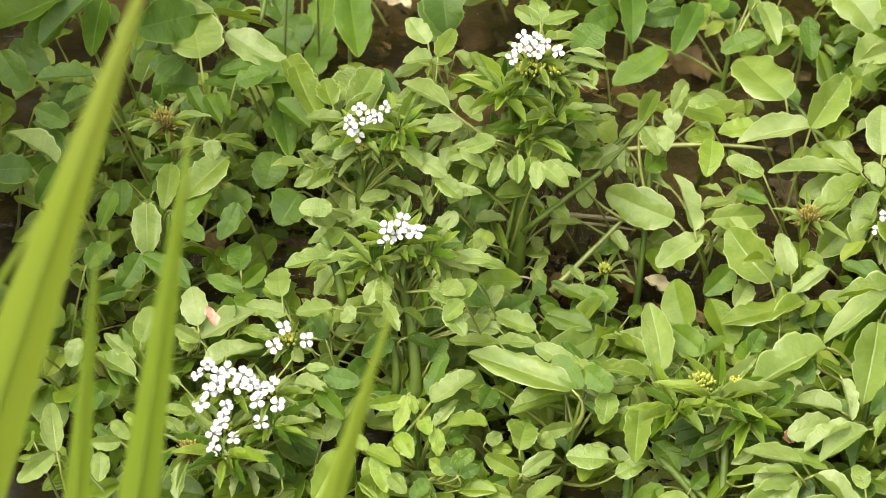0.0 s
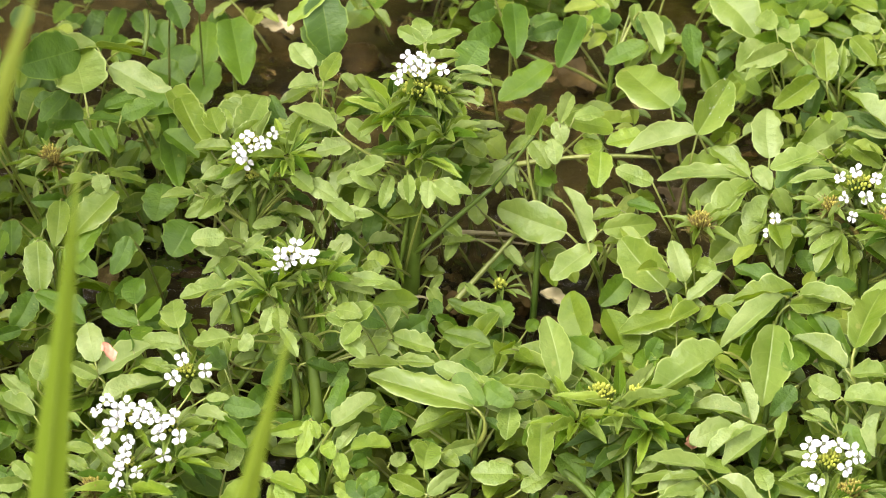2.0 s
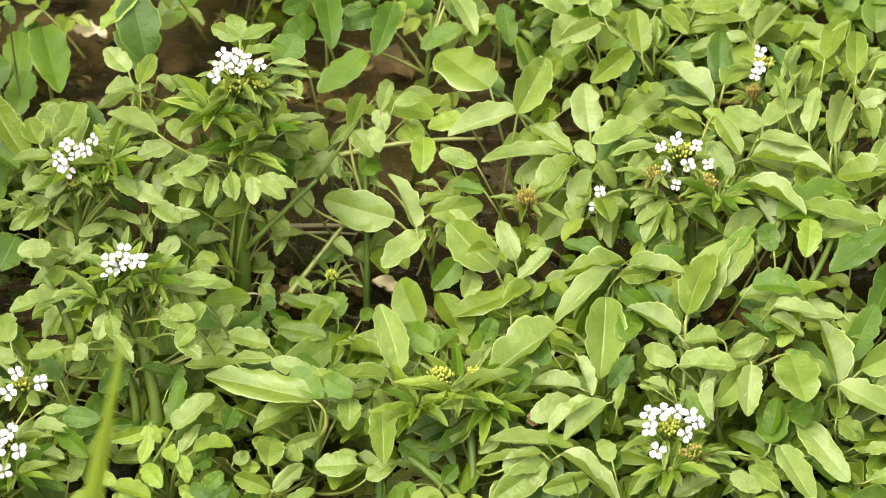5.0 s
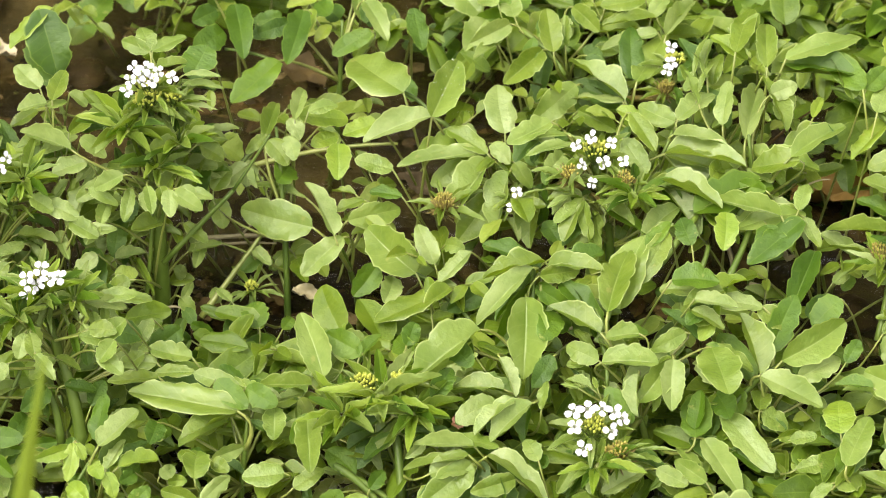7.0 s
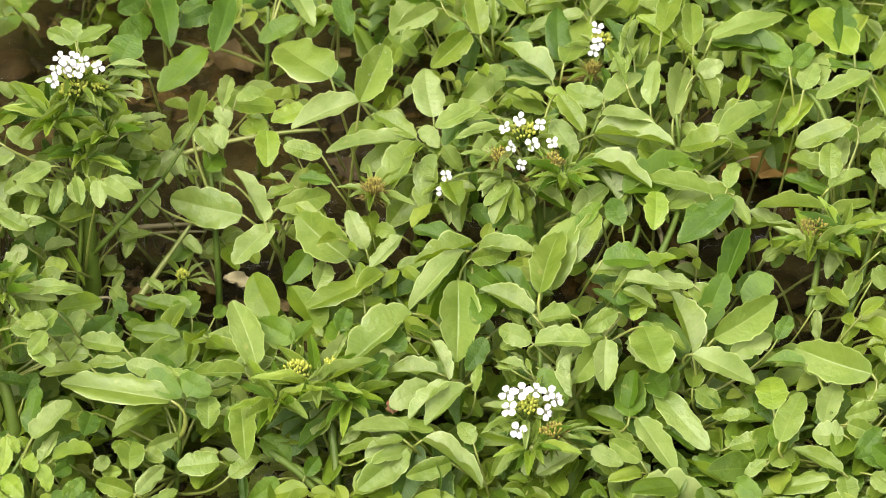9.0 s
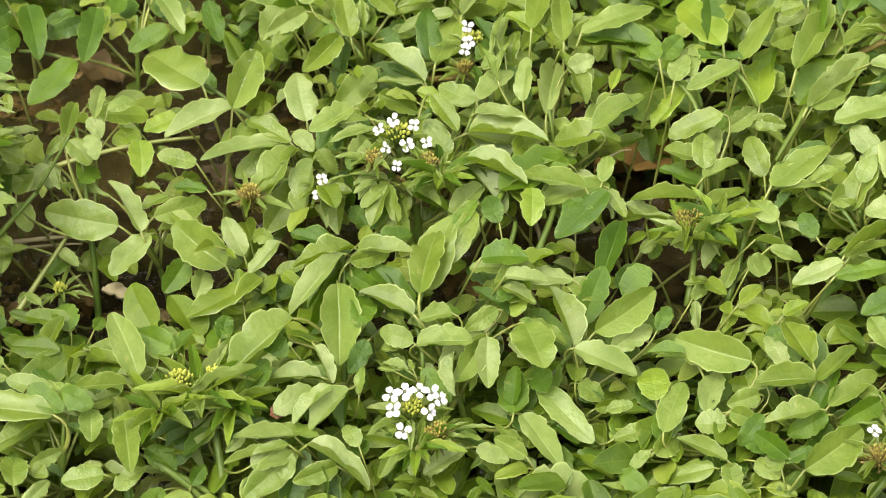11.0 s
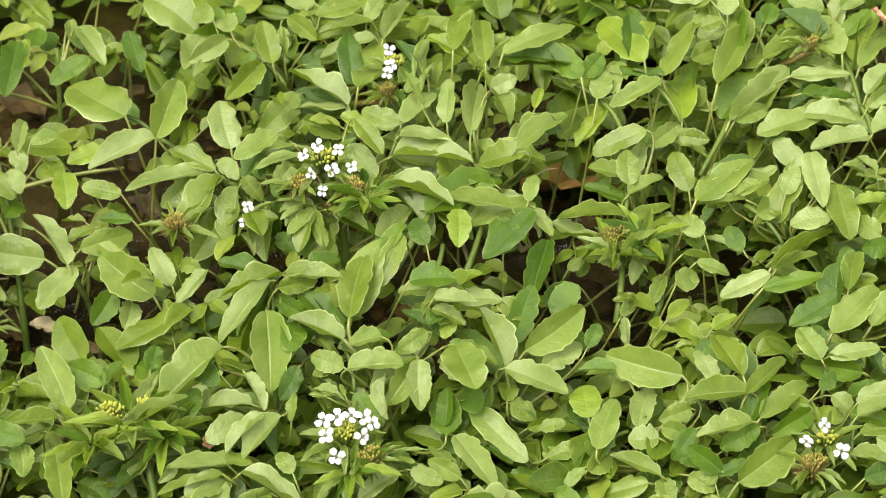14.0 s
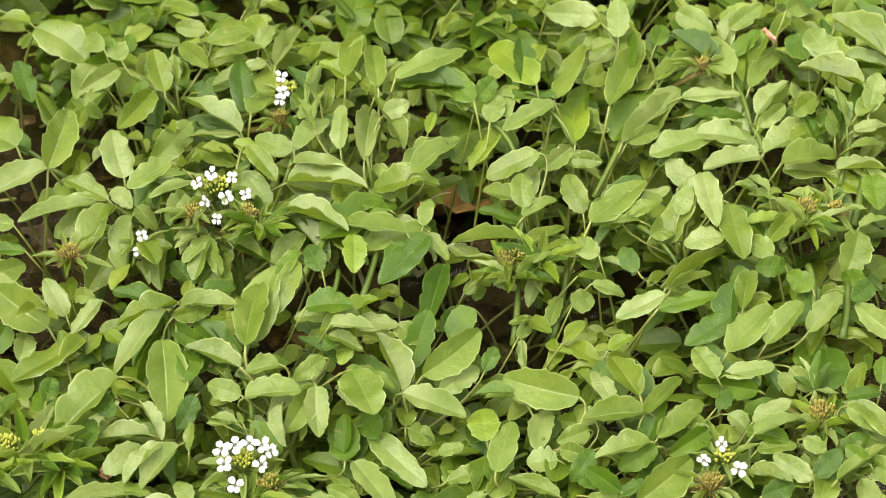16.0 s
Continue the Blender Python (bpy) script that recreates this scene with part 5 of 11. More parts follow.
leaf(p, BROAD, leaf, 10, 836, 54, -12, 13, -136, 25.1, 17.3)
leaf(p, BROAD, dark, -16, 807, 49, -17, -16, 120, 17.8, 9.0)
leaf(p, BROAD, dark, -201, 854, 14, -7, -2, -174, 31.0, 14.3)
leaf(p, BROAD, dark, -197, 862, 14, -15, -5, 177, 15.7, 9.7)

p = plant(0.023, 0.737, 0.030, 0.733, 0.047, 1.2, "watercress plant with one very large pale oval leaf")
specks(leaf(p, FOLD, leaf, 6, 737, 59, 29, 23, -17, 26.2, 12.5), 44, 0.25, 0.95)
leaf(p, BROAD, leaf, 26, 728, 48, 16, -3, 53, 18.6, 8.5)
leaf(p, BROAD, pale, 26, 738, 41, 11, -19, 103, 15.9, 7.3, False)
leaf(p, BROAD, leaf, 33, 737, 50, 33, -1, 5, 20.7, 12.5)
leaf(p, FOLD, leaf, 27, 726, 46, -20, 8, 135, 26.0, 12.0)
leaf(p, BROAD, leaf, 27, 720, 34, -24, -31, 153, 22.2, 12.5)
leaf(p, FOLD, leaf, 34, 722, 44, -32, 24, 143, 22.9, 10.6)
leaf(p, BROAD, leaf, 28, 734, 48, -11, 25, -152, 10.7, 7.1)
leaf(p, FOLD, leaf, 36, 727, 44, -29, 21, -157, 11.5, 6.2)
leaf(p, FOLD, dark, 33, 732, 39, -12, 42, -126, 11.6, 6.0, False)
leaf(p, FOLD, leaf, 43, 717, 38, -34, 18, 157, 21.6, 9.9)
leaf(p, FOLD, dark, 46, 724, 36, -35, 18, 165, 17.7, 8.1, False)
leaf(p, BROAD, leaf, 18, 731, 42, -13, -42, 134, 15.6, 8.4)
leaf(p, FOLD, pale, 22, 740, 43, 7, 5, 110, 24.5, 11.3, False)
leaf(p, BROAD, dark, -6, 716, 39, 1, -8, 70, 12.7, 5.8)
leaf(p, BROAD, dark, 44, 726, 43, 28, -15, 17, 9.4, 6.2)
leaf(p, BROAD, dark, 46, 707, 32, -12, 19, -159, 11.2, 7.4)
leaf(p, BROAD, dark, 51, 709, 27, 14, 44, -121, 9.8, 6.5, False)
leaf(p, BROAD, leaf, -4, 746, 64, 6, -11, 37, 31.4, 21.1)
leaf(p, FOLD, leaf, 6, 738, 59, -11, -17, 108, 27.1, 10.3)
leaf(p, BROAD, pale, -14, 745, 51, 0, -17, 114, 14.3, 8.9)
leaf(p, FOLD, leaf, 22, 729, 48, 0, -17, 100, 29.8, 7.9)

p = plant(-0.024, 0.703, -0.031, 0.701, 0.034, 1.2, "watercress plant with broad notched leaves beside open water")
leaf(p, BROAD, leaf, -39, 704, 36, 5, -46, 65, 28.4, 14.8)
leaf(p, FOLD, leaf, -31, 698, 37, 33, 24, 42, 23.3, 10.7)
leaf(p, NARROW, leaf, -41, 716, 40, 6, -2, 66, 21.7, 3.4)
leaf(p, FOLD, leaf, -23, 717, 40, 2, 8, 70, 9.3, 4.3)
leaf(p, BROAD, leaf, -26, 707, 36, -8, 49, -74, 21.3, 9.5)
leaf(p, BROAD, leaf, -28, 700, 34, -15, -12, 134, 20.9, 9.6)
leaf(p, BROAD, leaf, -2, 682, 31, 25, -30, 34, 25.6, 15.2)
leaf(p, BROAD, leaf, 5, 689, 29, 31, -14, 16, 16.3, 8.2)
leaf(p, BROAD, leaf, 7, 673, 29, -2, 8, 117, 27.3, 12.6)
leaf(p, BROAD, leaf, -10, 687, 25, -4, -21, 165, 12.4, 8.2)
leaf(p, BROAD, dark, -16, 693, 26, -25, -31, 153, 14.3, 9.4)
leaf(p, BROAD, leaf, 18, 689, 34, -16, 9, 130, 17.1, 7.8)
leaf(p, BROAD, dark, 25, 680, 26, -10, -44, 130, 19.5, 9.1)
leaf(p, BROAD, leaf, -20, 715, 39, 0, -1, 116, 11.6, 5.3)
leaf(p, BROAD, leaf, 9, 696, 32, 24, 46, -115, 9.3, 6.1)
leaf(p, FOLD, leaf, -44, 732, 64, 11, 5, -11, 16.4, 5.8)
leaf(p, BROAD, leaf, -39, 735, 65, 0, 17, -64, 12.1, 5.8)
leaf(p, BROAD, leaf, -46, 733, 64, -36, 8, -151, 8.6, 6.8)
leaf(p, BROAD, pale, -43, 740, 60, -15, 18, -81, 19.9, 10.1)
leaf(p, BROAD, pale, -29, 740, 50, 0, -16, 118, 11.2, 7.3)
leaf(p, BROAD, pale, -29, 735, 50, -20, -1, 179, 14.8, 9.4)
leaf(p, BROAD, leaf, -9, 722, 47, 12, -17, 71, 14.7, 7.8)

p = plant(-0.063, 0.664, -0.076, 0.676, 0.011, 1.2, "low dark green carpet of small watercress leaves on water")
leaf(p, BROAD, dark, -60, 678, 11, 2, -3, 7, 16.2, 10.7)
leaf(p, BROAD, dark, -65, 668, 10, -1, 48, -65, 12.5, 7.3)
leaf(p, BROAD, dark, -72, 676, 11, 26, 28, -23, 11.0, 5.3)
leaf(p, BROAD, dark, -84, 673, 11, -8, -47, 71, 9.3, 6.1)
leaf(p, FOLD, dark, -76, 676, 11, 12, -42, 55, 9.9, 4.9)
leaf(p, BROAD, dark, -79, 665, 10, 30, -50, 92, 9.2, 6.1)
leaf(p, BROAD, dark, -63, 660, 10, 10, 44, -50, 9.7, 5.7)
leaf(p, BROAD, dark, -73, 660, 10, -18, 42, -125, 9.2, 6.1)
leaf(p, BROAD, dark, -83, 681, 12, 21, -24, 26, 8.1, 5.4)
leaf(p, FOLD, dark, -68, 676, 11, -30, 19, -159, 9.9, 5.3)
leaf(p, BROAD, dark, -51, 677, 11, 0, 33, -30, 7.5, 4.9)
leaf(p, FOLD, leaf, -88, 693, 13, 27, 26, -20, 8.1, 3.7)
leaf(p, BROAD, leaf, -74, 692, 12, 3, -22, 24, 8.2, 5.4)
leaf(p, BROAD, dark, -59, 673, 16, 22, -2, 10, 10.9, 10.2)
leaf(p, BROAD, leaf, -79, 630, 42, 12, -15, 75, 15.4, 7.5)
leaf(p, BROAD, leaf, -93, 645, 47, -22, -16, 157, 11.3, 5.9)

p = plant(-0.011, 0.593, -0.013, 0.611, 0.041, 2.2, "watercress plant with drooping narrow leaves round a budding tip")
leaf(p, BROAD, dark, -21, 621, 49, 20, -39, 48, 14.4, 9.5)
leaf(p, BROAD, dark, -25, 629, 47, 10, -9, 60, 10.3, 4.7, False)
leaf(p, FOLD, leaf, -20, 634, 43, -3, -8, 75, 10.6, 4.9, False)
leaf(p, FOLD, leaf, -34, 612, 47, 32, -11, 14, 24.2, 10.6)
leaf(p, FOLD, leaf, -28, 615, 40, 8, -1, 64, 15.0, 6.9, False)
leaf(p, BROAD, leaf, -37, 615, 39, 21, -6, -41, 21.4, 9.9, False)
leaf(p, FOLD, dark, -22, 620, 48, 19, 4, -42, 11.5, 5.3)
leaf(p, BROAD, dark, -24, 625, 37, 23, -17, -44, 8.2, 3.8, False)
leaf(p, BROAD, pale, -27, 627, 47, 41, -34, -26, 8.3, 3.8, False)
leaf(p, BROAD, leaf, -23, 617, 46, 19, 16, 57, 10.8, 5.0)
leaf(p, BROAD, leaf, -24, 618, 39, 25, 13, 48, 6.9, 3.2, False)
leaf(p, FOLD, dark, -24, 627, 41, 42, -36, -26, 9.6, 4.4, False)
leaf(p, BROAD, leaf, -5, 611, 38, -23, 3, 142, 21.3, 9.8, False)
leaf(p, FOLD, pale, -5, 617, 41, -9, -9, 126, 15.2, 7.0, False)
leaf(p, FOLD, leaf, -7, 612, 34, 2, -6, 70, 18.6, 8.5, False)
leaf(p, FOLD, dark, -9, 608, 31, -3, 6, 119, 20.8, 9.5, False)
leaf(p, FOLD, pale, -3, 616, 34, -25, -13, -133, 13.5, 6.2, False)
leaf(p, FOLD, dark, -7, 612, 38, -26, -11, -136, 11.9, 5.5, False)
leaf(p, BROAD, leaf, -4, 613, 33, 4, 0, -105, 15.3, 7.0, False)
leaf(p, BROAD, pale, -5, 608, 33, -29, -11, -142, 11.8, 5.5, False)
leaf(p, BROAD, pale, -15, 613, 25, -28, 23, 138, 13.7, 6.3, False)
leaf(p, FOLD, leaf, -16, 607, 22, -43, 37, 149, 11.6, 5.3, False)
leaf(p, NARROW, dark, -9, 601, 31, 8, 8, -100, 20.3, 5.6)
leaf(p, BROAD, leaf, -8, 611, 26, -27, -17, -133, 14.9, 6.8, False)
leaf(p, FOLD, leaf, -15, 607, 23, -6, -1, -114, 16.5, 7.6, False)
leaf(p, FOLD, dark, -14, 613, 42, -33, 27, 142, 7.7, 3.5, False)
leaf(p, BROAD, dark, -12, 616, 40, -13, 5, -122, 7.1, 3.2, False)
leaf(p, BROAD, leaf, -41, 619, 34, 6, 1, 111, 10.0, 4.6, False)
leaf(p, FOLD, pale, -34, 624, 37, 2, -4, 114, 12.9, 6.0, False)
leaf(p, BROAD, dark, -60, 608, 32, -10, 5, -120, 8.2, 3.8, False)
leaf(p, FOLD, dark, -53, 613, 28, -1, 2, -109, 9.4, 4.3, False)
leaf(p, BROAD, dark, -39, 605, 37, -26, -29, 156, 11.6, 6.4)
leaf(p, BROAD, leaf, -41, 606, 32, -7, -10, 79, 7.8, 3.6, False)
leaf(p, BROAD, leaf, -44, 617, 30, -39, -31, -153, 7.4, 3.4, False)
leaf(p, BROAD, dark, -41, 596, 13, -38, 29, 160, 10.2, 4.7, False)
leaf(p, BROAD, leaf, -29, 598, 25, 7, -1, -102, 8.9, 4.1, False)
leaf(p, BROAD, leaf, -36, 597, 19, -1, 1, -109, 9.6, 4.4, False)
leaf(p, BROAD, dark, -29, 585, 20, -15, -41, 137, 13.2, 7.5)
leaf(p, BROAD, dark, -60, 612, 44, -3, 40, -130, 12.6, 8.3)
leaf(p, BROAD, leaf, -59, 618, 36, 4, 5, -105, 10.5, 4.8, False)
leaf(p, BROAD, dark, -58, 619, 35, -35, -27, -140, 7.6, 3.5, False)
leaf(p, BROAD, leaf, -50, 613, 38, -4, -7, 120, 6.2, 2.9, False)
leaf(p, FOLD, dark, -44, 620, 34, -6, 0, 77, 6.1, 2.8, False)
leaf(p, BROAD, dark, -70, 614, 46, -24, 32, -144, 14.4, 8.3)
leaf(p, FOLD, pale, -66, 623, 38, -26, -21, -130, 10.3, 4.8, False)
leaf(p, FOLD, pale, -65, 622, 36, -3, -3, -111, 10.5, 4.8, False)
leaf(p, NARROW, leaf, -17, 614, 43, -19, 6, 135, 8.6, 2.0)
leaf(p, BROAD, dark, -21, 617, 36, -39, 32, 151, 7.0, 3.2, False)
leaf(p, BROAD, leaf, -13, 621, 31, -2, -15, 74, 6.2, 2.9, False)
leaf(p, FOLD, dark, -16, 614, 43, 21, 20, 56, 5.8, 2.6)
leaf(p, BROAD, dark, -20, 621, 38, 1, 2, 115, 4.7, 2.1, False)
leaf(p, BROAD, dark, -12, 619, 40, 6, -2, 66, 4.2, 2.0, False)
leaf(p, BROAD, leaf, -11, 614, 43, 20, -19, -49, 5.8, 2.6)
leaf(p, BROAD, dark, -5, 622, 39, 30, -24, -41, 4.8, 2.2, False)
leaf(p, FOLD, dark, -15, 615, 38, -1, -5, -64, 4.9, 2.3, False)
leaf(p, BROAD, dark, -21, 614, 43, 4, 13, 69, 6.4, 3.0)
leaf(p, FOLD, leaf, -27, 618, 41, 7, -12, 108, 4.9, 2.3, False)
leaf(p, FOLD, dark, -24, 619, 42, 34, 26, 41, 4.5, 2.1, False)
leaf(p, BROAD, dark, -6, 623, 50, 11, 21, -15, 10.3, 6.8)
leaf(p, BROAD, dark, -4, 627, 47, 34, -22, -28, 7.6, 3.5, False)
leaf(p, FOLD, leaf, -8, 628, 44, 5, 1, -59, 7.4, 3.4, False)
leaf(p, BROAD, dark, -4, 621, 48, -5, -32, 36, 11.5, 7.6)
leaf(p, BROAD, dark, -20, 586, 20, 18, 33, -30, 8.5, 5.6)
leaf(p, FOLD, leaf, -15, 610, 43, -13, -14, 118, 23.7, 6.4)
leaf(p, FOLD, dark, -12, 602, 38, -14, -15, 109, 21.7, 6.0)
leaf(p, FOLD, dark, -11, 600, 31, -22, -13, 125, 13.6, 5.4)
leaf(p, FOLD, leaf, -11, 610, 43, -13, 16, -98, 22.4, 6.5)
leaf(p, FOLD, dark, -10, 602, 38, 0, 16, -95, 17.9, 5.2)
leaf(p, BROAD, leaf, -13, 607, 47, -35, -0, -180, 8.8, 8.6)
leaf(p, FOLD, leaf, -40, 603, 38, -14, -0, -177, 20.8, 9.4)
leaf(p, FOLD, leaf, -38, 613, 43, 10, -16, 90, 17.8, 5.7)
leaf(p, BROAD, dark, -34, 598, 27, -24, 12, -128, 12.7, 9.0)
leaf(p, BROAD, dark, -18, 602, 28, -25, -9, 149, 11.8, 7.1)
leaf(p, BROAD, leaf, -0, 578, 34, 0, 15, -76, 14.1, 9.4)

p = plant(0.028, 0.600, 0.038, 0.643, 0.060, 1.2, "leafy green watercress plant standing in shallow stream water")
leaf(p, NARROW, leaf, 38, 643, 65, -14, 3, 130, 28.2, 7.7)
leaf(p, FOLD, dark, 40, 651, 55, -16, 20, 126, 22.5, 9.6, False)
leaf(p, FOLD, leaf, 42, 649, 62, 7, 7, 111, 22.8, 10.5)
leaf(p, BROAD, dark, 41, 652, 57, 11, 12, 63, 22.3, 10.3, False)
leaf(p, FOLD, leaf, 35, 636, 58, -33, -6, 179, 27.8, 13.7)
leaf(p, FOLD, dark, 40, 648, 51, -24, -31, 153, 24.6, 12.6, False)
leaf(p, BROAD, leaf, 40, 641, 63, -14, 50, -82, 15.0, 6.9)
leaf(p, FOLD, dark, 39, 643, 57, -20, 36, -138, 14.4, 6.7, False)
leaf(p, FOLD, leaf, 43, 647, 62, 7, 11, -101, 19.2, 8.8)
leaf(p, FOLD, dark, 47, 652, 54, 7, -2, -58, 19.2, 8.8, False)
leaf(p, FOLD, leaf, 19, 625, 54, -8, 5, 123, 28.6, 13.2)
leaf(p, FOLD, pale, 16, 629, 47, -10, -11, 128, 22.7, 10.5, False)
leaf(p, FOLD, leaf, 25, 614, 51, -31, -16, -145, 14.0, 6.5)
leaf(p, BROAD, dark, 28, 618, 45, -32, -10, -157, 11.9, 5.5, False)
leaf(p, FOLD, leaf, 26, 607, 43, -5, 5, 76, 18.3, 8.4)
leaf(p, FOLD, dark, 29, 613, 35, 2, 13, 70, 17.0, 7.8, False)
leaf(p, BROAD, leaf, 23, 603, 42, -7, -45, 126, 15.3, 9.4)
leaf(p, BROAD, dark, 19, 611, 35, -18, -38, 143, 12.4, 7.1, False)
leaf(p, FOLD, leaf, 29, 601, 44, -12, 13, 125, 18.1, 8.3)
leaf(p, FOLD, dark, 29, 606, 39, -17, 3, 134, 13.9, 6.4, False)
leaf(p, FOLD, leaf, 35, 600, 43, -12, 4, 128, 19.4, 8.9)
leaf(p, FOLD, dark, 34, 605, 40, -34, 22, 153, 15.1, 7.0, False)
leaf(p, BROAD, leaf, 23, 586, 37, 1, 6, 71, 18.6, 8.5)
leaf(p, BROAD, dark, 23, 590, 29, 11, 6, 62, 16.9, 7.8, False)
leaf(p, FOLD, leaf, 19, 582, 37, -16, -21, -119, 24.8, 11.1)
leaf(p, FOLD, dark, 22, 586, 31, -46, -41, -134, 21.9, 10.1, False)
leaf(p, NARROW, dark, 18, 591, 33, -10, 0, 126, 27.4, 4.1, False)
leaf(p, BROAD, leaf, 14, 582, 34, -16, -40, 138, 21.5, 11.1)
leaf(p, BROAD, dark, 17, 588, 30, -30, -18, 168, 21.2, 11.1, False)
leaf(p, BROAD, leaf, -1, 590, 37, -17, -39, 140, 8.6, 3.7)
leaf(p, BROAD, dark, -1, 599, 31, -18, -38, 142, 7.9, 3.5, False)
leaf(p, BROAD, leaf, 28, 578, 30, 6, -49, 108, 16.1, 7.4)
leaf(p, BROAD, dark, 32, 588, 24, -3, -16, 120, 16.0, 7.4, False)
leaf(p, BROAD, leaf, 15, 584, 33, -20, -36, 146, 10.6, 6.3)
leaf(p, FOLD, dark, 12, 588, 27, -11, -49, 86, 8.9, 4.9, False)
leaf(p, BROAD, leaf, 38, 600, 40, 35, -22, -25, 10.2, 4.7)
leaf(p, BROAD, dark, 41, 610, 33, 41, 35, 39, 10.1, 4.7, False)
leaf(p, BROAD, dark, 9, 623, 51, -2, 26, -151, 12.6, 8.3)
leaf(p, BROAD, dark, 9, 631, 46, 8, 35, -140, 11.4, 7.6, False)
leaf(p, BROAD, dark, 45, 632, 54, 6, -28, 157, 14.4, 9.5)
leaf(p, BROAD, dark, 48, 639, 47, 21, -37, 144, 13.8, 9.1, False)
leaf(p, BROAD, dark, 43, 617, 48, -25, -29, 155, 13.0, 7.5)
leaf(p, BROAD, dark, 2, 604, 43, 25, 29, -25, 12.9, 7.5)
leaf(p, BROAD, dark, 4, 613, 38, 27, 4, 1, 11.3, 7.5, False)
leaf(p, BROAD, leaf, 36, 584, 32, 17, -19, 21, 9.5, 6.3)
leaf(p, BROAD, dark, 39, 585, 28, -9, -31, 35, 10.0, 6.6, False)
leaf(p, FOLD, leaf, 15, 586, 38, 9, -15, 88, 20.0, 5.5)
leaf(p, FOLD, leaf, 13, 582, 38, -13, -15, 94, 22.5, 4.6)

p = plant(0.080, 0.596, 0.058, 0.631, 0.056, 1.2, "watercress plant with folded leaves and a white flower head")
leaf(p, FOLD, leaf, 59, 621, 54, 13, 0, 58, 20.3, 9.3)
leaf(p, BROAD, dark, 60, 627, 49, 27, 8, 41, 23.2, 10.7, False)
leaf(p, FOLD, dark, 58, 627, 46, 37, 29, 40, 21.0, 9.7, False)
leaf(p, FOLD, leaf, 57, 624, 48, -10, -6, -117, 17.8, 8.2, False)
leaf(p, FOLD, dark, 62, 625, 47, -6, 2, -70, 15.6, 7.2, False)
leaf(p, BROAD, leaf, 67, 638, 49, 30, -13, -28, 29.5, 13.6, False)
leaf(p, BROAD, leaf, 58, 615, 47, 20, -41, 52, 12.0, 7.9)
leaf(p, BROAD, leaf, 57, 620, 45, 29, 18, 45, 11.0, 5.1, False)
leaf(p, BROAD, pale, 59, 625, 39, 9, -15, 106, 11.5, 5.3, False)
leaf(p, FOLD, leaf, 59, 613, 48, 10, 8, -98, 18.8, 8.6)
leaf(p, FOLD, leaf, 83, 616, 46, -23, -32, 152, 19.3, 9.4)
leaf(p, BROAD, dark, 83, 623, 41, 8, 2, 109, 20.7, 9.5, False)
leaf(p, FOLD, leaf, 83, 619, 43, -5, 7, 121, 20.6, 9.5, False)
leaf(p, FOLD, leaf, 83, 613, 48, -33, -7, 178, 17.3, 8.6)
leaf(p, FOLD, leaf, 71, 609, 46, -39, 33, 145, 14.4, 6.6)
leaf(p, FOLD, pale, 75, 616, 41, -43, -37, -142, 14.4, 6.6, False)
leaf(p, BROAD, leaf, 70, 616, 40, -38, 31, 149, 13.3, 6.1, False)
leaf(p, BROAD, leaf, 96, 617, 49, 4, 5, -172, 22.7, 15.0)
leaf(p, FOLD, dark, 95, 623, 45, -25, -14, -133, 14.0, 6.4, False)
leaf(p, BROAD, leaf, 99, 625, 43, -18, 2, -128, 15.4, 7.1, False)
leaf(p, BROAD, pale, 94, 628, 42, 26, -7, -33, 16.0, 7.3, False)
leaf(p, BROAD, dark, 93, 629, 42, 24, 19, 53, 16.6, 7.7, False)
leaf(p, BROAD, leaf, 88, 624, 50, -6, -45, 125, 13.2, 6.8)
leaf(p, BROAD, leaf, 86, 631, 40, -23, 8, 140, 11.5, 5.3, False)
leaf(p, BROAD, leaf, 87, 634, 43, -14, 10, 128, 12.2, 5.6, False)
leaf(p, BROAD, leaf, 91, 634, 51, -12, 7, -122, 12.8, 5.9, False)
leaf(p, BROAD, dark, 89, 630, 48, 11, 3, -52, 12.5, 5.7, False)
leaf(p, FOLD, leaf, 92, 634, 56, 1, 16, -107, 14.6, 6.7)
leaf(p, FOLD, pale, 98, 643, 49, 6, -8, -59, 16.2, 7.5, False)
leaf(p, BROAD, dark, 91, 641, 48, 3, 4, -61, 16.1, 7.4, False)
leaf(p, BROAD, leaf, 96, 644, 51, -5, -9, 77, 15.1, 6.9, False)
leaf(p, FOLD, leaf, 103, 642, 52, 2, -12, 114, 15.7, 7.2, False)
leaf(p, FOLD, dark, 89, 598, 30, 32, -16, -24, 13.8, 6.4, False)
leaf(p, BROAD, dark, 88, 602, 23, 33, -17, -24, 14.0, 6.4, False)
leaf(p, BROAD, dark, 78, 658, 59, 18, 4, -43, 13.1, 6.0, False)
leaf(p, BROAD, leaf, 74, 658, 53, 15, -12, -52, 12.9, 5.9, False)
leaf(p, BROAD, dark, 60, 607, 42, -28, 24, -154, 14.5, 7.5)
leaf(p, FOLD, leaf, 57, 614, 33, -37, -25, -156, 13.0, 6.0, False)
leaf(p, FOLD, leaf, 60, 615, 37, -34, -24, -140, 14.2, 6.6, False)
leaf(p, FOLD, leaf, 55, 607, 42, 9, 8, 64, 9.0, 4.1)
leaf(p, FOLD, dark, 53, 616, 33, 32, 23, 42, 8.6, 3.9, False)
leaf(p, FOLD, leaf, 57, 613, 34, 7, -4, 64, 8.5, 3.9, False)
leaf(p, BROAD, leaf, 51, 607, 42, 3, 4, 69, 6.4, 2.9)
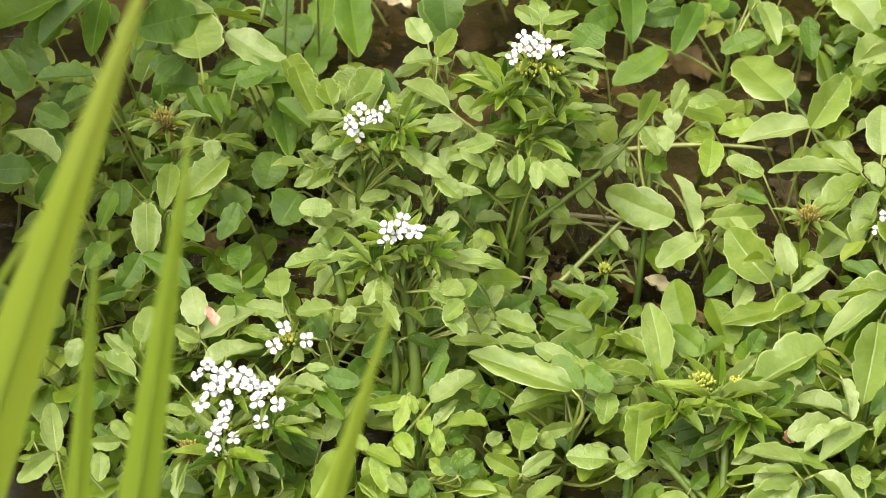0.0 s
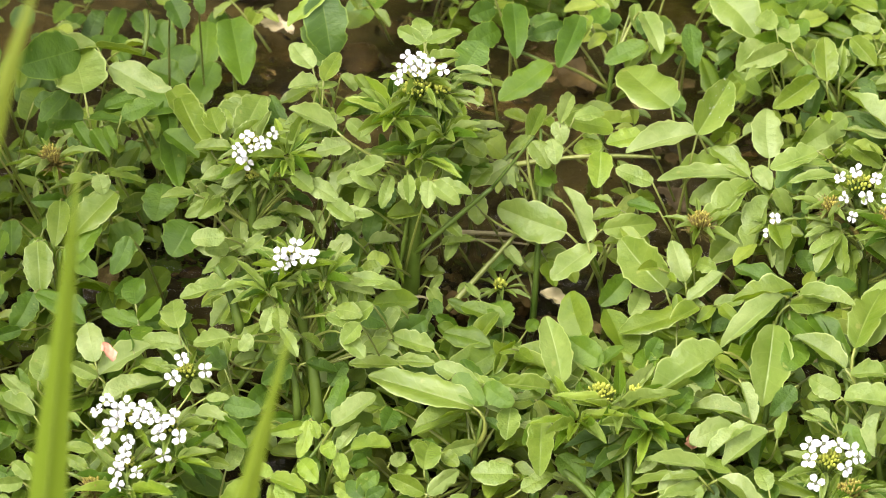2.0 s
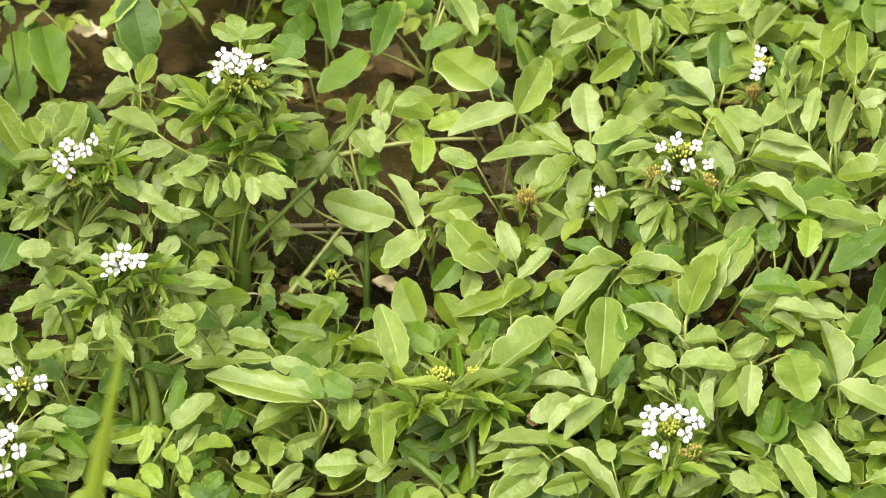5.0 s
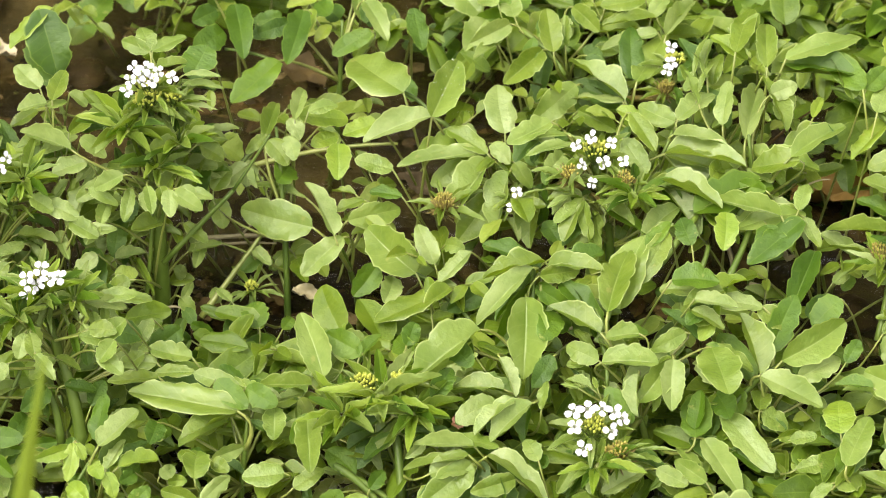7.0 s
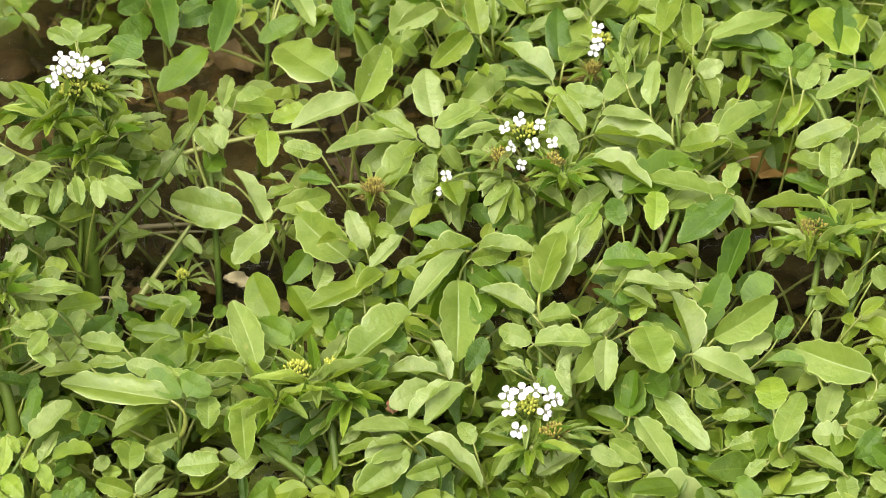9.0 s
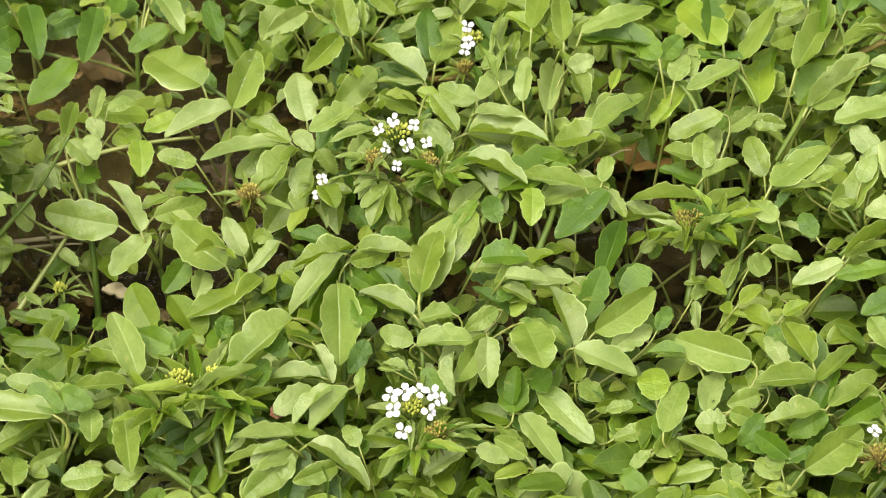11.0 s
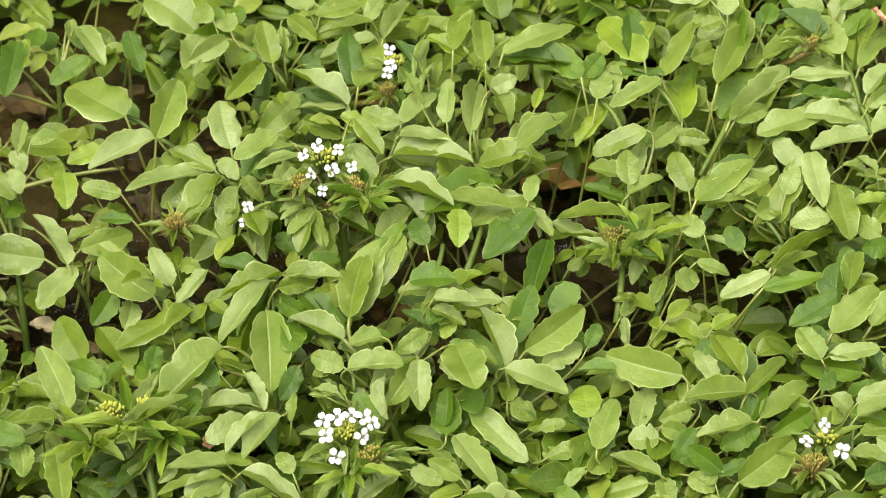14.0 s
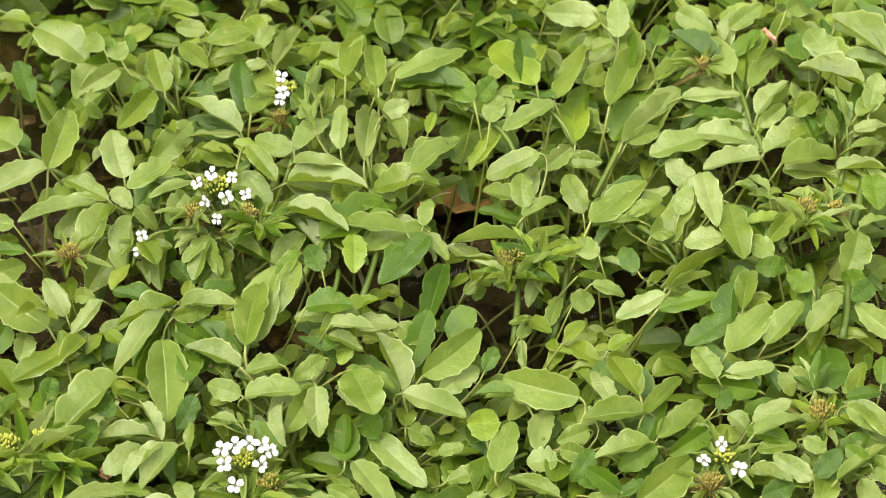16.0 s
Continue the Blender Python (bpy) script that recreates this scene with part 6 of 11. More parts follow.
leaf(p, FOLD, leaf, 55, 617, 35, 28, 23, 50, 5.8, 2.7, False)
leaf(p, BROAD, leaf, 49, 613, 37, 26, 21, 51, 6.7, 3.1, False)
leaf(p, BROAD, leaf, 57, 607, 42, 32, -10, 12, 4.2, 1.9)
leaf(p, FOLD, dark, 56, 609, 36, 22, 6, 48, 4.7, 2.2, False)
leaf(p, BROAD, dark, 57, 613, 35, 33, -23, -33, 4.4, 2.0, False)
leaf(p, FOLD, leaf, 47, 583, 29, -26, -28, 157, 10.0, 4.8)
leaf(p, BROAD, dark, 52, 589, 21, -20, 10, 136, 11.2, 5.1, False)
leaf(p, BROAD, dark, 49, 588, 24, -21, 11, 135, 9.9, 4.5, False)
leaf(p, BROAD, leaf, 53, 583, 29, -39, 31, 153, 9.0, 4.1)
leaf(p, FOLD, leaf, 56, 588, 20, -33, -20, -143, 9.1, 4.2, False)
leaf(p, BROAD, dark, 51, 590, 24, -23, 5, 142, 9.0, 4.1, False)
leaf(p, BROAD, leaf, 49, 584, 29, -29, 24, 138, 8.0, 3.7)
leaf(p, BROAD, leaf, 53, 591, 19, -28, 16, 144, 8.4, 3.9, False)
leaf(p, FOLD, leaf, 54, 590, 25, -32, 15, 154, 7.8, 3.6, False)
leaf(p, FOLD, leaf, 55, 583, 28, -26, -24, -127, 10.0, 4.6)
leaf(p, FOLD, leaf, 55, 589, 18, -43, -38, -142, 10.6, 4.9, False)
leaf(p, BROAD, dark, 58, 585, 24, -11, 4, -120, 9.2, 4.2, False)
leaf(p, BROAD, leaf, 69, 587, 30, 0, -13, -109, 8.2, 3.7)
leaf(p, FOLD, leaf, 68, 591, 24, -2, 6, -110, 7.2, 3.3, False)
leaf(p, BROAD, pale, 71, 597, 23, -18, -8, -126, 9.4, 4.3, False)
leaf(p, NARROW, leaf, 68, 588, 31, 10, 8, -98, 14.0, 2.0)
leaf(p, FOLD, dark, 67, 591, 26, -7, 7, -116, 12.9, 5.9, False)
leaf(p, FOLD, pale, 67, 596, 21, -19, 3, -131, 15.1, 7.0, False)
leaf(p, BROAD, leaf, 71, 583, 27, -3, -1, 119, 17.0, 7.8)
leaf(p, FOLD, pale, 70, 588, 21, -18, 6, 133, 16.9, 7.8, False)
leaf(p, FOLD, leaf, 70, 589, 22, -25, 4, 145, 16.5, 7.6, False)
leaf(p, BROAD, leaf, 75, 583, 27, -15, 40, -130, 11.6, 6.3)
leaf(p, FOLD, leaf, 91, 579, 24, 20, -36, 42, 12.7, 6.6)
leaf(p, FOLD, leaf, 93, 588, 15, -7, 0, 78, 12.3, 5.6, False)
leaf(p, BROAD, leaf, 91, 587, 20, 24, 10, 46, 12.5, 5.8, False)
leaf(p, BROAD, leaf, 62, 628, 57, 6, 4, -18, 31.3, 11.5)
leaf(p, FOLD, leaf, 72, 621, 53, 0, -16, 93, 11.4, 7.1)
leaf(p, FOLD, leaf, 92, 596, 27, -12, 9, -156, 24.0, 8.7)
leaf(p, BROAD, dark, 107, 577, 14, 11, 11, -59, 16.3, 14.2)
leaf(p, BROAD, dark, 89, 595, 29, 9, -0, -7, 19.1, 11.4)

p = plant(0.064, 0.794, 0.056, 0.794, 0.055, 1.2, "leafy green watercress plant standing in shallow stream water")
leaf(p, FOLD, leaf, 38, 797, 57, -7, -45, 126, 17.8, 8.3)
leaf(p, FOLD, dark, 41, 805, 52, -2, -48, 75, 16.9, 8.6, False)
leaf(p, FOLD, leaf, 33, 789, 53, -5, 4, 121, 11.5, 5.3)
leaf(p, BROAD, leaf, 40, 800, 58, 1, -4, 8, 13.2, 8.7)
leaf(p, BROAD, dark, 43, 809, 55, 20, 16, -10, 10.0, 6.6, False)
leaf(p, FOLD, leaf, 54, 783, 53, 33, -2, 5, 18.6, 9.5)
leaf(p, BROAD, dark, 58, 788, 51, 28, -25, 27, 15.8, 9.2, False)
leaf(p, BROAD, leaf, 59, 788, 52, 37, -25, -21, 12.9, 5.9)
leaf(p, BROAD, dark, 58, 796, 45, 33, 7, -2, 10.0, 4.3, False)
leaf(p, FOLD, leaf, 50, 786, 52, -19, -38, 143, 20.7, 9.5)
leaf(p, BROAD, dark, 52, 794, 44, -30, 11, 154, 19.5, 9.0, False)
leaf(p, FOLD, leaf, 63, 804, 59, -25, 30, -147, 14.1, 7.4)
leaf(p, BROAD, dark, 63, 809, 52, -9, 44, -121, 11.9, 7.3, False)
leaf(p, BROAD, leaf, 91, 806, 60, 7, -18, 108, 18.9, 8.7)
leaf(p, BROAD, pale, 94, 805, 52, 6, 13, 68, 17.9, 8.2, False)
leaf(p, FOLD, pale, 89, 799, 50, -6, 4, 76, 19.3, 8.9, False)
leaf(p, BROAD, dark, 84, 774, 45, 33, 5, 0, 23.2, 11.1, False)
leaf(p, FOLD, pale, 95, 799, 49, 8, -10, -57, 18.1, 8.3, False)
leaf(p, FOLD, leaf, 80, 764, 43, 20, 8, 51, 27.6, 12.7)
leaf(p, BROAD, dark, 80, 770, 35, 15, -17, 53, 23.0, 10.6, False)
leaf(p, BROAD, leaf, 79, 763, 43, 1, 13, 71, 21.5, 9.4)
leaf(p, BROAD, dark, 84, 769, 35, 18, 20, 59, 18.2, 8.4, False)
leaf(p, BROAD, leaf, 62, 772, 45, -18, -38, 142, 23.1, 11.8)
leaf(p, FOLD, dark, 63, 776, 39, -14, -10, 133, 22.5, 10.3, False)
leaf(p, FOLD, leaf, 62, 760, 42, -17, 39, -133, 16.5, 7.7)
leaf(p, BROAD, dark, 60, 763, 37, 7, 49, -99, 13.3, 7.8, False)
leaf(p, BROAD, dark, 43, 780, 49, 31, 17, -12, 12.5, 6.5)
leaf(p, BROAD, dark, 67, 784, 50, -19, 32, -144, 9.8, 6.5)
leaf(p, BROAD, dark, 67, 798, 44, -14, 37, -137, 8.9, 5.8, False)
leaf(p, BROAD, leaf, 34, 805, 61, -5, -32, 36, 13.3, 8.7)
leaf(p, BROAD, dark, 39, 809, 58, -2, -41, 52, 10.2, 6.8, False)
leaf(p, BROAD, leaf, 74, 809, 61, 3, -46, 67, 12.3, 7.4)
leaf(p, FOLD, leaf, 29, 806, 53, -20, -10, 146, 15.1, 9.2)
leaf(p, BROAD, leaf, 85, 770, 47, 6, 6, -26, 30.1, 11.0)
leaf(p, FOLD, leaf, 95, 799, 56, 0, -18, 96, 21.2, 5.4)
leaf(p, FOLD, leaf, 95, 793, 53, -13, -18, 99, 22.7, 6.9)
leaf(p, BROAD, leaf, 93, 799, 56, 12, 8, -31, 15.0, 6.8)
leaf(p, FOLD, leaf, 98, 791, 53, 7, 8, -31, 25.4, 7.2)

p = plant(0.070, 0.693, 0.064, 0.711, 0.058, 2, "leafy watercress plant with a round white flower head and buds")
leaf(p, BROAD, leaf, 49, 722, 66, -3, -14, 120, 18.7, 8.6)
leaf(p, BROAD, dark, 48, 728, 55, -24, 17, 137, 11.9, 5.5, False)
leaf(p, BROAD, dark, 46, 727, 60, -19, 14, 132, 16.9, 7.8, False)
leaf(p, NARROW, leaf, 57, 715, 61, 7, -8, 109, 18.7, 4.4)
leaf(p, BROAD, leaf, 51, 717, 56, 17, 13, 58, 14.6, 6.7, False)
leaf(p, FOLD, dark, 57, 725, 57, -3, -9, 120, 13.3, 6.1, False)
leaf(p, NARROW, leaf, 55, 718, 63, 12, -9, 104, 16.4, 3.3)
leaf(p, FOLD, leaf, 82, 735, 57, -8, -4, -115, 16.1, 7.4, False)
leaf(p, BROAD, pale, 74, 736, 60, -12, 2, -121, 17.0, 7.8, False)
leaf(p, BROAD, leaf, 94, 722, 64, 15, -41, 50, 15.2, 9.2)
leaf(p, BROAD, dark, 98, 732, 60, 41, 35, 37, 10.8, 5.0, False)
leaf(p, BROAD, leaf, 101, 734, 58, 1, 0, 115, 10.7, 4.9, False)
leaf(p, BROAD, leaf, 75, 717, 61, -29, 22, -156, 15.2, 8.9)
leaf(p, BROAD, dark, 78, 728, 58, -35, 28, 144, 10.6, 4.9, False)
leaf(p, FOLD, pale, 75, 721, 58, -38, 29, 153, 13.0, 6.0, False)
leaf(p, BROAD, pale, 92, 722, 56, -8, 2, -71, 14.0, 6.4, False)
leaf(p, BROAD, pale, 92, 722, 55, -22, -8, -131, 11.8, 5.4, False)
leaf(p, BROAD, leaf, 85, 722, 54, -4, -2, -67, 17.1, 7.8, False)
leaf(p, BROAD, leaf, 95, 718, 49, 2, 8, -62, 22.5, 10.3, False)
leaf(p, FOLD, leaf, 84, 703, 51, -2, 4, -110, 27.2, 7.1)
leaf(p, FOLD, leaf, 83, 713, 44, -5, -4, -113, 17.7, 8.1, False)
leaf(p, BROAD, dark, 90, 706, 44, -23, -2, -136, 20.3, 9.3, False)
leaf(p, NARROW, leaf, 82, 702, 50, 1, 5, -63, 18.2, 2.7)
leaf(p, NARROW, leaf, 81, 702, 51, 6, 3, -58, 13.1, 2.2)
leaf(p, BROAD, dark, 86, 706, 43, -2, 0, -110, 11.6, 5.3, False)
leaf(p, FOLD, leaf, 85, 715, 47, 32, -21, -33, 10.4, 4.8, False)
leaf(p, NARROW, leaf, 82, 701, 50, -7, 8, -71, 13.1, 2.7)
leaf(p, BROAD, pale, 78, 705, 45, -24, -3, -136, 9.6, 4.4, False)
leaf(p, BROAD, pale, 80, 701, 45, 1, 6, -63, 8.0, 3.7, False)
leaf(p, FOLD, leaf, 59, 699, 49, -6, 10, 76, 13.1, 5.7)
leaf(p, BROAD, leaf, 58, 708, 45, 27, 12, 44, 9.9, 4.5, False)
leaf(p, BROAD, leaf, 60, 703, 45, -17, 7, 133, 9.8, 4.5, False)
leaf(p, BROAD, leaf, 57, 697, 48, -12, 1, 128, 11.7, 5.4)
leaf(p, FOLD, dark, 65, 700, 40, -14, 12, 127, 10.0, 4.6, False)
leaf(p, BROAD, dark, 61, 704, 40, -2, -8, 118, 8.3, 3.8, False)
leaf(p, BROAD, leaf, 59, 696, 50, -43, 37, 153, 14.1, 6.5)
leaf(p, BROAD, pale, 63, 700, 42, -37, -25, -153, 10.5, 4.8, False)
leaf(p, BROAD, pale, 55, 705, 48, -16, 14, 129, 8.8, 4.1, False)
leaf(p, FOLD, leaf, 63, 695, 50, -13, -17, -117, 16.5, 7.6)
leaf(p, FOLD, leaf, 65, 707, 42, -19, -14, -124, 13.6, 6.3, False)
leaf(p, BROAD, pale, 71, 706, 43, -19, -11, -126, 10.1, 4.6, False)
leaf(p, BROAD, leaf, 59, 699, 49, -27, 21, 138, 18.1, 8.3)
leaf(p, FOLD, dark, 62, 705, 47, -21, 1, 140, 11.9, 5.5, False)
leaf(p, BROAD, leaf, 60, 708, 42, -26, 16, 141, 11.1, 5.1, False)
leaf(p, BROAD, dark, 67, 697, 47, -17, -8, -125, 18.5, 8.5)
leaf(p, FOLD, leaf, 62, 705, 42, -40, -33, -150, 15.5, 7.1, False)
leaf(p, BROAD, dark, 63, 707, 39, -42, -36, -141, 16.2, 7.5, False)
leaf(p, BROAD, leaf, 61, 692, 44, -37, -25, -151, 15.3, 7.0)
leaf(p, BROAD, dark, 60, 695, 42, -16, -2, 133, 13.1, 6.0, False)
leaf(p, BROAD, pale, 69, 704, 38, -9, -3, -116, 9.7, 4.5, False)
leaf(p, FOLD, leaf, 102, 694, 44, 0, -4, -64, 11.3, 5.2)
leaf(p, BROAD, dark, 102, 696, 36, 10, -10, -55, 7.7, 3.6, False)
leaf(p, BROAD, leaf, 106, 705, 36, 4, -6, -60, 10.1, 4.7, False)
leaf(p, NARROW, leaf, 57, 700, 50, 0, -5, 71, 13.4, 2.7)
leaf(p, BROAD, leaf, 61, 707, 49, 29, 24, 49, 8.5, 3.9, False)
leaf(p, FOLD, dark, 62, 710, 46, -18, 0, 137, 10.2, 4.7, False)
leaf(p, NARROW, leaf, 55, 699, 50, -2, -5, 118, 10.3, 2.7)
leaf(p, BROAD, pale, 58, 708, 44, 14, 11, 60, 7.3, 3.4, False)
leaf(p, FOLD, leaf, 54, 708, 41, -15, 7, 130, 8.1, 3.7, False)
leaf(p, FOLD, dark, 94, 697, 46, 29, -22, 24, 12.6, 6.0)
leaf(p, BROAD, leaf, 96, 710, 41, 27, -13, -34, 9.2, 4.2, False)
leaf(p, FOLD, leaf, 97, 706, 36, 4, -3, 67, 8.7, 4.0, False)
leaf(p, BROAD, leaf, 53, 712, 59, 0, -38, 142, 12.3, 8.1)
leaf(p, BROAD, dark, 47, 716, 53, -40, 34, 149, 9.4, 4.3, False)
leaf(p, FOLD, leaf, 54, 717, 52, 11, -7, 105, 8.7, 4.0, False)
leaf(p, BROAD, dark, 55, 704, 53, 27, -26, 29, 10.9, 6.1)
leaf(p, BROAD, leaf, 54, 706, 47, 37, 27, 36, 9.6, 4.4, False)
leaf(p, FOLD, leaf, 60, 710, 42, 10, -7, 60, 8.4, 3.9, False)
leaf(p, FOLD, leaf, 90, 711, 58, -12, 17, -106, 26.2, 7.9)
leaf(p, BROAD, leaf, 78, 723, 68, -17, 9, -156, 17.8, 7.7)
leaf(p, FOLD, leaf, 93, 695, 46, -16, -12, 130, 18.2, 8.4)
leaf(p, BROAD, leaf, 86, 663, 61, -14, -7, 148, 21.3, 8.4)

p = plant(0.121, 0.699, 0.120, 0.715, 0.062, 1.2, "leafy green watercress plant standing in shallow stream water")
leaf(p, BROAD, pale, 123, 747, 72, 16, 7, 50, 17.0, 7.8, False)
leaf(p, FOLD, leaf, 124, 752, 73, 33, -20, -32, 15.6, 7.2, False)
leaf(p, FOLD, leaf, 131, 741, 70, -8, 9, -79, 30.4, 14.0, False)
leaf(p, FOLD, dark, 134, 747, 71, 5, 4, -111, 29.2, 13.4, False)
leaf(p, FOLD, leaf, 160, 730, 65, 30, 12, 28, 20.0, 9.2, False)
leaf(p, BROAD, dark, 158, 736, 63, 39, 32, 25, 15.8, 7.3, False)
leaf(p, BROAD, leaf, 111, 719, 64, 38, -30, -30, 17.7, 8.1)
leaf(p, FOLD, leaf, 108, 730, 55, 29, -20, -44, 19.2, 8.8, False)
leaf(p, BROAD, dark, 114, 727, 56, 29, 13, 32, 20.1, 9.2, False)
leaf(p, FOLD, leaf, 127, 736, 72, -34, -34, -135, 22.4, 9.9)
leaf(p, BROAD, pale, 126, 717, 50, 3, 7, -112, 21.1, 9.7, False)
leaf(p, FOLD, pale, 122, 721, 52, -23, -14, -136, 19.5, 9.0, False)
leaf(p, FOLD, leaf, 89, 715, 55, -24, -15, -137, 29.6, 13.6, False)
leaf(p, FOLD, leaf, 90, 713, 56, 8, 0, -108, 29.2, 13.5, False)
leaf(p, FOLD, leaf, 87, 698, 56, -3, -14, -117, 23.9, 10.5)
leaf(p, BROAD, dark, 86, 707, 50, -1, 11, -116, 21.3, 9.8, False)
leaf(p, FOLD, leaf, 89, 702, 50, -24, -8, -141, 21.9, 10.1, False)
leaf(p, BROAD, leaf, 89, 725, 57, -7, -3, -121, 22.0, 10.1, False)
leaf(p, BROAD, leaf, 94, 721, 57, -15, -7, -129, 21.1, 9.7, False)
leaf(p, BROAD, leaf, 100, 693, 47, 7, -7, -64, 30.7, 14.1, False)
leaf(p, FOLD, dark, 98, 689, 48, 4, 9, -66, 32.8, 15.1, False)
leaf(p, FOLD, leaf, 112, 693, 38, -14, 5, -132, 15.5, 7.1, False)
leaf(p, BROAD, pale, 111, 688, 45, -11, 5, -81, 19.0, 8.7, False)
leaf(p, BROAD, pale, 102, 694, 45, -19, -10, -133, 18.0, 8.3, False)
leaf(p, FOLD, dark, 96, 696, 44, 5, 2, -111, 20.8, 9.6, False)
leaf(p, BROAD, dark, 117, 689, 46, -7, -5, -122, 15.5, 7.1, False)
leaf(p, BROAD, leaf, 114, 698, 41, -28, -17, -142, 14.5, 6.7, False)
leaf(p, BROAD, leaf, 138, 690, 43, 11, -14, 97, 26.8, 12.3, False)
leaf(p, BROAD, leaf, 138, 689, 46, 5, -1, 105, 26.3, 12.1, False)
leaf(p, FOLD, leaf, 134, 694, 41, 16, 13, 52, 11.8, 5.4, False)
leaf(p, BROAD, leaf, 137, 684, 48, -30, 19, -166, 12.1, 5.2)
leaf(p, FOLD, pale, 135, 686, 44, -34, 23, 146, 10.9, 5.0, False)
leaf(p, BROAD, leaf, 136, 689, 44, -40, -35, -145, 11.6, 5.3, False)
leaf(p, BROAD, leaf, 142, 678, 37, -27, 21, 132, 20.1, 9.2, False)
leaf(p, BROAD, dark, 124, 694, 53, 5, -45, 58, 10.3, 6.1)
leaf(p, BROAD, pale, 122, 702, 43, 12, -18, 96, 11.0, 5.1, False)
leaf(p, BROAD, leaf, 128, 702, 50, 12, -3, 51, 11.5, 5.3, False)
leaf(p, BROAD, pale, 130, 753, 67, 17, -5, -52, 14.2, 6.5, False)
leaf(p, FOLD, leaf, 127, 746, 72, 14, -6, -57, 14.1, 6.5, False)
leaf(p, BROAD, leaf, 129, 729, 69, 13, 45, -63, 11.2, 7.4)
leaf(p, BROAD, leaf, 103, 727, 68, 40, 38, 43, 14.0, 5.8)
leaf(p, NARROW, leaf, 103, 731, 69, 30, -19, -40, 14.4, 3.3)
leaf(p, BROAD, leaf, 99, 736, 67, 20, -4, -48, 15.0, 6.9, False)
leaf(p, BROAD, leaf, 103, 739, 64, 31, 17, 29, 12.7, 5.8, False)
leaf(p, BROAD, leaf, 107, 737, 72, 38, 36, 44, 12.0, 5.0)
leaf(p, BROAD, leaf, 110, 742, 65, 33, -19, -30, 13.6, 6.2, False)
leaf(p, FOLD, leaf, 107, 744, 70, 37, -28, -33, 13.1, 6.0, False)
leaf(p, NARROW, leaf, 102, 738, 72, 33, -22, -37, 18.6, 3.4)
leaf(p, BROAD, dark, 106, 741, 67, 32, 21, 33, 20.1, 9.2, False)
leaf(p, BROAD, dark, 98, 745, 65, 27, -21, -49, 16.1, 7.4, False)
leaf(p, BROAD, leaf, 105, 700, 55, -8, 38, -45, 13.5, 8.9)
leaf(p, BROAD, leaf, 109, 703, 52, 19, -9, -53, 12.3, 5.7, False)
leaf(p, BROAD, dark, 104, 704, 50, 33, -18, -29, 10.3, 4.7, False)
leaf(p, BROAD, dark, 96, 676, 44, 20, -15, 11, 12.1, 8.0)
leaf(p, FOLD, leaf, 98, 688, 37, 40, 34, 32, 10.1, 4.6, False)
leaf(p, BROAD, leaf, 93, 685, 39, 20, 8, 44, 13.3, 6.1, False)
leaf(p, FOLD, leaf, 91, 687, 44, -8, 9, 116, 11.3, 5.2, False)
leaf(p, BROAD, dark, 88, 695, 43, -38, 32, 142, 10.7, 4.9, False)
leaf(p, BROAD, leaf, 95, 723, 64, 9, 12, -49, 19.2, 8.9)
leaf(p, FOLD, leaf, 93, 717, 62, 0, 18, -104, 19.5, 6.4)
leaf(p, FOLD, pale, 144, 721, 64, 16, 4, -24, 10.7, 4.1)
leaf(p, BROAD, dark, 136, 683, 48, -11, -11, 130, 27.4, 10.7)
leaf(p, FOLD, dark, 139, 671, 43, -10, -4, 155, 29.8, 9.1)
leaf(p, FOLD, leaf, 144, 689, 36, -18, 16, -124, 17.2, 5.7)
leaf(p, BROAD, leaf, 136, 740, 77, 6, 15, -67, 32.0, 10.8)
leaf(p, BROAD, leaf, 134, 704, 60, 6, 12, -53, 27.2, 8.9)
leaf(p, FOLD, leaf, 119, 715, 60, 6, 2, -16, 30.8, 9.3)
leaf(p, BROAD, leaf, 118, 744, 78, 6, 3, -18, 28.8, 9.4)
leaf(p, BROAD, leaf, 137, 703, 59, -17, -18, 79, 18.2, 11.1)
leaf(p, FOLD, leaf, 128, 682, 51, 8, -17, 66, 23.8, 7.2)
leaf(p, BROAD, dark, 123, 681, 48, -23, 5, -173, 13.0, 11.9)
leaf(p, BROAD, pale, 109, 685, 51, -19, -0, 170, 15.2, 8.9)
leaf(p, BROAD, leaf, 135, 687, 49, 13, 3, -20, 13.0, 6.1)
leaf(p, FOLD, leaf, 129, 738, 75, 7, -1, -6, 24.9, 8.3)
leaf(p, BROAD, leaf, 138, 743, 60, -24, -3, 160, 12.1, 8.5)

p = plant(0.180, 0.694, 0.175, 0.701, 0.049, 1.2, "watercress plant with brown buds beside open brown water")
leaf(p, FOLD, dark, 186, 737, 66, 33, 1, -3, 21.2, 9.8, False)
leaf(p, BROAD, dark, 195, 730, 65, -3, 11, 67, 21.1, 9.7, False)
leaf(p, BROAD, pale, 174, 728, 56, -19, 20, 123, 21.6, 10.0, False)
leaf(p, FOLD, pale, 153, 727, 53, -4, 7, 112, 23.5, 10.8, False)
leaf(p, BROAD, dark, 175, 698, 34, 9, 7, 57, 17.9, 8.2, False)
leaf(p, BROAD, leaf, 174, 694, 45, 34, 4, -7, 14.2, 9.4)
leaf(p, FOLD, leaf, 173, 691, 43, 6, -7, -66, 15.7, 7.2)
leaf(p, NARROW, leaf, 169, 681, 37, 3, 3, -67, 21.1, 5.5)
leaf(p, NARROW, dark, 171, 689, 27, 10, 0, -60, 19.1, 4.7, False)
leaf(p, BROAD, leaf, 162, 652, 20, 16, 13, -49, 11.5, 5.3)
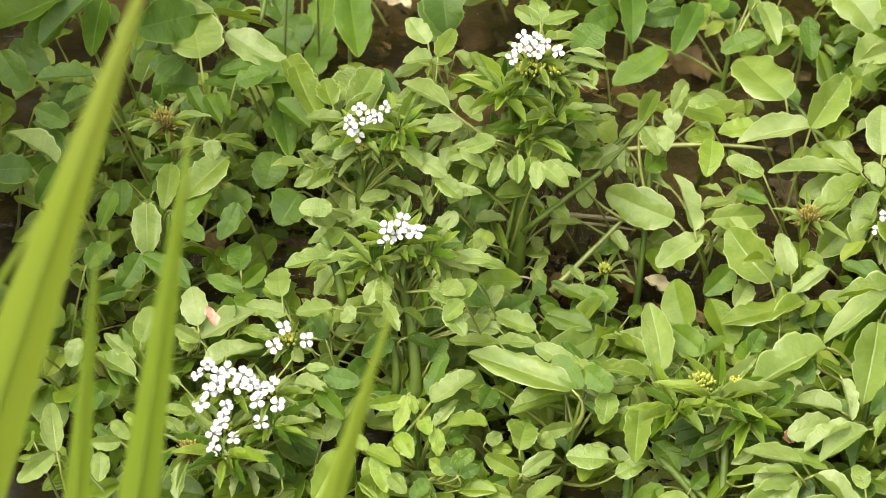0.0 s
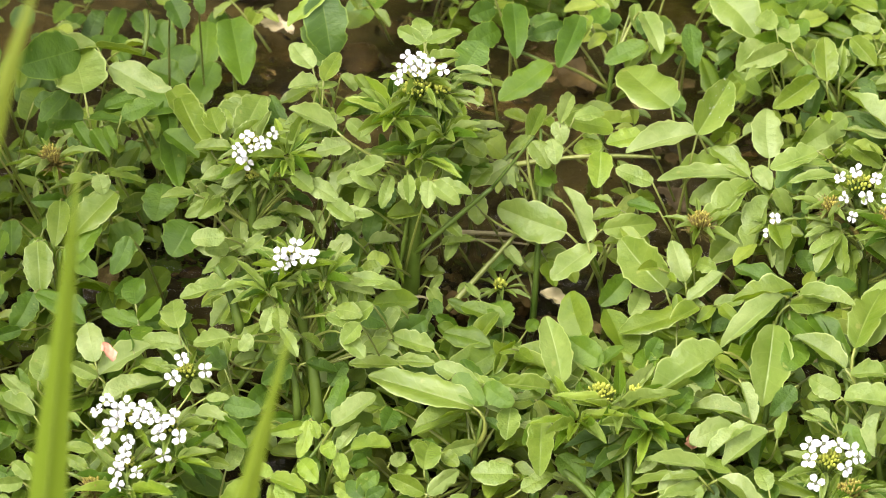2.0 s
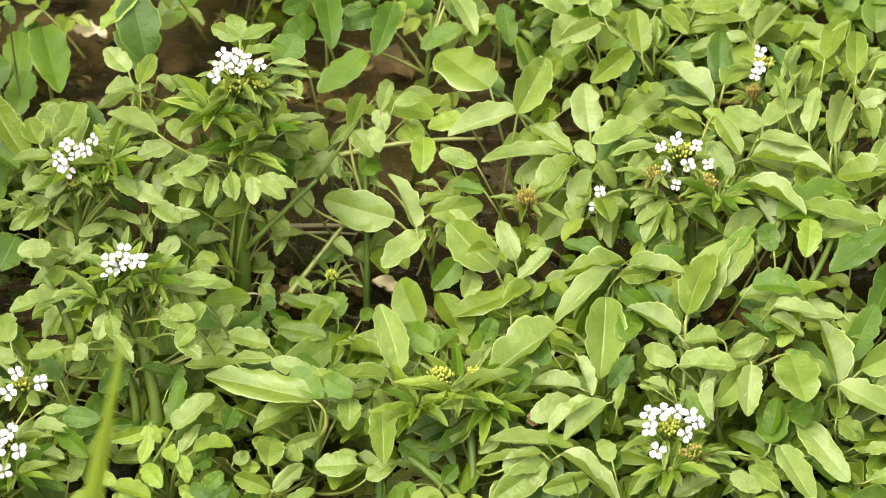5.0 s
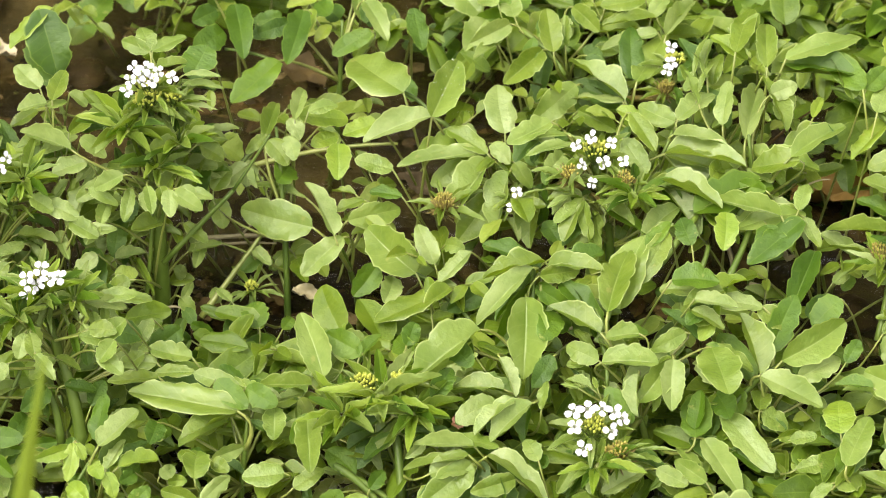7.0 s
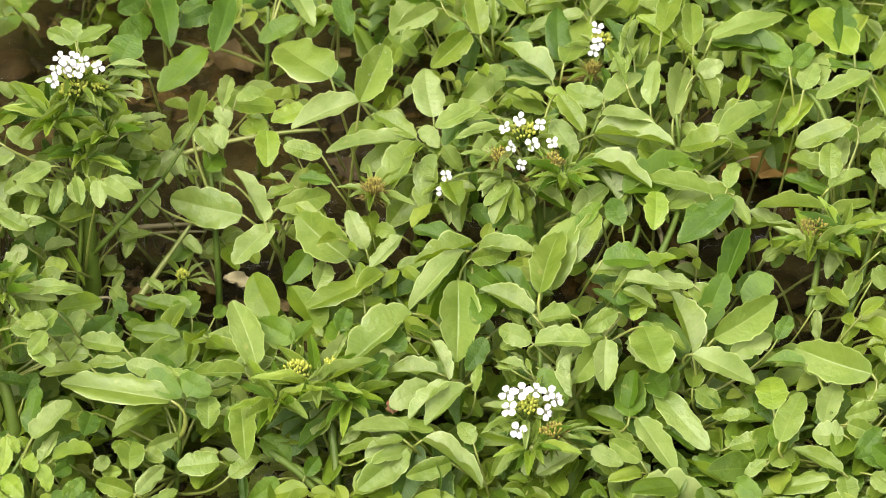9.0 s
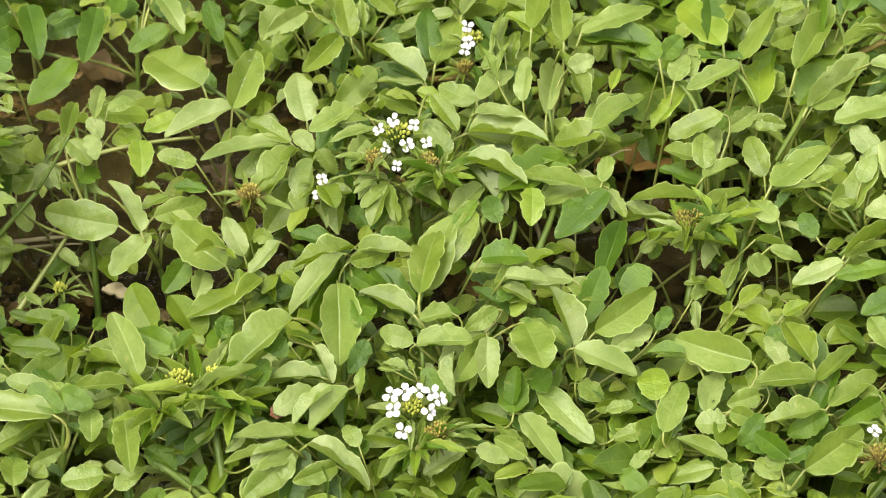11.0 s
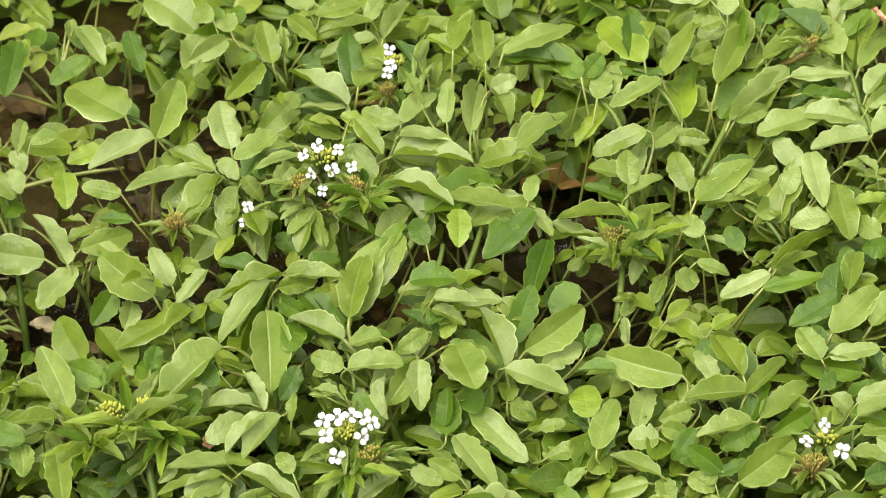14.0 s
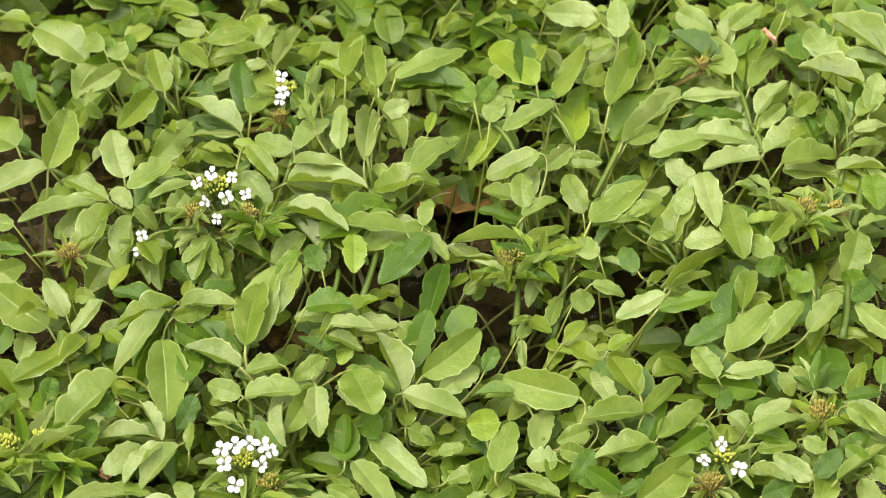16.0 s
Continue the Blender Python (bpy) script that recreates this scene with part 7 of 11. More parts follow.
leaf(p, FOLD, dark, 164, 656, 14, 31, 16, -17, 9.0, 4.3, False)
leaf(p, BROAD, leaf, 163, 651, 20, -36, 25, 152, 10.8, 5.0)
leaf(p, BROAD, dark, 165, 659, 13, -31, -14, 165, 8.4, 4.1, False)
leaf(p, FOLD, leaf, 162, 679, 36, -22, -33, 143, 9.2, 4.9)
leaf(p, BROAD, leaf, 157, 674, 33, -19, 36, -143, 10.9, 6.1)
leaf(p, BROAD, dark, 158, 687, 25, -25, 39, -139, 9.6, 6.3, False)
leaf(p, FOLD, leaf, 175, 671, 31, -25, -1, 143, 12.7, 5.8)
leaf(p, BROAD, dark, 176, 678, 23, -33, 15, 157, 10.8, 5.0, False)
leaf(p, BROAD, leaf, 173, 673, 33, 14, 12, -53, 10.9, 5.0)
leaf(p, BROAD, leaf, 146, 669, 30, 24, 40, -49, 7.3, 4.8)
leaf(p, BROAD, dark, 150, 670, 25, 27, 26, -28, 7.7, 4.7, False)
leaf(p, BROAD, leaf, 180, 663, 27, -25, -1, 143, 12.6, 5.8)
leaf(p, BROAD, dark, 165, 733, 67, 18, 33, -37, 12.6, 8.3)
leaf(p, BROAD, dark, 168, 742, 63, -9, 40, -49, 12.3, 8.1, False)
leaf(p, BROAD, dark, 142, 721, 59, 2, 44, -126, 12.5, 8.2)
leaf(p, BROAD, leaf, 168, 724, 63, 12, 4, -27, 14.0, 8.3)
leaf(p, FOLD, leaf, 169, 682, 41, 0, -17, 78, 24.1, 6.3)
leaf(p, BROAD, leaf, 194, 675, 50, 6, 11, -56, 29.9, 11.9)
leaf(p, BROAD, leaf, 189, 653, 40, -23, 17, -110, 13.2, 6.2)
leaf(p, FOLD, leaf, 185, 658, 40, -21, 17, -102, 14.3, 3.3)
leaf(p, BROAD, dark, 194, 666, 35, 21, -7, 7, 8.5, 8.3)
leaf(p, BROAD, pale, 188, 734, 70, 6, -10, 19, 31.4, 14.2)
leaf(p, BROAD, leaf, 194, 730, 65, 5, 6, -33, 34.6, 8.1)
leaf(p, BROAD, leaf, 175, 727, 62, 12, -2, -7, 15.0, 8.8)
leaf(p, BROAD, leaf, 193, 727, 66, -14, -16, 107, 21.8, 7.2)
leaf(p, BROAD, pale, 200, 721, 51, 7, -1, -14, 26.3, 12.6)
leaf(p, BROAD, dark, 163, 729, 70, 8, -12, 27, 22.7, 11.3)
leaf(p, BROAD, leaf, 184, 712, 55, -14, -17, 98, 21.4, 9.3)
leaf(p, FOLD, leaf, 176, 700, 43, 11, -17, 59, 16.4, 6.9)
leaf(p, BROAD, leaf, 178, 704, 41, 10, 2, -20, 16.9, 7.1)

p = plant(0.115, 0.610, 0.114, 0.619, 0.033, 1.2, "watercress plant with three smooth pale leaflets")
leaf(p, FOLD, leaf, 113, 617, 36, 33, 18, 23, 22.8, 10.5)
leaf(p, BROAD, dark, 112, 622, 28, 26, 0, 30, 21.1, 9.7, False)
leaf(p, FOLD, leaf, 121, 621, 38, 13, 41, -52, 27.8, 11.9)
leaf(p, BROAD, dark, 119, 631, 33, 30, 19, -20, 22.6, 10.0, False)
leaf(p, BROAD, dark, 114, 622, 26, -7, -5, -76, 24.8, 11.4, False)
leaf(p, BROAD, leaf, 126, 617, 33, 7, 44, -60, 17.7, 8.5)
leaf(p, BROAD, dark, 127, 624, 28, 24, 0, -40, 17.6, 8.1, False)
leaf(p, BROAD, pale, 99, 657, 34, -3, -1, -118, 18.1, 8.3, False)
leaf(p, FOLD, dark, 119, 650, 37, -22, 2, -142, 14.3, 6.6, False)
leaf(p, BROAD, leaf, 101, 616, 32, 2, -12, 8, 23.3, 15.4)
leaf(p, BROAD, dark, 104, 623, 23, -2, -15, 11, 24.7, 16.3, False)
leaf(p, FOLD, pale, 92, 639, 29, 30, 12, 28, 14.0, 6.5, False)
leaf(p, BROAD, dark, 91, 652, 34, 20, 36, -41, 10.1, 5.7, False)
leaf(p, BROAD, dark, 100, 647, 43, 4, -46, 59, 17.6, 9.8)
leaf(p, BROAD, dark, 96, 649, 40, 2, -47, 62, 16.8, 7.6, False)
leaf(p, BROAD, dark, 133, 648, 34, 5, 41, -52, 13.5, 8.9, False)
leaf(p, BROAD, dark, 143, 622, 35, 27, 25, -26, 9.8, 5.8)
leaf(p, BROAD, dark, 88, 601, 23, -10, 8, -127, 18.9, 8.7, False)
leaf(p, BROAD, dark, 92, 601, 21, 30, 19, -20, 16.6, 7.3, False)
leaf(p, BROAD, leaf, 112, 607, 29, -5, 13, -14, 11.6, 7.6)
leaf(p, BROAD, dark, 113, 615, 21, -7, 23, -25, 9.9, 6.5, False)
leaf(p, BROAD, dark, 112, 607, 24, -2, 46, -118, 9.9, 5.3, False)
leaf(p, FOLD, leaf, 117, 597, 25, -4, 48, -76, 9.4, 4.6)
leaf(p, BROAD, dark, 101, 594, 24, -14, 8, -132, 12.4, 5.7)
leaf(p, FOLD, dark, 100, 599, 19, -4, 15, -119, 11.1, 5.1, False)
leaf(p, BROAD, pale, 121, 591, 19, -6, 45, -123, 11.2, 5.3, False)
leaf(p, BROAD, dark, 112, 574, 5, -1, -12, 8, 23.3, 15.4, False)
leaf(p, BROAD, leaf, 100, 568, 14, 5, 1, -4, 15.5, 10.3)
leaf(p, BROAD, dark, 99, 576, 6, 0, 2, -4, 14.3, 9.5, False)
leaf(p, FOLD, leaf, 77, 590, 22, -28, 23, -161, 13.2, 6.8)
leaf(p, BROAD, dark, 75, 592, 17, -22, 33, -149, 12.7, 6.8, False)
leaf(p, BROAD, dark, 98, 614, 31, 7, 19, -166, 14.5, 9.6)
leaf(p, BROAD, dark, 103, 620, 27, 1, 15, -169, 13.1, 8.6, False)
leaf(p, BROAD, leaf, 117, 643, 43, 9, -17, 80, 19.7, 7.8)
leaf(p, BROAD, leaf, 115, 643, 42, -20, 16, -113, 14.9, 8.6)
leaf(p, BROAD, leaf, 91, 634, 47, 0, 16, -86, 9.8, 7.6)
leaf(p, BROAD, dark, 85, 643, 57, 0, 17, -94, 16.3, 10.9)
leaf(p, FOLD, leaf, 89, 648, 42, -19, 2, 177, 15.6, 6.3)
leaf(p, BROAD, dark, 145, 649, 40, -22, -11, 127, 13.6, 10.5)
leaf(p, FOLD, leaf, 113, 616, 36, -13, 15, -120, 23.0, 9.3)
leaf(p, BROAD, leaf, 99, 606, 30, -11, 11, -148, 27.8, 9.8)
leaf(p, BROAD, leaf, 122, 586, 21, 13, 15, -82, 14.1, 7.3)
leaf(p, BROAD, leaf, 113, 607, 28, -29, 15, -123, 10.6, 8.7)
leaf(p, BROAD, leaf, 121, 596, 25, 20, 15, -89, 9.1, 5.2)

p = plant(0.152, 0.585, 0.156, 0.590, 0.030, 1.2, "low watercress plant with wide pale notched leaflets")
leaf(p, BROAD, leaf, 171, 600, 37, 6, -45, 57, 27.4, 13.6)
leaf(p, BROAD, pale, 172, 610, 30, -10, -49, 79, 22.9, 12.2, False)
leaf(p, FOLD, dark, 150, 608, 36, -6, 2, 70, 13.3, 6.1)
leaf(p, FOLD, pale, 151, 611, 31, -6, -2, 71, 10.7, 4.9, False)
leaf(p, BROAD, dark, 135, 581, 24, 32, 26, -28, 15.6, 10.3, False)
leaf(p, BROAD, dark, 152, 596, 20, 18, 38, -44, 17.3, 9.7, False)
leaf(p, BROAD, dark, 142, 601, 16, 25, -29, 26, 14.0, 8.2, False)
leaf(p, BROAD, leaf, 133, 575, 24, -13, 46, -66, 13.0, 8.6)
leaf(p, BROAD, dark, 131, 577, 19, 28, 26, -27, 9.9, 6.5, False)
leaf(p, BROAD, dark, 163, 576, 16, 7, 4, 104, 15.4, 7.1, False)
leaf(p, BROAD, dark, 155, 574, 12, -13, -41, 129, 17.2, 7.6, False)
leaf(p, BROAD, leaf, 157, 568, 22, -8, 4, -180, 11.3, 7.4)
leaf(p, BROAD, dark, 162, 577, 15, -8, -10, 168, 10.5, 6.9, False)
leaf(p, BROAD, leaf, 132, 576, 24, -14, -12, 127, 10.0, 4.6)
leaf(p, BROAD, dark, 132, 583, 18, -8, -14, 119, 8.1, 3.7, False)
leaf(p, BROAD, dark, 161, 589, 20, 15, -42, 127, 12.1, 8.0, False)
leaf(p, BROAD, leaf, 172, 591, 30, 3, -48, 106, 12.5, 7.5)
leaf(p, BROAD, pale, 175, 600, 25, -10, -49, 78, 11.8, 7.2, False)
leaf(p, BROAD, leaf, 161, 586, 28, -1, 43, -129, 10.2, 6.8)
leaf(p, BROAD, dark, 165, 593, 21, -23, 15, -169, 8.7, 5.7, False)
leaf(p, BROAD, leaf, 175, 593, 31, 1, -31, 29, 10.3, 6.8)
leaf(p, BROAD, dark, 179, 599, 24, -5, -30, 28, 10.3, 6.8, False)
leaf(p, BROAD, leaf, 166, 568, 22, -12, 36, -143, 10.1, 6.7)
leaf(p, BROAD, dark, 170, 574, 20, -27, 49, -95, 8.7, 5.7, False)
leaf(p, BROAD, dark, 165, 578, 25, 5, 31, -151, 11.3, 7.5)
leaf(p, BROAD, dark, 164, 586, 19, 6, 31, -152, 11.6, 7.6, False)
leaf(p, BROAD, dark, 121, 570, 22, -2, 36, -143, 11.3, 7.4)
leaf(p, BROAD, dark, 125, 577, 12, -15, 13, -171, 9.0, 6.0, False)
leaf(p, BROAD, pale, 138, 597, 26, 11, -2, -5, 15.3, 11.5)
leaf(p, BROAD, leaf, 137, 579, 29, 8, 4, -28, 22.5, 9.5)
leaf(p, BROAD, leaf, 153, 587, 28, 9, 3, -24, 19.1, 8.8)
leaf(p, FOLD, leaf, 156, 567, 25, 10, -14, 54, 18.3, 5.9)
leaf(p, BROAD, leaf, 152, 567, 22, -15, -15, 84, 19.6, 9.4)
leaf(p, BROAD, leaf, 159, 582, 27, 0, -16, 79, 10.4, 9.6)

p = plant(0.246, 0.749, 0.226, 0.752, 0.059, 1.2, "leafy green watercress plant standing in shallow stream water")
leaf(p, BROAD, leaf, 223, 775, 68, -9, -50, 68, 21.7, 10.9)
leaf(p, BROAD, leaf, 225, 788, 60, -15, 12, 112, 20.6, 9.5, False)
leaf(p, BROAD, dark, 222, 781, 61, 17, 2, 39, 20.6, 9.5, False)
leaf(p, BROAD, dark, 205, 731, 48, 38, -28, -39, 19.3, 8.9, False)
leaf(p, BROAD, pale, 213, 735, 45, 8, -4, 48, 18.9, 8.7, False)
specks(leaf(p, FOLD, leaf, 186, 716, 44, 19, 38, -52, 15.7, 7.6), 12, 0.25, 0.95)
leaf(p, BROAD, leaf, 190, 728, 38, 29, -19, -54, 18.2, 8.4, False)
leaf(p, FOLD, dark, 185, 720, 40, 24, -3, -51, 14.0, 6.5, False)
leaf(p, BROAD, leaf, 197, 696, 37, 31, -17, 3, 17.1, 9.6)
specks(leaf(p, BROAD, leaf, 196, 719, 45, 10, 50, -110, 13.7, 7.2), 12, 0.25, 0.95)
leaf(p, BROAD, pale, 200, 723, 38, -6, -6, -129, 12.6, 5.8, False)
leaf(p, BROAD, leaf, 196, 728, 40, -21, -7, -145, 12.8, 5.9, False)
leaf(p, BROAD, leaf, 228, 765, 64, 34, 0, -12, 16.4, 9.1)
leaf(p, BROAD, leaf, 225, 769, 59, 33, 15, 17, 16.9, 7.8, False)
leaf(p, BROAD, dark, 230, 775, 59, 28, -22, -58, 15.6, 7.2, False)
leaf(p, BROAD, leaf, 223, 772, 67, -34, -48, 53, 13.2, 8.7)
leaf(p, FOLD, dark, 231, 784, 62, -1, 4, 101, 8.5, 3.9, False)
leaf(p, FOLD, dark, 226, 775, 61, 19, 7, 38, 7.9, 3.7, False)
leaf(p, BROAD, leaf, 230, 771, 55, -11, -7, 112, 16.3, 7.5, False)
leaf(p, BROAD, pale, 229, 775, 59, -7, -2, 107, 15.0, 6.9, False)
leaf(p, BROAD, leaf, 220, 746, 51, 8, 2, -71, 32.8, 15.1, False)
leaf(p, BROAD, dark, 224, 743, 48, 40, -31, -41, 31.8, 14.6, False)
leaf(p, BROAD, pale, 263, 745, 56, 16, -1, 40, 21.5, 9.9, False)
leaf(p, FOLD, dark, 261, 743, 60, 19, 4, 36, 23.5, 10.8, False)
leaf(p, BROAD, dark, 238, 750, 50, 1, 2, -123, 20.2, 9.3, False)
leaf(p, FOLD, dark, 241, 748, 55, 7, 2, -73, 22.7, 10.5, False)
leaf(p, FOLD, pale, 272, 740, 53, 30, -12, -44, 25.6, 11.8, False)
leaf(p, FOLD, dark, 270, 737, 50, 44, -38, -48, 25.7, 11.8, False)
leaf(p, BROAD, dark, 269, 747, 61, 22, -1, -55, 16.0, 7.4)
leaf(p, BROAD, leaf, 270, 757, 57, 40, -30, -37, 17.1, 7.9, False)
leaf(p, BROAD, pale, 274, 753, 59, 8, 5, -72, 15.4, 7.1, False)
leaf(p, BROAD, leaf, 253, 771, 68, -15, 41, -145, 16.3, 9.6)
leaf(p, FOLD, dark, 259, 780, 66, -2, 10, -82, 18.3, 8.4, False)
leaf(p, BROAD, dark, 252, 777, 64, -29, -18, -150, 18.1, 8.3, False)
leaf(p, BROAD, leaf, 271, 760, 65, 19, 38, -53, 17.6, 7.8)
leaf(p, FOLD, pale, 271, 769, 61, 14, -10, -68, 15.8, 7.3, False)
leaf(p, BROAD, leaf, 271, 766, 61, 19, -3, -60, 15.6, 7.2, False)
leaf(p, FOLD, leaf, 267, 733, 50, 9, -2, 48, 20.4, 9.4, False)
leaf(p, FOLD, dark, 263, 736, 48, -10, 2, 110, 20.9, 9.6, False)
leaf(p, BROAD, leaf, 270, 727, 44, 9, -9, 46, 31.0, 14.3, False)
leaf(p, FOLD, pale, 271, 730, 44, -7, -6, 63, 29.3, 13.5, False)
leaf(p, BROAD, leaf, 270, 721, 43, 9, -8, 47, 21.1, 9.7, False)
leaf(p, FOLD, leaf, 266, 723, 44, 10, -11, 90, 20.4, 9.4, False)
leaf(p, BROAD, leaf, 271, 721, 52, 23, -11, -57, 19.1, 8.8)
leaf(p, FOLD, pale, 275, 723, 48, 22, -17, -62, 16.9, 7.8, False)
leaf(p, BROAD, pale, 273, 725, 45, -5, 10, -85, 18.3, 8.4, False)
leaf(p, BROAD, leaf, 287, 723, 54, -7, 23, -32, 14.3, 9.4)
leaf(p, FOLD, leaf, 286, 733, 46, 40, 33, 25, 10.5, 4.8, False)
leaf(p, BROAD, leaf, 292, 724, 48, 43, -37, -49, 9.3, 4.3, False)
leaf(p, FOLD, leaf, 270, 716, 50, 20, 37, -51, 14.6, 6.4)
leaf(p, BROAD, pale, 270, 717, 46, 29, -15, -51, 15.1, 6.9, False)
leaf(p, FOLD, leaf, 275, 718, 45, 1, 7, -79, 12.8, 5.9, False)
leaf(p, FOLD, leaf, 269, 705, 46, 9, -8, -73, 26.9, 12.4)
leaf(p, FOLD, leaf, 269, 716, 39, 4, -2, -76, 23.5, 10.8, False)
leaf(p, BROAD, dark, 274, 714, 43, 17, -8, -65, 26.9, 12.4, False)
leaf(p, FOLD, leaf, 224, 724, 41, 25, -6, -52, 31.6, 14.6, False)
leaf(p, BROAD, dark, 217, 728, 43, 24, -8, -54, 28.3, 13.0, False)
leaf(p, FOLD, leaf, 220, 720, 48, 8, 45, -69, 14.8, 7.2)
leaf(p, FOLD, dark, 220, 726, 42, 16, 4, -61, 16.4, 7.5, False)
leaf(p, BROAD, leaf, 225, 726, 45, 10, 10, -114, 13.7, 6.3, False)
leaf(p, BROAD, leaf, 252, 716, 49, 0, -3, 100, 26.0, 12.0)
leaf(p, FOLD, leaf, 267, 704, 46, 3, -8, 98, 23.2, 10.7)
leaf(p, FOLD, leaf, 268, 711, 38, 6, 5, 51, 25.9, 11.9, False)
leaf(p, BROAD, leaf, 272, 709, 43, 2, -5, 55, 25.5, 11.7, False)
leaf(p, BROAD, leaf, 233, 710, 45, -25, 31, -162, 16.9, 9.3)
leaf(p, BROAD, dark, 232, 716, 40, -16, -9, -138, 16.9, 7.8, False)
leaf(p, FOLD, dark, 230, 716, 39, -7, 10, -131, 16.4, 7.6, False)
leaf(p, BROAD, dark, 241, 758, 63, 17, 21, -30, 11.2, 7.4)
leaf(p, FOLD, dark, 244, 762, 59, 12, -9, -69, 9.6, 4.4, False)
leaf(p, BROAD, dark, 241, 762, 58, 36, -22, -40, 11.4, 5.2, False)
leaf(p, BROAD, dark, 201, 732, 51, 16, -41, 34, 12.9, 8.5)
leaf(p, FOLD, leaf, 202, 740, 45, 25, 13, 33, 11.7, 5.4, False)
leaf(p, FOLD, leaf, 203, 736, 47, -10, -2, 65, 13.4, 6.2, False)
leaf(p, BROAD, leaf, 219, 751, 59, 20, -44, 116, 14.4, 9.5)
leaf(p, BROAD, dark, 218, 756, 55, 5, -17, 95, 9.6, 4.4, False)
leaf(p, BROAD, pale, 219, 759, 53, -16, 5, 116, 9.3, 4.3, False)
leaf(p, BROAD, leaf, 212, 731, 51, -22, -46, 47, 12.9, 8.5)
leaf(p, BROAD, leaf, 216, 730, 47, -5, -16, 62, 9.9, 4.6, False)
leaf(p, FOLD, dark, 213, 740, 46, 29, 16, 26, 9.0, 4.1, False)
leaf(p, BROAD, dark, 242, 746, 58, 7, 26, -35, 9.8, 6.5)
leaf(p, BROAD, pale, 242, 750, 55, 35, -21, -39, 7.5, 3.4, False)
leaf(p, BROAD, dark, 243, 757, 53, 23, -4, -53, 8.2, 3.8, False)
leaf(p, FOLD, leaf, 216, 732, 57, 4, 5, -33, 39.0, 10.7)
leaf(p, BROAD, leaf, 232, 753, 58, 8, -4, -6, 22.3, 11.3)
leaf(p, FOLD, leaf, 237, 744, 57, 8, 14, -65, 21.9, 7.6)
leaf(p, BROAD, leaf, 265, 736, 61, 7, -9, 8, 25.3, 11.6)
leaf(p, FOLD, dark, 248, 729, 50, -14, 18, -100, 22.5, 6.8)
leaf(p, BROAD, leaf, 246, 717, 50, 0, 18, -112, 18.9, 11.3)
leaf(p, BROAD, leaf, 245, 734, 55, 0, 18, -97, 22.5, 6.5)
leaf(p, BROAD, leaf, 271, 732, 57, 8, 8, -44, 21.5, 7.9)
leaf(p, BROAD, leaf, 219, 760, 56, -26, -17, 99, 12.0, 9.3)
leaf(p, BROAD, leaf, 216, 759, 64, 20, 18, -86, 9.1, 7.3)

p = plant(0.308, 0.717, 0.296, 0.703, 0.054, 1.2, "leafy green watercress plant standing in shallow stream water")
leaf(p, BROAD, leaf, 303, 730, 67, 16, -27, 13, 18.1, 12.0)
leaf(p, BROAD, leaf, 308, 739, 58, 5, -11, 51, 18.7, 8.6, False)
leaf(p, BROAD, dark, 305, 738, 60, 36, 21, 12, 17.3, 8.0, False)
leaf(p, BROAD, dark, 294, 734, 65, 9, -25, 11, 14.3, 9.4)
leaf(p, BROAD, pale, 295, 743, 59, 10, -5, 45, 11.2, 5.2, False)
leaf(p, FOLD, dark, 294, 743, 58, 42, -36, -49, 12.5, 5.8, False)
leaf(p, FOLD, leaf, 310, 716, 63, 6, 4, 52, 25.8, 11.9)
leaf(p, BROAD, pale, 311, 726, 58, 25, 18, 36, 23.5, 10.8, False)
leaf(p, FOLD, pale, 310, 725, 61, 15, 0, 40, 25.2, 11.6, False)
leaf(p, FOLD, leaf, 324, 724, 66, 19, -4, 34, 30.1, 13.8)
leaf(p, BROAD, dark, 331, 729, 62, -7, -2, 62, 32.2, 14.8, False)
leaf(p, FOLD, dark, 323, 729, 60, 37, 27, 23, 29.4, 13.5, False)
leaf(p, FOLD, leaf, 307, 731, 65, 5, 9, -119, 18.6, 8.5)
leaf(p, BROAD, dark, 306, 736, 58, -14, -2, -138, 16.3, 7.5, False)
leaf(p, BROAD, pale, 312, 740, 59, 5, 1, -119, 16.9, 7.8, False)
leaf(p, BROAD, leaf, 305, 707, 56, 17, 9, -59, 15.6, 7.2)
leaf(p, BROAD, dark, 307, 714, 48, 42, -36, -48, 17.4, 8.0, False)
leaf(p, BROAD, leaf, 311, 712, 52, 18, -1, -60, 15.2, 7.0, False)
leaf(p, BROAD, leaf, 299, 701, 56, 44, 39, 32, 17.3, 8.0)
leaf(p, FOLD, dark, 298, 703, 52, 38, 30, 25, 17.3, 8.0, False)
leaf(p, BROAD, leaf, 303, 708, 54, 27, 18, 33, 15.8, 7.3, False)
leaf(p, BROAD, leaf, 293, 697, 55, 50, 44, 32, 14.7, 6.7)
leaf(p, BROAD, dark, 295, 703, 51, 36, -27, -48, 15.1, 6.9, False)
leaf(p, BROAD, dark, 290, 702, 48, 31, 17, 23, 13.9, 6.4, False)
leaf(p, BROAD, leaf, 302, 701, 54, -1, 10, -80, 14.0, 6.4)
leaf(p, FOLD, dark, 303, 708, 49, 18, -11, -65, 14.3, 6.6, False)
leaf(p, BROAD, dark, 304, 709, 50, 23, -13, -60, 15.2, 7.0, False)
leaf(p, NARROW, leaf, 299, 695, 51, -3, 7, -83, 14.9, 4.0)
leaf(p, BROAD, leaf, 299, 702, 50, 14, 2, -65, 14.1, 6.5, False)
leaf(p, FOLD, pale, 303, 708, 44, 26, -16, -57, 17.3, 7.9, False)
leaf(p, FOLD, leaf, 291, 687, 48, -6, -10, -84, 20.3, 9.2)
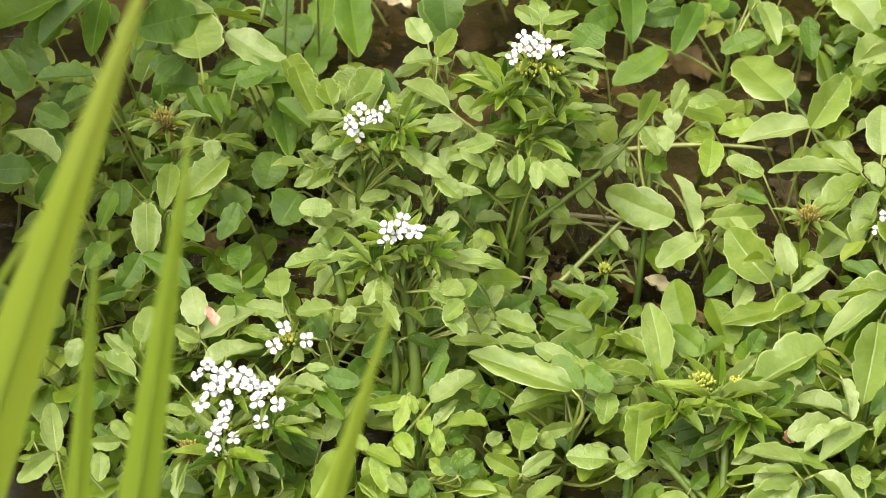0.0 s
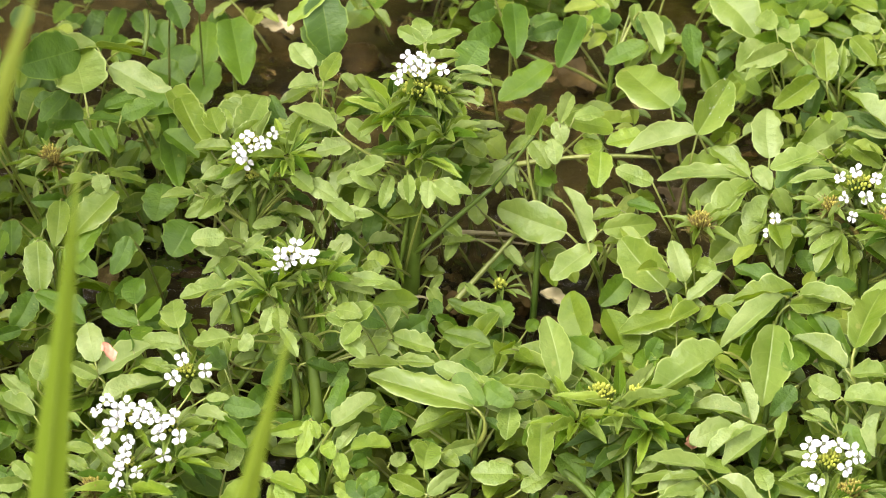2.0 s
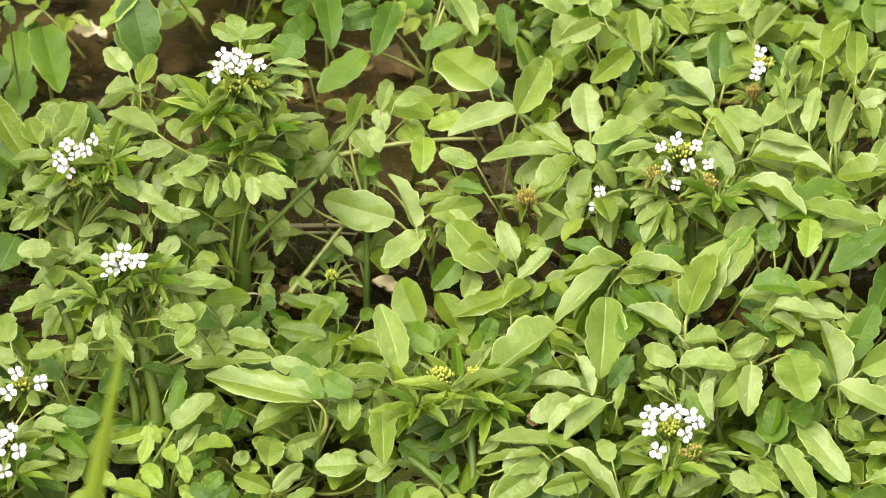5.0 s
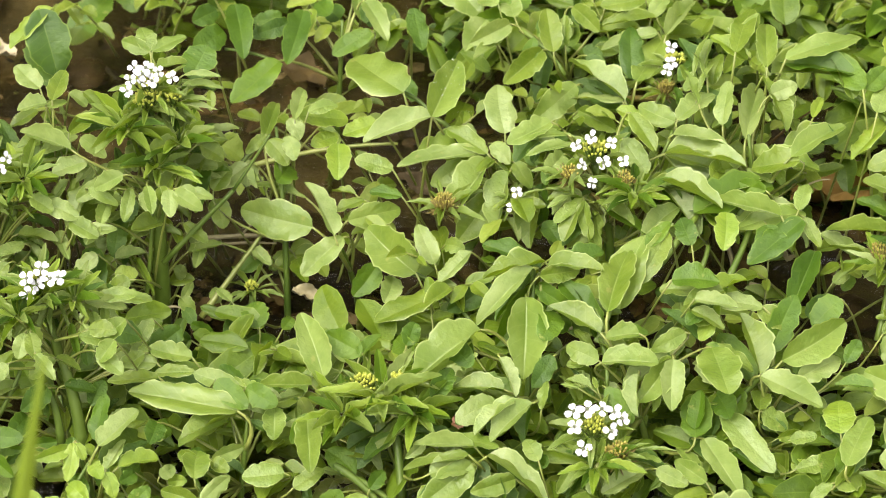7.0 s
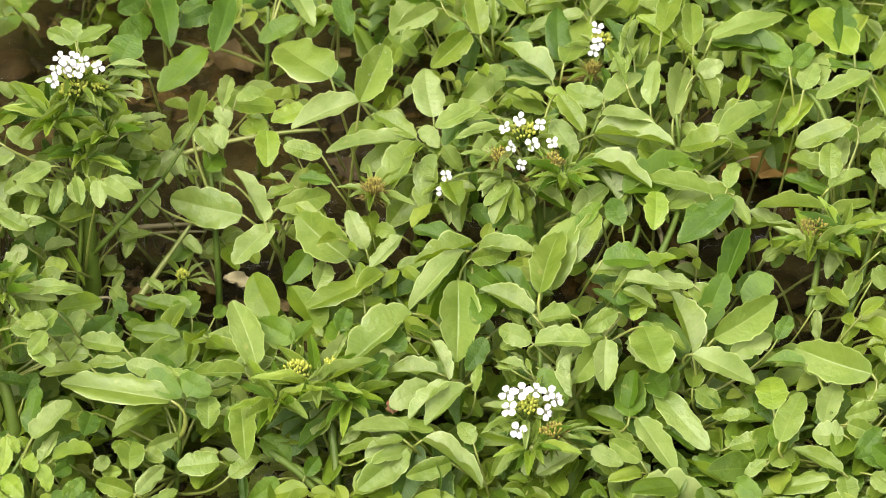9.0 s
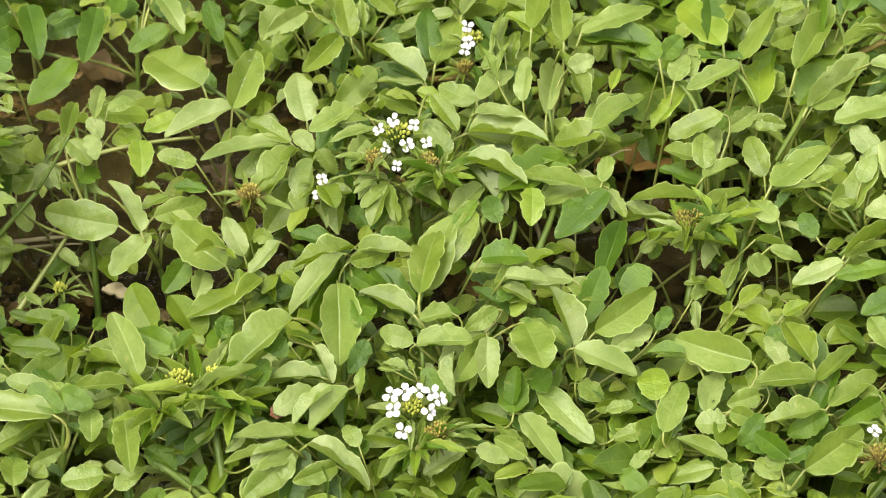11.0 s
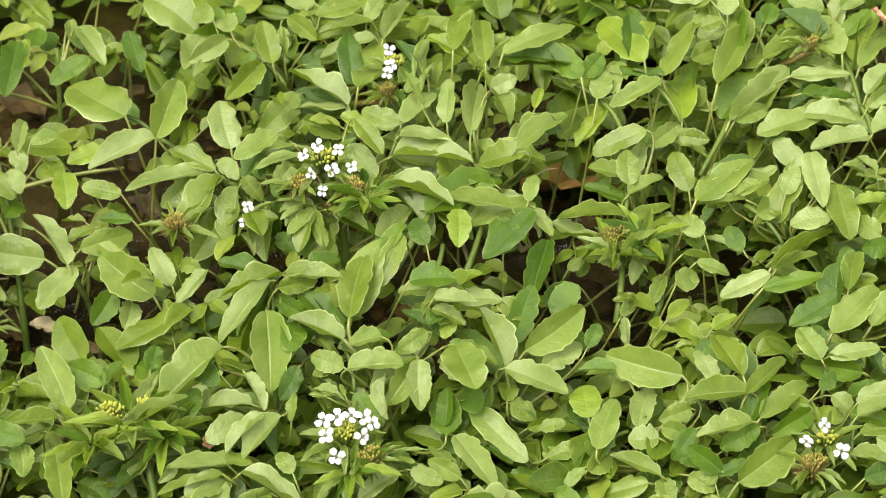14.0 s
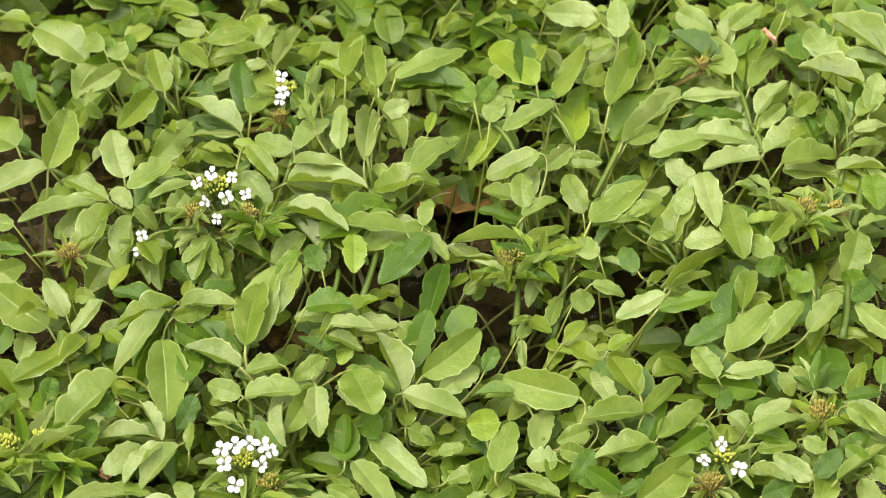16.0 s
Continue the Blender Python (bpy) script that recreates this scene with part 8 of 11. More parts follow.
leaf(p, BROAD, leaf, 297, 691, 46, -7, -4, -130, 19.2, 8.8, False)
leaf(p, BROAD, pale, 289, 691, 43, -9, 8, -133, 20.9, 9.6, False)
leaf(p, BROAD, dark, 303, 682, 47, -13, 3, 171, 15.8, 10.4)
leaf(p, FOLD, dark, 311, 690, 42, -31, 16, 134, 14.8, 6.8, False)
leaf(p, BROAD, leaf, 308, 685, 43, -29, 15, 130, 14.2, 6.5, False)
leaf(p, FOLD, leaf, 272, 694, 49, -3, 16, -83, 24.0, 11.1)
leaf(p, BROAD, dark, 281, 704, 43, 20, -6, -60, 27.6, 12.7, False)
leaf(p, BROAD, leaf, 275, 700, 41, 7, 11, -116, 20.9, 9.6, False)
leaf(p, NARROW, leaf, 287, 660, 42, 2, -7, 98, 23.7, 4.4)
leaf(p, BROAD, leaf, 293, 672, 35, 6, 0, 51, 22.7, 10.4, False)
leaf(p, BROAD, leaf, 286, 668, 33, 3, -12, 53, 22.5, 10.4, False)
leaf(p, BROAD, leaf, 291, 660, 40, -21, -17, 154, 18.7, 12.3)
leaf(p, BROAD, leaf, 291, 660, 42, 4, -5, -77, 12.9, 5.9)
leaf(p, BROAD, leaf, 292, 718, 59, -1, -38, 127, 12.9, 8.5)
leaf(p, FOLD, pale, 297, 728, 51, 1, -12, 99, 12.3, 5.6, False)
leaf(p, BROAD, leaf, 290, 722, 57, -31, 24, 124, 10.2, 4.7, False)
leaf(p, BROAD, leaf, 292, 756, 73, -21, 46, -70, 16.4, 10.8)
leaf(p, BROAD, dark, 291, 764, 71, 11, -6, -70, 12.1, 5.6, False)
leaf(p, BROAD, dark, 299, 763, 68, 7, 12, -71, 14.3, 6.6, False)
leaf(p, BROAD, leaf, 309, 747, 71, 11, 29, -39, 16.4, 10.8)
leaf(p, BROAD, pale, 309, 755, 64, 17, -11, -65, 15.7, 7.2, False)
leaf(p, BROAD, pale, 318, 756, 63, 36, -23, -36, 15.5, 7.1, False)
leaf(p, BROAD, leaf, 310, 707, 57, 32, 13, -22, 16.6, 8.5)
leaf(p, FOLD, leaf, 314, 715, 54, 21, -16, -63, 15.7, 7.2, False)
leaf(p, FOLD, pale, 311, 716, 48, 32, -23, -53, 16.7, 7.7, False)
leaf(p, BROAD, leaf, 278, 702, 52, 1, 38, -53, 12.7, 8.4)
leaf(p, FOLD, dark, 282, 709, 44, 7, 3, -72, 11.7, 5.4, False)
leaf(p, FOLD, pale, 284, 713, 45, 34, -19, -41, 10.8, 4.9, False)
leaf(p, BROAD, dark, 286, 679, 45, -20, 33, -160, 9.4, 6.2)
leaf(p, FOLD, leaf, 293, 683, 36, -32, -17, -158, 11.0, 5.0, False)
leaf(p, FOLD, leaf, 291, 686, 40, -18, -9, -141, 8.4, 3.9, False)
leaf(p, NARROW, leaf, 279, 676, 43, 6, -3, 51, 12.0, 2.2)
leaf(p, FOLD, pale, 285, 683, 39, -2, -2, 58, 12.5, 5.8, False)
leaf(p, BROAD, leaf, 277, 679, 40, 9, -9, 91, 11.6, 5.4, False)
leaf(p, NARROW, leaf, 276, 674, 42, -20, 6, 120, 9.4, 2.2)
leaf(p, BROAD, leaf, 280, 681, 39, -38, 30, 133, 8.9, 4.1, False)
leaf(p, BROAD, leaf, 275, 679, 39, -25, 20, 120, 9.1, 4.2, False)
leaf(p, NARROW, leaf, 278, 674, 42, -17, -4, -141, 8.7, 2.2)
leaf(p, BROAD, leaf, 277, 679, 35, -17, -9, -138, 7.9, 3.7, False)
leaf(p, BROAD, leaf, 283, 677, 35, -12, 3, -136, 7.6, 3.5, False)
leaf(p, NARROW, leaf, 277, 678, 44, -6, 8, -85, 9.0, 2.2)

p = plant(0.232, 0.685, 0.223, 0.661, 0.046, 1.2, "leafy green watercress plant standing in shallow stream water")
leaf(p, FOLD, dark, 199, 684, 42, 21, -13, -62, 24.9, 11.4, False)
leaf(p, FOLD, leaf, 200, 679, 47, 4, 7, -75, 24.6, 11.3, False)
leaf(p, BROAD, dark, 209, 682, 47, 21, -2, -56, 11.1, 5.1, False)
leaf(p, BROAD, leaf, 216, 687, 44, 12, 10, -66, 13.9, 6.4, False)
leaf(p, BROAD, leaf, 234, 683, 53, -29, 12, 133, 23.5, 10.8, False)
leaf(p, BROAD, leaf, 239, 691, 51, -32, 18, 133, 21.6, 9.9, False)
leaf(p, BROAD, dark, 249, 677, 45, -19, -11, -140, 15.7, 7.2, False)
leaf(p, BROAD, dark, 250, 676, 45, -42, 35, 131, 16.8, 7.7, False)
leaf(p, FOLD, leaf, 266, 664, 50, -25, -31, 138, 14.7, 6.9)
leaf(p, FOLD, pale, 264, 669, 44, 7, -9, 94, 14.3, 6.6, False)
leaf(p, BROAD, dark, 265, 669, 46, -26, 11, 128, 13.4, 6.2, False)
leaf(p, FOLD, pale, 206, 643, 33, -4, -9, 104, 11.4, 5.2, False)
leaf(p, FOLD, dark, 215, 646, 27, -18, 4, 119, 11.6, 5.4, False)
leaf(p, BROAD, leaf, 216, 650, 35, -3, 3, -127, 16.0, 7.4, False)
leaf(p, FOLD, leaf, 216, 654, 32, -9, 4, -133, 18.1, 8.3, False)
leaf(p, BROAD, leaf, 194, 663, 44, 2, -38, 28, 12.2, 8.1)
leaf(p, FOLD, pale, 193, 669, 40, 18, -3, 36, 10.1, 4.7, False)
leaf(p, BROAD, pale, 193, 666, 39, 35, 25, 23, 11.7, 5.4, False)
leaf(p, BROAD, pale, 208, 679, 45, -3, -8, 104, 10.6, 4.9, False)
leaf(p, FOLD, dark, 202, 676, 45, -24, 12, 122, 10.7, 4.9, False)
leaf(p, BROAD, leaf, 214, 666, 47, -20, 44, -64, 13.5, 8.9)
leaf(p, BROAD, dark, 214, 673, 40, 31, -16, -47, 9.6, 4.4, False)
leaf(p, FOLD, leaf, 214, 666, 43, 8, 8, -72, 10.4, 4.8, False)
leaf(p, BROAD, dark, 206, 654, 42, 21, -27, 13, 11.0, 7.2)
leaf(p, BROAD, leaf, 205, 664, 35, 9, 4, 48, 10.0, 4.6, False)
leaf(p, FOLD, leaf, 205, 657, 37, 34, 19, 16, 10.0, 4.6, False)
leaf(p, BROAD, leaf, 255, 650, 44, 2, -38, 28, 12.2, 8.1)
leaf(p, FOLD, leaf, 262, 658, 37, 30, 17, 27, 10.2, 4.7, False)
leaf(p, FOLD, leaf, 260, 662, 37, 32, 25, 31, 12.6, 5.8, False)
leaf(p, BROAD, leaf, 180, 646, 37, -20, 44, -64, 13.3, 8.8)
leaf(p, BROAD, leaf, 226, 672, 50, 31, 17, -26, 11.8, 6.9)
leaf(p, FOLD, leaf, 231, 681, 42, 42, 35, 18, 10.6, 4.9, False)
leaf(p, BROAD, leaf, 230, 685, 42, 31, -16, -47, 13.4, 6.2, False)
leaf(p, FOLD, leaf, 260, 674, 53, 21, 12, 38, 9.3, 4.3)
leaf(p, FOLD, leaf, 262, 676, 48, 0, -7, 56, 8.6, 4.0, False)
leaf(p, FOLD, leaf, 258, 679, 48, 13, 8, 45, 10.0, 4.6, False)
leaf(p, BROAD, leaf, 262, 671, 52, 3, 4, 54, 7.0, 3.2)
leaf(p, BROAD, dark, 264, 676, 48, 4, -2, 96, 7.9, 3.6, False)
leaf(p, FOLD, pale, 267, 678, 48, 11, -5, 90, 7.0, 3.2, False)
leaf(p, NARROW, leaf, 249, 679, 54, -3, 7, -82, 11.2, 2.8)
leaf(p, BROAD, dark, 258, 645, 42, 35, -50, 77, 12.2, 8.1)
leaf(p, FOLD, dark, 264, 652, 33, 10, -14, 89, 11.1, 5.1, False)
leaf(p, FOLD, leaf, 257, 652, 35, 6, -13, 50, 11.4, 5.2, False)
leaf(p, BROAD, leaf, 208, 677, 50, 16, 16, -85, 11.1, 7.1)
leaf(p, FOLD, leaf, 212, 674, 48, 0, -17, 86, 17.5, 3.4)
leaf(p, BROAD, leaf, 238, 685, 57, -11, 5, 176, 25.2, 9.5)
leaf(p, BROAD, leaf, 245, 673, 51, -11, 5, 175, 25.4, 11.9)
leaf(p, BROAD, leaf, 239, 659, 48, 0, -16, 91, 14.6, 9.9)
leaf(p, FOLD, leaf, 218, 720, 48, 5, 10, -51, 34.8, 8.1)

p = plant(0.235, 0.621, 0.234, 0.628, 0.037, 1.2, "watercress plant with smooth pale leaves and a brown bud head")
leaf(p, BROAD, dark, 241, 637, 34, 33, -4, -9, 15.2, 8.1, False)
leaf(p, FOLD, dark, 231, 621, 32, 39, -29, -36, 22.4, 10.3, False)
leaf(p, FOLD, leaf, 242, 615, 34, 22, -2, -56, 21.0, 9.7)
leaf(p, BROAD, dark, 235, 637, 32, -28, -27, 144, 15.5, 8.6, False)
leaf(p, BROAD, dark, 223, 608, 27, 24, -10, -3, 14.3, 9.4, False)
leaf(p, FOLD, dark, 224, 611, 30, -4, 5, -128, 15.4, 7.1, False)
leaf(p, FOLD, leaf, 258, 617, 35, 22, 9, -51, 19.6, 9.0)
leaf(p, BROAD, dark, 257, 627, 31, 30, 22, -31, 17.7, 8.3, False)
leaf(p, BROAD, leaf, 288, 608, 34, 22, -35, 24, 19.6, 8.7)
leaf(p, BROAD, dark, 290, 620, 26, 12, -15, 42, 17.2, 7.9, False)
leaf(p, BROAD, dark, 260, 597, 25, 5, 6, -16, 23.7, 15.7)
leaf(p, BROAD, dark, 260, 606, 21, 2, -9, -5, 22.2, 14.6, False)
leaf(p, FOLD, dark, 235, 600, 27, -10, -50, 69, 22.1, 9.8)
leaf(p, BROAD, pale, 239, 610, 19, 16, 1, 40, 21.5, 9.9, False)
leaf(p, FOLD, leaf, 266, 590, 26, 32, -9, -37, 14.2, 6.5)
leaf(p, BROAD, pale, 265, 596, 23, 28, -1, -43, 11.0, 5.0, False)
leaf(p, BROAD, dark, 277, 593, 28, 29, 9, -19, 10.6, 7.0)
leaf(p, BROAD, dark, 279, 594, 23, 30, 14, -24, 8.9, 5.9, False)
leaf(p, BROAD, dark, 264, 632, 41, 2, -38, 28, 12.1, 8.0)
leaf(p, BROAD, pale, 269, 639, 31, -20, -49, 62, 11.5, 7.6, False)
leaf(p, BROAD, dark, 285, 630, 42, -1, -38, 127, 12.1, 8.0)
leaf(p, BROAD, dark, 285, 635, 39, -39, -50, 70, 11.3, 7.4, False)
leaf(p, BROAD, leaf, 244, 604, 30, -37, 20, -174, 8.9, 5.9)
leaf(p, BROAD, dark, 250, 609, 26, -23, 20, -174, 9.4, 6.2, False)
leaf(p, FOLD, dark, 239, 610, 31, -27, 0, -159, 12.3, 5.7)
leaf(p, BROAD, dark, 243, 619, 23, -31, -10, -164, 10.3, 4.7, False)
leaf(p, BROAD, leaf, 248, 606, 30, -24, 33, -160, 11.9, 7.1)
leaf(p, BROAD, pale, 250, 610, 23, -21, 37, -154, 10.3, 6.0, False)
leaf(p, NARROW, dark, 254, 596, 27, 38, -28, -42, 14.8, 3.7)
leaf(p, NARROW, dark, 258, 601, 19, 31, 18, 26, 14.2, 2.8, False)
leaf(p, NARROW, leaf, 254, 596, 27, 34, 22, 23, 13.3, 2.6)
leaf(p, NARROW, dark, 255, 600, 22, 30, -18, -50, 11.3, 2.6, False)
leaf(p, NARROW, dark, 254, 596, 27, 27, -14, -53, 12.2, 3.2)
leaf(p, NARROW, pale, 262, 603, 19, 29, -16, -51, 11.6, 3.1, False)
leaf(p, BROAD, leaf, 254, 596, 27, 10, -8, -117, 8.4, 3.9)
leaf(p, BROAD, pale, 260, 604, 19, -15, -19, -133, 8.5, 3.7, False)
leaf(p, BROAD, dark, 254, 596, 27, 15, 19, 47, 9.0, 3.9)
leaf(p, FOLD, dark, 255, 597, 23, 6, 14, 53, 7.9, 3.6, False)
leaf(p, FOLD, leaf, 214, 645, 40, 6, 12, -61, 30.1, 5.2)
leaf(p, FOLD, leaf, 216, 645, 39, 11, 14, -76, 16.2, 4.5)
leaf(p, BROAD, leaf, 213, 643, 39, -15, -15, 103, 19.4, 8.1)
leaf(p, BROAD, dark, 209, 637, 38, 8, 16, -89, 23.4, 7.8)
leaf(p, FOLD, leaf, 237, 628, 40, 9, 1, -24, 20.1, 8.3)
leaf(p, BROAD, leaf, 221, 604, 32, 12, -9, 15, 15.1, 9.4)
leaf(p, BROAD, leaf, 224, 605, 32, 10, 15, -90, 17.8, 7.1)
leaf(p, BROAD, leaf, 227, 612, 36, 6, 8, -50, 27.6, 11.7)
leaf(p, BROAD, dark, 235, 629, 38, -13, -13, 112, 22.0, 9.7)

p = plant(0.191, 0.579, 0.191, 0.589, 0.036, 1.2, "low watercress plant with folded leaves and few white flowers")
leaf(p, BROAD, dark, 186, 599, 34, 37, -22, 8, 13.0, 8.6, False)
leaf(p, BROAD, dark, 180, 602, 33, 33, -4, -9, 14.0, 7.6, False)
leaf(p, FOLD, dark, 193, 599, 30, 39, 29, 16, 15.9, 7.3, False)
leaf(p, BROAD, dark, 189, 593, 30, 6, -46, 48, 15.6, 7.1, False)
leaf(p, FOLD, dark, 189, 581, 29, 30, -7, -40, 18.5, 8.5, False)
leaf(p, FOLD, leaf, 190, 579, 32, 2, -8, 98, 19.8, 9.1)
leaf(p, BROAD, dark, 197, 586, 22, 11, -9, 44, 18.6, 8.6, False)
leaf(p, BROAD, dark, 192, 577, 31, -13, -43, 118, 15.0, 8.3)
leaf(p, FOLD, dark, 210, 579, 33, -15, -41, 122, 15.6, 7.6)
leaf(p, BROAD, dark, 213, 586, 28, 1, -48, 99, 12.4, 6.9, False)
leaf(p, BROAD, leaf, 210, 581, 34, -8, -48, 56, 8.6, 5.7)
leaf(p, BROAD, dark, 211, 591, 26, 9, -38, 29, 8.4, 5.5, False)
leaf(p, BROAD, pale, 223, 582, 24, -7, -47, 52, 10.0, 6.6, False)
leaf(p, BROAD, leaf, 226, 579, 34, 11, 5, -68, 15.6, 7.2)
leaf(p, FOLD, dark, 227, 590, 25, 8, 4, -71, 14.2, 6.5, False)
leaf(p, FOLD, leaf, 224, 572, 35, 4, 3, -75, 16.8, 7.7)
leaf(p, FOLD, dark, 223, 577, 31, 6, 21, -117, 14.5, 6.7, False)
leaf(p, BROAD, leaf, 224, 568, 31, -2, 0, -82, 14.9, 6.9)
leaf(p, FOLD, dark, 224, 578, 23, 12, -7, -69, 12.3, 5.7, False)
leaf(p, FOLD, leaf, 219, 561, 28, 7, 2, -117, 14.8, 6.8)
leaf(p, FOLD, dark, 225, 567, 24, 6, -7, -75, 14.5, 6.7, False)
leaf(p, FOLD, leaf, 180, 558, 26, 19, 38, -53, 25.0, 13.0)
leaf(p, FOLD, dark, 183, 566, 16, 31, 19, -28, 19.4, 10.1, False)
leaf(p, BROAD, dark, 185, 566, 27, -4, -20, 105, 11.8, 5.4)
leaf(p, FOLD, pale, 189, 575, 19, -16, -13, 120, 10.1, 4.7, False)
leaf(p, BROAD, leaf, 173, 561, 24, 2, -29, 16, 9.6, 6.3)
leaf(p, BROAD, dark, 173, 565, 18, 1, -18, 4, 8.9, 5.9, False)
leaf(p, BROAD, dark, 215, 586, 36, 19, 33, -45, 8.7, 5.7)
leaf(p, FOLD, dark, 176, 564, 26, 17, -39, 31, 14.5, 7.5)
leaf(p, BROAD, dark, 171, 580, 31, -26, -29, 141, 13.0, 7.6)
leaf(p, BROAD, dark, 171, 592, 22, -14, -42, 121, 13.0, 6.7, False)
leaf(p, FOLD, leaf, 190, 593, 40, 8, -8, 13, 20.5, 10.2)
leaf(p, BROAD, leaf, 181, 595, 37, 12, -7, 10, 15.1, 7.1)
leaf(p, FOLD, leaf, 191, 588, 37, 0, -16, 83, 21.5, 8.8)
leaf(p, FOLD, leaf, 190, 587, 37, 8, 9, -51, 21.4, 6.7)
leaf(p, FOLD, leaf, 193, 580, 32, 8, 10, -58, 22.4, 8.0)
leaf(p, BROAD, pale, 187, 622, 36, 18, 13, -70, 10.0, 5.2)
leaf(p, BROAD, leaf, 219, 585, 33, -31, 14, -139, 10.1, 7.3)

p = plant(0.257, 0.562, 0.252, 0.565, 0.033, 1.2, "leafy green watercress plant standing in shallow stream water")
leaf(p, BROAD, leaf, 239, 554, 28, 16, -41, 34, 15.4, 7.5)
leaf(p, BROAD, dark, 240, 555, 28, 22, 35, -48, 13.6, 7.5)
leaf(p, BROAD, pale, 242, 564, 20, 34, -16, -39, 14.6, 6.7, False)
leaf(p, FOLD, leaf, 240, 564, 22, 28, -7, -47, 13.0, 6.0, False)
leaf(p, NARROW, leaf, 247, 552, 28, 14, -2, -66, 22.4, 6.1)
leaf(p, FOLD, dark, 249, 556, 22, 28, -19, -56, 20.7, 9.5, False)
leaf(p, FOLD, leaf, 252, 556, 21, 18, 4, -59, 24.7, 11.4, False)
leaf(p, BROAD, leaf, 239, 546, 25, 0, 24, -33, 15.5, 10.2)
leaf(p, FOLD, leaf, 239, 552, 18, 6, -1, -74, 10.4, 4.8, False)
leaf(p, FOLD, pale, 243, 551, 17, 37, 28, 23, 11.6, 5.3, False)
leaf(p, BROAD, leaf, 267, 549, 28, -6, -45, 44, 14.2, 9.4)
leaf(p, FOLD, dark, 266, 555, 26, 8, 5, 50, 13.7, 6.3, False)
leaf(p, BROAD, dark, 271, 552, 22, 25, 17, 36, 15.2, 7.0, False)
leaf(p, BROAD, leaf, 270, 563, 33, 20, -4, 32, 17.3, 7.9)
leaf(p, FOLD, dark, 272, 572, 26, 10, -5, 45, 17.9, 8.2, False)
leaf(p, BROAD, leaf, 268, 567, 27, 25, 4, 28, 17.6, 8.1, False)
leaf(p, FOLD, leaf, 258, 576, 37, -17, 39, -149, 14.8, 6.9)
leaf(p, FOLD, dark, 255, 578, 32, -8, -7, -131, 13.8, 6.3, False)
leaf(p, BROAD, dark, 261, 585, 32, -4, 13, -84, 13.8, 6.3, False)
leaf(p, BROAD, dark, 259, 555, 30, 22, -38, 28, 9.7, 6.4)
leaf(p, BROAD, pale, 266, 561, 19, 7, -4, 49, 9.1, 4.2, False)
leaf(p, FOLD, leaf, 258, 560, 25, 39, 32, 26, 10.1, 4.6, False)
leaf(p, BROAD, leaf, 240, 568, 33, -18, 43, -140, 8.6, 5.7)
leaf(p, FOLD, leaf, 240, 572, 26, -19, -9, -141, 9.8, 4.5, False)
leaf(p, BROAD, leaf, 243, 577, 25, -8, 15, -89, 9.4, 4.3, False)
leaf(p, BROAD, dark, 221, 552, 26, 4, 47, -75, 12.7, 7.5)
leaf(p, BROAD, dark, 226, 556, 21, 19, 0, -59, 11.2, 5.1, False)
leaf(p, FOLD, leaf, 225, 558, 16, -11, 16, -92, 12.6, 5.8, False)
leaf(p, BROAD, leaf, 259, 543, 26, -19, -43, 40, 12.4, 8.2)
leaf(p, BROAD, pale, 263, 547, 21, -8, -16, 65, 9.5, 4.3, False)
leaf(p, FOLD, leaf, 258, 550, 22, 25, 8, 30, 7.8, 3.6, False)
leaf(p, BROAD, leaf, 237, 586, 30, -32, -16, 74, 9.9, 5.8)


# ---- flower heads ----
def flower_mesh(seed):
    """Four white petals, each with a narrow claw and a rounded tip, round a small dark green eye with pale anthers; one unit across, facing z."""
    rng = random.Random(seed)
    bm = bmesh.new()
    for k in range(4):
        a0 = k * math.pi / 2 + rng.uniform(-0.22, 0.22)
        size = rng.uniform(0.42, 0.54)
        lift = rng.uniform(0.00, 0.22)
        sag = rng.uniform(0.02, 0.16)
        cols = []
        for i in range(7):
            r = i / 6
            half = (0.045, 0.075, 0.14, 0.195, 0.215, 0.19, 0.11)[i] * rng.uniform(0.93, 1.07)
            line = []
            for j in (-1, -0.5, 0, 0.5, 1):
                u = r * size + 0.03 - (0.02 if i == 6 and j == 0 else 0)
                v = j * half
                z = lift * r * r - sag * r ** 3 + 0.05 * j * j * r + 0.05 + 0.02 * math.sin(9 * j + k)
                line.append(bm.verts.new((u * math.cos(a0) - v * math.sin(a0), u * math.sin(a0) + v * math.cos(a0), z)))
            cols.append(line)
        for i, (a, b) in enumerate(zip(cols, cols[1:])):
            for j in range(4):
                bm.faces.new((a[j], b[j], b[j + 1], a[j + 1])).material_index = 2 if i == 0 else 0
    eye = bmesh.ops.create_icosphere(bm, subdivisions=2, radius=0.105, matrix=Matrix.Translation((0, 0, 0.07)))
    for v in eye["verts"]:
        for f in v.link_faces:
            f.material_index = 2
    for k in range(5):
        a = k * math.tau / 5 + rng.uniform(-0.3, 0.3)
        knob = bmesh.ops.create_icosphere(bm, subdivisions=1, radius=0.034, matrix=Matrix.Translation((0.11 * math.cos(a), 0.11 * math.sin(a), 0.17)))
        for v in knob["verts"]:
            for f in v.link_faces:
                f.material_index = 1
    return mesh_of("flower", bm, [petal_mat, eye_mat, heart_mat])


def bud_mesh(mat):
    bm = bmesh.new()
    bmesh.ops.create_icosphere(bm, subdivisions=2, radius=0.5)
    for v in bm.verts:
        v.co.xy = v.co.xy * (0.78 - 0.35 * max(0, v.co.z) + 0.05 * math.cos(4 * math.atan2(v.co.y, v.co.x)))
        v.co.z *= 1.5
    return mesh_of("bud", bm, [mat])


FLOWERS = [flower_mesh(k) for k in range(5)]
